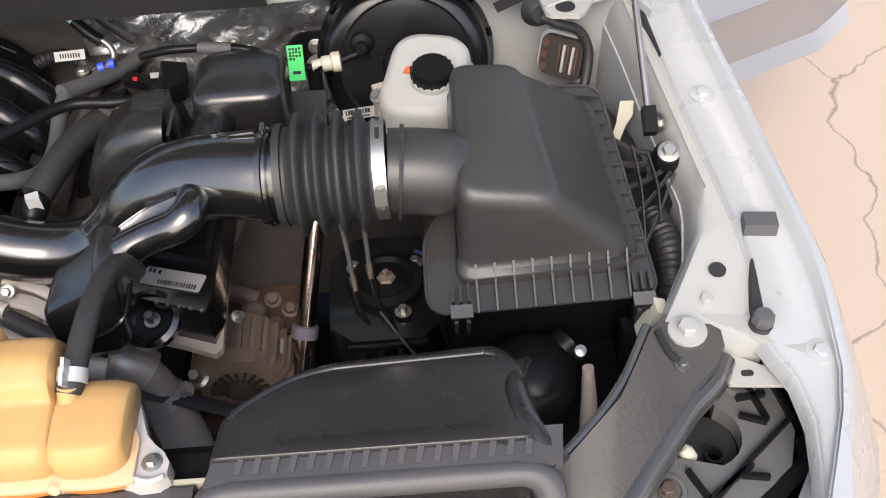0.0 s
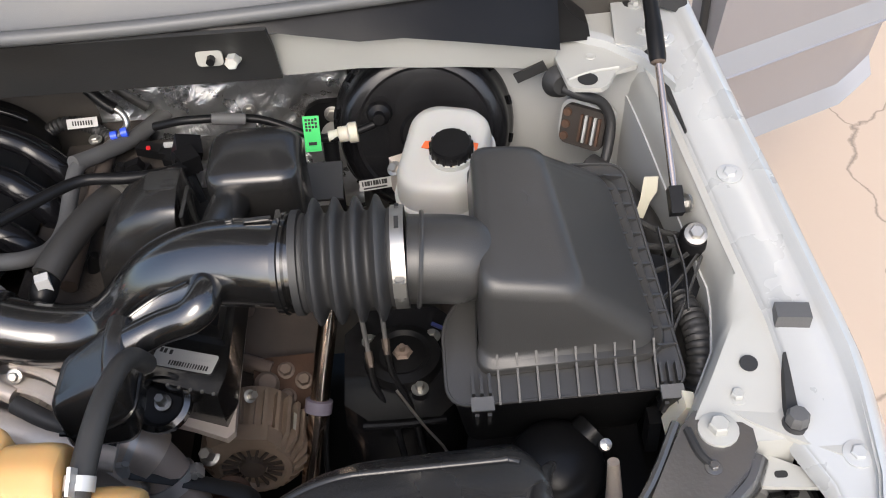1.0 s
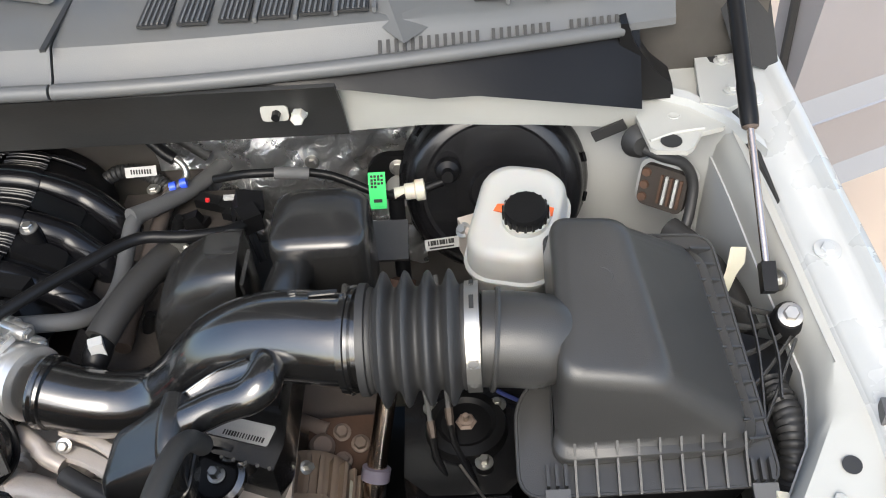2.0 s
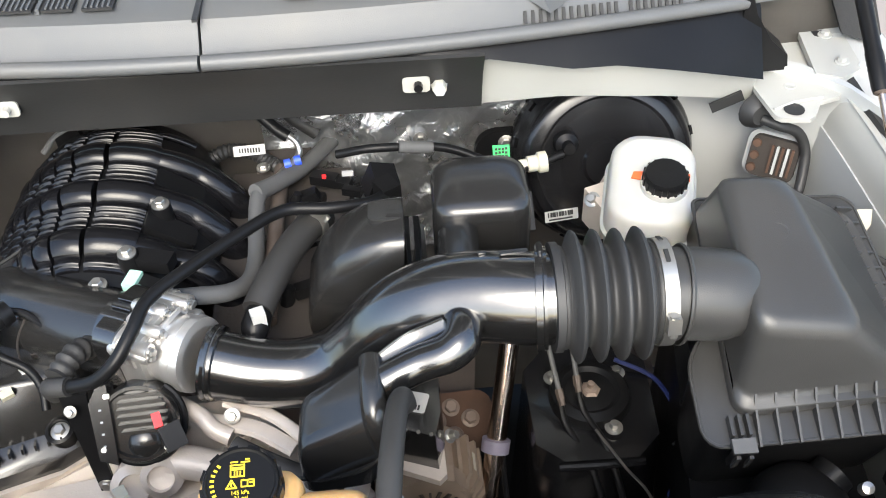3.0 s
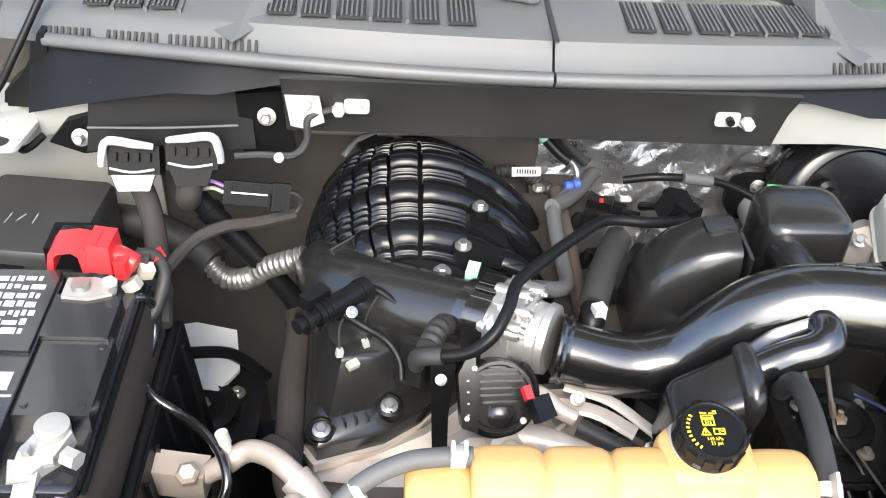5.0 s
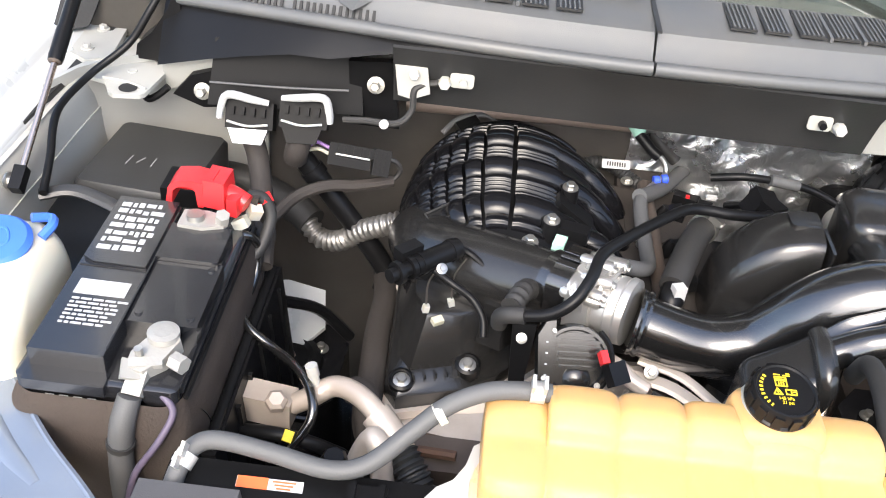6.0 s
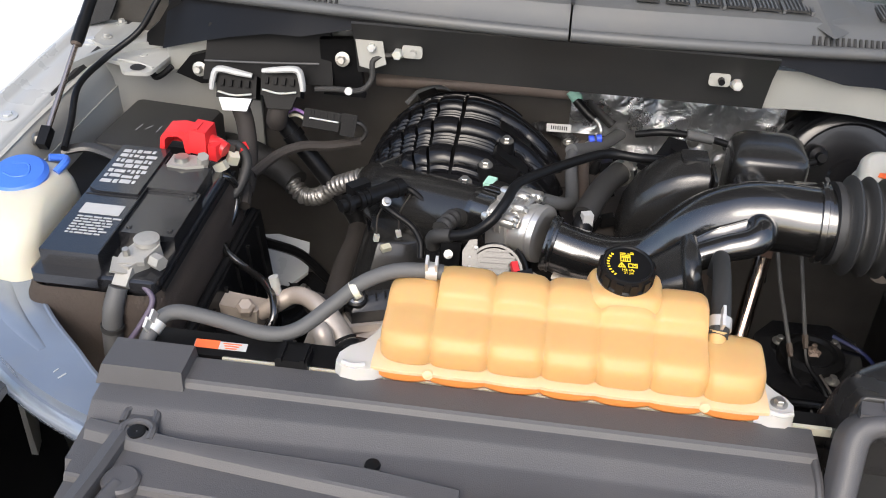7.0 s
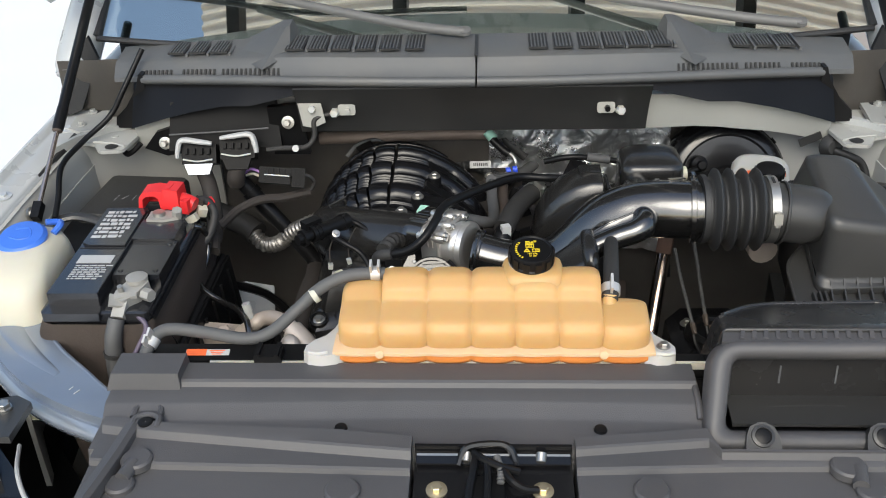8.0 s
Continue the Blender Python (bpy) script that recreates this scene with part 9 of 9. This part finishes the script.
def build_plug_cluster():
    w = thing("inline_plug", (-0.36, 0.78, 1.03), "black inline wiring plug with purple and white wires", "wiring plug")
    tilt = Matrix.Translation((-0.350, 0.776, 1.040)) @ pose(0, 0, 0, -30, 8, 6)
    part("body", box((0.058, 0.018, 0.013), tilt @ Matrix.Translation((-0.004, 0.0, 0.008)), 0.003), M_CASE, w)
    part("body", box((0.052, 0.020, 0.012), tilt @ Matrix.Translation((-0.006, 0.0, -0.008)), 0.003), M_CASE, w)
    part("collar", box((0.022, 0.024, 0.034), tilt @ Matrix.Translation((0.034, 0.0, -0.001)), 0.003), M_CASE, w)
    part("collar", box((0.010, 0.022, 0.028), tilt @ Matrix.Translation((-0.030, 0.0, 0.0)), 0.002), M_CASE, w)
    part("lock_bar", box((0.044, 0.004, 0.0022), tilt @ Matrix.Translation((-0.004, -0.010, 0.0005)), 0.0008), M_MILK, w)
    for i in range(5):
        part("ridge", box((0.004, 0.004, 0.009), tilt @ Matrix.Translation((-0.022 + 0.010 * i, -0.0105, 0.0075)), 0.001), M_CASE, w)
    for i in range(3):
        part("ridge", box((0.0022, 0.003, 0.026), tilt @ Matrix.Translation((0.027 + 0.006 * i, -0.0125, -0.001)), 0.0006), M_CASE, w)
    part("wire", tube([(-0.385, 0.782, 1.046), (-0.402, 0.786, 1.050), (-0.415, 0.79, 1.040)], 0.0025, 6), mat("purple_wire", (0.3, 0.16, 0.42), 0.5), w)
    part("wire", tube([(-0.385, 0.780, 1.038), (-0.40, 0.783, 1.042), (-0.418, 0.788, 1.034)], 0.0025, 6), M_CREAM, w)
    part("wire", tube([(-0.312, 0.782, 1.04), (-0.298, 0.786, 1.034), (-0.292, 0.788, 1.02), (-0.302, 0.785, 1.006), (-0.33, 0.775, 0.998)], 0.0035, 6), M_HOSE_DARK, w)
    part("loom", tube([(-0.30, 0.787, 1.004), (-0.345, 0.772, 1.00), (-0.385, 0.755, 1.004), (-0.42, 0.735, 0.995), (-0.445, 0.69, 0.985)], 0.008, 8), M_TAPE, w)
    part("lead", tube([(-0.245, 0.803, 1.148), (-0.280, 0.795, 1.14), (-0.283, 0.790, 1.11), (-0.30, 0.785, 1.092), (-0.34, 0.79, 1.088), (-0.37, 0.79, 1.085)], 0.0045, 8), M_HOSE_DARK, w)
    part("white_clip", lathe([(0, 0), (0.006, 0), (0.006, 0.008), (0, 0.008)], aim((-0.316, 0.784, 1.090), (0, -1, 0.4)), 10), M_WHITE, w)


build_plug_cluster()

build_hose("conduit_pipe", [(-0.428, 0.785, 1.035), (-0.405, 0.785, 1.004), (-0.355, 0.775, 0.945), (-0.318, 0.766, 0.900), (-0.300, 0.76, 0.872), (-0.302, 0.745, 0.85)], 0.0145, M_DARK, "black straight wiring conduit beside the intake manifold", segs=16)
band((-0.405, 0.785, 1.004), (0.6, -0.1, -0.7), 0.015, 0.012, 0.002, bpy.data.objects["conduit_pipe"], M_CASE, "collar")
build_hose("foil_wrapped_hose", [(-0.42, 0.80, 0.915), (-0.395, 0.785, 0.897), (-0.365, 0.775, 0.905), (-0.335, 0.762, 0.935), (-0.305, 0.752, 0.955), (-0.285, 0.75, 0.965)], 0.0135, M_WRAP, "hose wrapped in crinkled silver foil", steps=22, wave=(0.009, 0.0018), segs=18)
build_hose("wiring_loom", [(-0.300, 0.764, 0.86), (-0.292, 0.70, 0.875), (-0.292, 0.62, 0.885), (-0.288, 0.54, 0.89), (-0.285, 0.47, 0.89), (-0.275, 0.44, 0.88)], 0.0165, M_TAPE, "thick brown taped wiring loom along the cam cover", segs=12)
build_hose("dark_hose", [(-0.62, 0.86, 0.93), (-0.52, 0.85, 0.935), (-0.44, 0.82, 0.92), (-0.41, 0.80, 0.91)], 0.022, M_HOSE_DARK, "thick dark hose below the control module")


def build_solenoid():
    w = thing("purge_valve", (-0.24, 0.57, 1.03), "black plastic purge valve with ribbed connectors", "purge valve")
    a, b = Vector((-0.275, 0.530, 1.048)), Vector((-0.205, 0.600, 1.046))
    d = (b - a).normalized()
    part("body", tube([a.lerp(b, 0.35), b], 0.012, 14, 1), M_DARK, w)
    part("spout", tube([a, a.lerp(b, 0.4)], 0.0085, 12, 1), M_DARK, w)
    for t in (0.12, 0.3, 0.45, 0.9):
        part("ring", lathe([(0.010, -0.003), (0.0135, -0.003), (0.0135, 0.003), (0.010, 0.003), (0.010, -0.003)], aim(a.lerp(b, t), d), 18), M_DARK, w)
    part("plug", box((0.03, 0.016, 0.016), Matrix.Translation(a.lerp(b, 0.35) + Vector((-0.008, 0.012, 0.010))) @ Matrix.Rotation(math.atan2(d.y, d.x), 4, "Z"), 0.003), M_DARK, w)
    bolt(a.lerp(b, 0.62) + Vector((0.012, -0.012, -0.004)), (0.3, -0.6, 0.7), 0.0048, w, M_STEEL)
    part("hose", tube([a.lerp(b, 0.6) + Vector((0.006, -0.008, -0.01)), (-0.205, 0.552, 1.03), (-0.182, 0.545, 1.018), (-0.168, 0.53, 1.005), (-0.165, 0.515, 0.99)], 0.0045, 10), M_DARK, w)
    part("hose", tube([b, (-0.19, 0.60, 1.04), (-0.165, 0.585, 1.03), (-0.13, 0.565, 1.02)], 0.004, 8), M_DARK, w)


build_solenoid()


def build_ac_line():
    w = thing("air_conditioning_line", (-0.31, 0.44, 0.94), "bare alloy air conditioning pipe with block fitting", "pipe")
    part("block", box((0.06, 0.03, 0.035), Matrix.Translation((-0.388, 0.430, 0.935)) @ pose(0, 0, 0, 0, 0, -8), 0.005), M_PIPE, w)
    part("cap", lathe([(0, 0), (0.012, 0), (0.012, 0.01), (0.008, 0.014), (0, 0.014)], aim((-0.375, 0.415, 0.952), (0.1, -0.4, 1)), 6), M_PIPE, w)
    part("pipe", tube([(-0.36, 0.428, 0.94), (-0.340, 0.428, 0.955), (-0.318, 0.434, 0.968), (-0.295, 0.424, 0.974), (-0.272, 0.404, 0.974), (-0.250, 0.384, 0.962)], 0.0115, 14), M_PIPE, w, smooth=70)
    part("valve", lathe([(0, 0), (0.007, 0), (0.007, 0.022), (0.009, 0.022), (0.009, 0.04), (0, 0.04)], aim((-0.335, 0.432, 0.965), (-0.25, 0.1, 1)) @ Matrix.Scale(0.75, 4), 12), M_MILK, w, "white service valve")
    part("clamp", tube([(-0.268, 0.400, 0.970), (-0.250, 0.384, 0.960), (-0.236, 0.368, 0.950)], 0.0165, 14), M_PIPE, w)
    part("ribbed_hose", tube([(-0.240, 0.372, 0.954), (-0.218, 0.345, 0.935), (-0.200, 0.32, 0.905), (-0.19, 0.30, 0.87)], 0.017, 16, wave=(0.007, 0.0018), steps=22), M_RUBBER, w, "black corrugated hose")
    part("dark_pipe", tube([(-0.42, 0.40, 0.92), (-0.37, 0.388, 0.935), (-0.33, 0.385, 0.93), (-0.30, 0.40, 0.90)], 0.008, 10), M_DARK, w)
    part("yellow_tag", box((0.010, 0.012, 0.004), Matrix.Translation((-0.355, 0.378, 0.945)) @ pose(0, 0, 0, 30, 20, 0), 0.001), M_YELLOW, w)
    part("connector", lathe([(0, 0), (0.014, 0), (0.014, 0.02), (0.010, 0.028), (0, 0.028)], aim((-0.30, 0.34, 0.95), (0, -0.3, 1)), 8), M_DARK, w)
    for pts in ([(-0.29, 0.36, 0.90), (-0.275, 0.37, 0.95), (-0.262, 0.36, 0.975), (-0.25, 0.34, 0.93)], [(-0.32, 0.30, 0.90), (-0.28, 0.305, 0.93), (-0.24, 0.30, 0.92)], [(-0.27, 0.33, 0.94), (-0.235, 0.31, 0.90)]):
        part("lower_pipe", tube(pts, 0.012, 10), M_PIPE, w)


build_ac_line()


def build_compressor():
    w = thing("pulley_cluster", (-0.22, 0.40, 0.75), "dirty engine pulleys and brackets behind the radiator", "pulley")
    part("bracket", box((0.14, 0.05, 0.16), Matrix.Translation((-0.20, 0.42, 0.82)), 0.01), M_BLOCK, w)
    part("pulley", lathe([(0, 0), (0.055, 0), (0.055, 0.02), (0.045, 0.024), (0, 0.018)], aim((-0.17, 0.40, 0.80), (0, -1, 0.25)), 28), M_BLOCK, w)
    part("copper_pipe", tube([(-0.275, 0.47, 0.90), (-0.262, 0.44, 0.91), (-0.25, 0.42, 0.905), (-0.18, 0.41, 0.91)], 0.006, 8), M_RUST, w)
    part("sleeve", tube([(-0.30, 0.47, 0.93), (-0.285, 0.45, 0.94), (-0.275, 0.425, 0.92), (-0.27, 0.41, 0.88)], 0.016, 10), M_TAPE, w)


build_compressor()


def build_battery_leads():
    w = thing("battery_lead", (-0.48, 0.30, 0.95), "grey battery lead dropping from the negative clamp", "battery lead")
    part("heavy_lead", tube([(-0.483, 0.305, 1.055), (-0.488, 0.292, 1.03), (-0.492, 0.288, 0.99), (-0.492, 0.285, 0.94), (-0.485, 0.28, 0.90)], [0.011, 0.012, 0.012, 0.012, 0.012], 12), M_HOSE, w)
    part("sleeve_ring", tube([(-0.490, 0.289, 1.012), (-0.491, 0.289, 1.006)], 0.0135, 12, 1), M_HOSE_DARK, w)
    part("thin_lead", tube([(-0.470, 0.318, 1.058), (-0.452, 0.31, 1.052), (-0.444, 0.302, 1.04), (-0.455, 0.285, 1.018), (-0.475, 0.275, 0.985), (-0.485, 0.272, 0.94), (-0.486, 0.272, 0.90)], 0.0034, 10), mat("violet_grey_lead", (0.10, 0.08, 0.12), 0.5), w)
    part("ring", lathe([(0.012, 0), (0.024, 0), (0.024, 0.008), (0.012, 0.008), (0.012, 0)], aim((-0.485, 0.262, 0.905), (0.2, -0.5, 1)), 20), M_HOSE_DARK, w)
    p = thing("battery_lead", (-0.45, 0.55, 1.0), "black wiring lead from the positive terminal", "battery lead")
    part("lead", tube([(-0.452, 0.588, 1.085), (-0.432, 0.602, 1.082), (-0.420, 0.598, 1.06), (-0.428, 0.575, 1.03), (-0.442, 0.56, 1.02)], 0.007, 10), M_HOSE_DARK, p)
    part("lead", tube([(-0.447, 0.560, 1.058), (-0.436, 0.565, 1.052), (-0.430, 0.575, 1.03), (-0.431, 0.56, 1.00), (-0.436, 0.52, 0.985), (-0.424, 0.498, 0.978), (-0.392, 0.482, 0.966), (-0.36, 0.45, 0.972), (-0.338, 0.415, 0.972), (-0.335, 0.39, 0.955), (-0.36, 0.37, 0.92)], 0.0052, 10), M_GLOSS, p)
    part("lead", tube([(-0.438, 0.61, 1.06), (-0.425, 0.62, 1.02), (-0.435, 0.60, 0.98), (-0.432, 0.57, 0.95), (-0.435, 0.55, 0.92)], 0.006, 8), M_TAPE, p)
    for i, (x, y, z, mt) in enumerate(((-0.440, 0.595, 1.082, M_TAPE), (-0.436, 0.588, 1.070, M_CREAM), (-0.430, 0.605, 1.076, M_RED), (-0.447, 0.570, 1.066, M_CREAM))):
        part("plug", box((0.014, 0.012, 0.016), Matrix.Translation((x, y, z)) @ pose(0, 0, 0, 20 * i, 15, 30 * i), 0.003), mt, p)
    part("loom", tube([(-0.45, 0.68, 0.99), (-0.438, 0.64, 1.0), (-0.43, 0.61, 1.01), (-0.425, 0.58, 1.0)], 0.010, 8), M_TAPE, p)


build_battery_leads()


def build_inner_white_patch():
    # white patch added in place of bright ground showing through the wheel arch
    bm = prism([(-0.485, 0.70), (-0.40, 0.69), (-0.375, 0.72), (-0.385, 0.775), (-0.44, 0.785), (-0.495, 0.775)], 0.0, 0.006, Matrix(((1, 0, 0, 0), (0, 1, 0, 0), (0, 0.35, 1, 0.535), (0, 0, 0, 1))), 0.002)
    tagged(part("wheel_arch_ground_patch", bm, mat("bright_ground_white", (0.45, 0.46, 0.45), 0.3, var=0.03, bump=0.02, coat=0.5)), "white patch for bright ground seen through the wheel arch", "panel")
    bm = tube([(-0.44, 0.60, 0.94), (-0.42, 0.64, 0.90), (-0.38, 0.70, 0.84), (-0.34, 0.72, 0.78)], 0.008, 8)
    tagged(part("dark_cable", bm, M_DARK), "black cable dropping beside the strut tower", "cable")
    bm = box((0.02, 0.30, 0.22), Matrix.Translation((-0.412, 0.47, 0.86)) @ pose(0, 0, 0, 0, -6, 0), 0.004)
    tray = thing("battery_tray", (-0.412, 0.47, 0.75), "black ribbed battery tray wall", "battery tray")
    part("wall", bm, M_DARK, tray)
    for i in range(6):
        part("rib", box((0.006, 0.005, 0.20), Matrix.Translation((-0.4005, 0.35 + 0.048 * i, 0.86)) @ pose(0, 0, 0, 0, -6, 0), 0.0015), M_DARK, tray)
    part("top_bead", tube([(-0.423, 0.325, 0.970), (-0.423, 0.615, 0.970)], 0.006, 10, 1), M_DARK, tray)


build_inner_white_patch()


# ---- along the right inner wing ----
def build_side_plug():
    w = thing("side_connector", (0.72, 0.86, 0.94), "brown multi-way connector on the inner fender", "connector")
    m = pose(0.664, 0.846, 0.988, 72, 0, -32)
    part("base", prism(rounded(0.070, 0.060, 0.014), 0, 0.014, m, 0.004), M_APRON, w)
    part("body", prism(rounded(0.058, 0.052, 0.010), 0.010, 0.024, m, 0.003), M_TAPE, w)
    for i in range(5):
        part("grey_pin", box((0.003, 0.036, 0.004), m @ Matrix.Translation((-0.002 + 0.006 * i, 0, 0.026)), 0.001), M_APRON if i % 2 else M_RUST, w)
    for i in range(3):
        part("lug", lathe([(0, 0), (0.006, 0), (0.005, 0.006), (0, 0.006)], m @ Matrix.Translation((-0.022, -0.016 + 0.016 * i, 0.022)), 10), M_RUST, w)
    c = thing("side_cable", (0.66, 0.83, 1.05), "black cable with rubber grommet on the inner fender", "cable")
    part("grommet", lathe([(0, 0), (0.022, 0), (0.018, 0.010), (0.012, 0.016), (0, 0.016)], aim((0.622, 0.838, 1.062), (0.2, -1, 0.2)), 18), M_RUBBER, c)
    part("cable", tube([(0.626, 0.824, 1.060), (0.645, 0.815, 1.055), (0.672, 0.818, 1.040), (0.684, 0.812, 1.015), (0.680, 0.795, 0.985), (0.672, 0.775, 0.965), (0.682, 0.75, 0.955), (0.705, 0.70, 0.95), (0.72, 0.64, 0.94)], 0.0065, 10), M_RUBBER, c)
    part("conduit", tube([(0.655, 0.78, 0.975), (0.680, 0.745, 0.972), (0.705, 0.69, 0.965), (0.722, 0.63, 0.955)], 0.015, 12), M_HOSE_DARK, c)
    part("slot", box((0.040, 0.003, 0.014), Matrix.Translation((0.588, 0.846, 1.072)) @ pose(0, 0, 0, 0, -25, 0), 0.003), M_INK_GAP, c)


build_side_plug()


def build_paper_tag():
    w = thing("wire_tag", (0.706, 0.68, 0.97), "cream plastic tag clipped on the inner fender", "tag")
    part("tag", prism([(-0.012, 0.03), (0.010, 0.034), (0.012, 0.010), (0.004, -0.008), (-0.002, -0.036), (-0.016, -0.034), (-0.012, -0.006)], 0, 0.002, pose(0.707, 0.682, 1.004, 48, 0, -20) @ Matrix.Scale(0.72, 4), 0.0006), M_TAG, w)
    part("grommet", lathe([(0, 0), (0.016, 0), (0.014, 0.006), (0, 0.006)], aim((0.735, 0.695, 1.008), (-1, -0.2, 0.2)), 16), M_RUBBER, w)


build_paper_tag()
build_hose("side_hose", [(0.715, 0.54, 0.985), (0.722, 0.49, 0.985), (0.718, 0.45, 0.96), (0.705, 0.42, 0.90)], 0.014, M_RUBBER, "black corrugated hose beside the air cleaner", steps=20, wave=(0.007, 0.0015))
build_hose("rail_cable", [(-0.60, 0.90, 1.235), (-0.635, 0.86, 1.17), (-0.66, 0.84, 1.13), (-0.70, 0.80, 1.10), (-0.715, 0.73, 1.085), (-0.70, 0.66, 1.06), (-0.69, 0.61, 1.045)], 0.005, M_DARK, "thin black cable along the fender rail")
bm = box((0.012, 0.02, 0.045), Matrix.Translation((0.683, 0.395, 0.985)) @ pose(0, 0, 0, 0, 20, 0), 0.003)
tagged(part("rail_clip", bm, M_CREAM), "pale plastic clip on the fender rail", "clip")


# ---- roof over the yard, seen in the windscreen ----
def roof_sheet():
    """Pale translucent corrugated sheet."""
    m = mat("pale_roof_sheet", (0.85, 0.80, 0.72), 0.5, var=0.05, bump=0.05)
    nt = m.node_tree
    # light let through so the underside reflects brighter in the windscreen
    t = nt.nodes.new("ShaderNodeBsdfTranslucent")
    t.inputs["Color"].default_value = (0.90, 0.84, 0.76, 1)
    mix = nt.nodes.new("ShaderNodeMixShader")
    mix.inputs[0].default_value = 0.75
    nt.links.new(nt.nodes["Principled BSDF"].outputs[0], mix.inputs[1])
    nt.links.new(t.outputs[0], mix.inputs[2])
    nt.links.new(mix.outputs[0], nt.nodes["Material Output"].inputs["Surface"])
    return m


def build_canopy():
    w = thing("carport_roof", (0.8, 2.0, 0.0), "pale ribbed sheet metal carport roof on dark beams", "roof")
    ys = np.linspace(1.16, 2.8, 165)
    rows = [[(x, float(y), 2.95 + (0.0, 0.022, 0.022, 0.0)[i % 4] + 0.04 * (float(y) - 1.16)) for x in (-1.3, 0.0, 1.6, 3.4)] for i, y in enumerate(ys)]
    bm = loft(rows, cap=False, closed=False)
    bmesh.ops.solidify(bm, geom=bm.faces[:], thickness=0.004)
    part("sheet", bm, roof_sheet(), w, smooth=0)
    for x in (-1.1, -0.35, 0.4, 1.15, 2.2, 3.2):
        part("beam", box((0.06, 1.64, 0.09), Matrix.Translation((x, 1.98, 2.925)) @ pose(0, 0, 0, 2.3), 0.004), M_DARK, w)
    for x in (-1.25, 3.3):
        part("post", box((0.10, 0.10, 2.95), Matrix.Translation((x, 2.7, 1.49)), 0.005), M_DARK, w)


build_canopy()
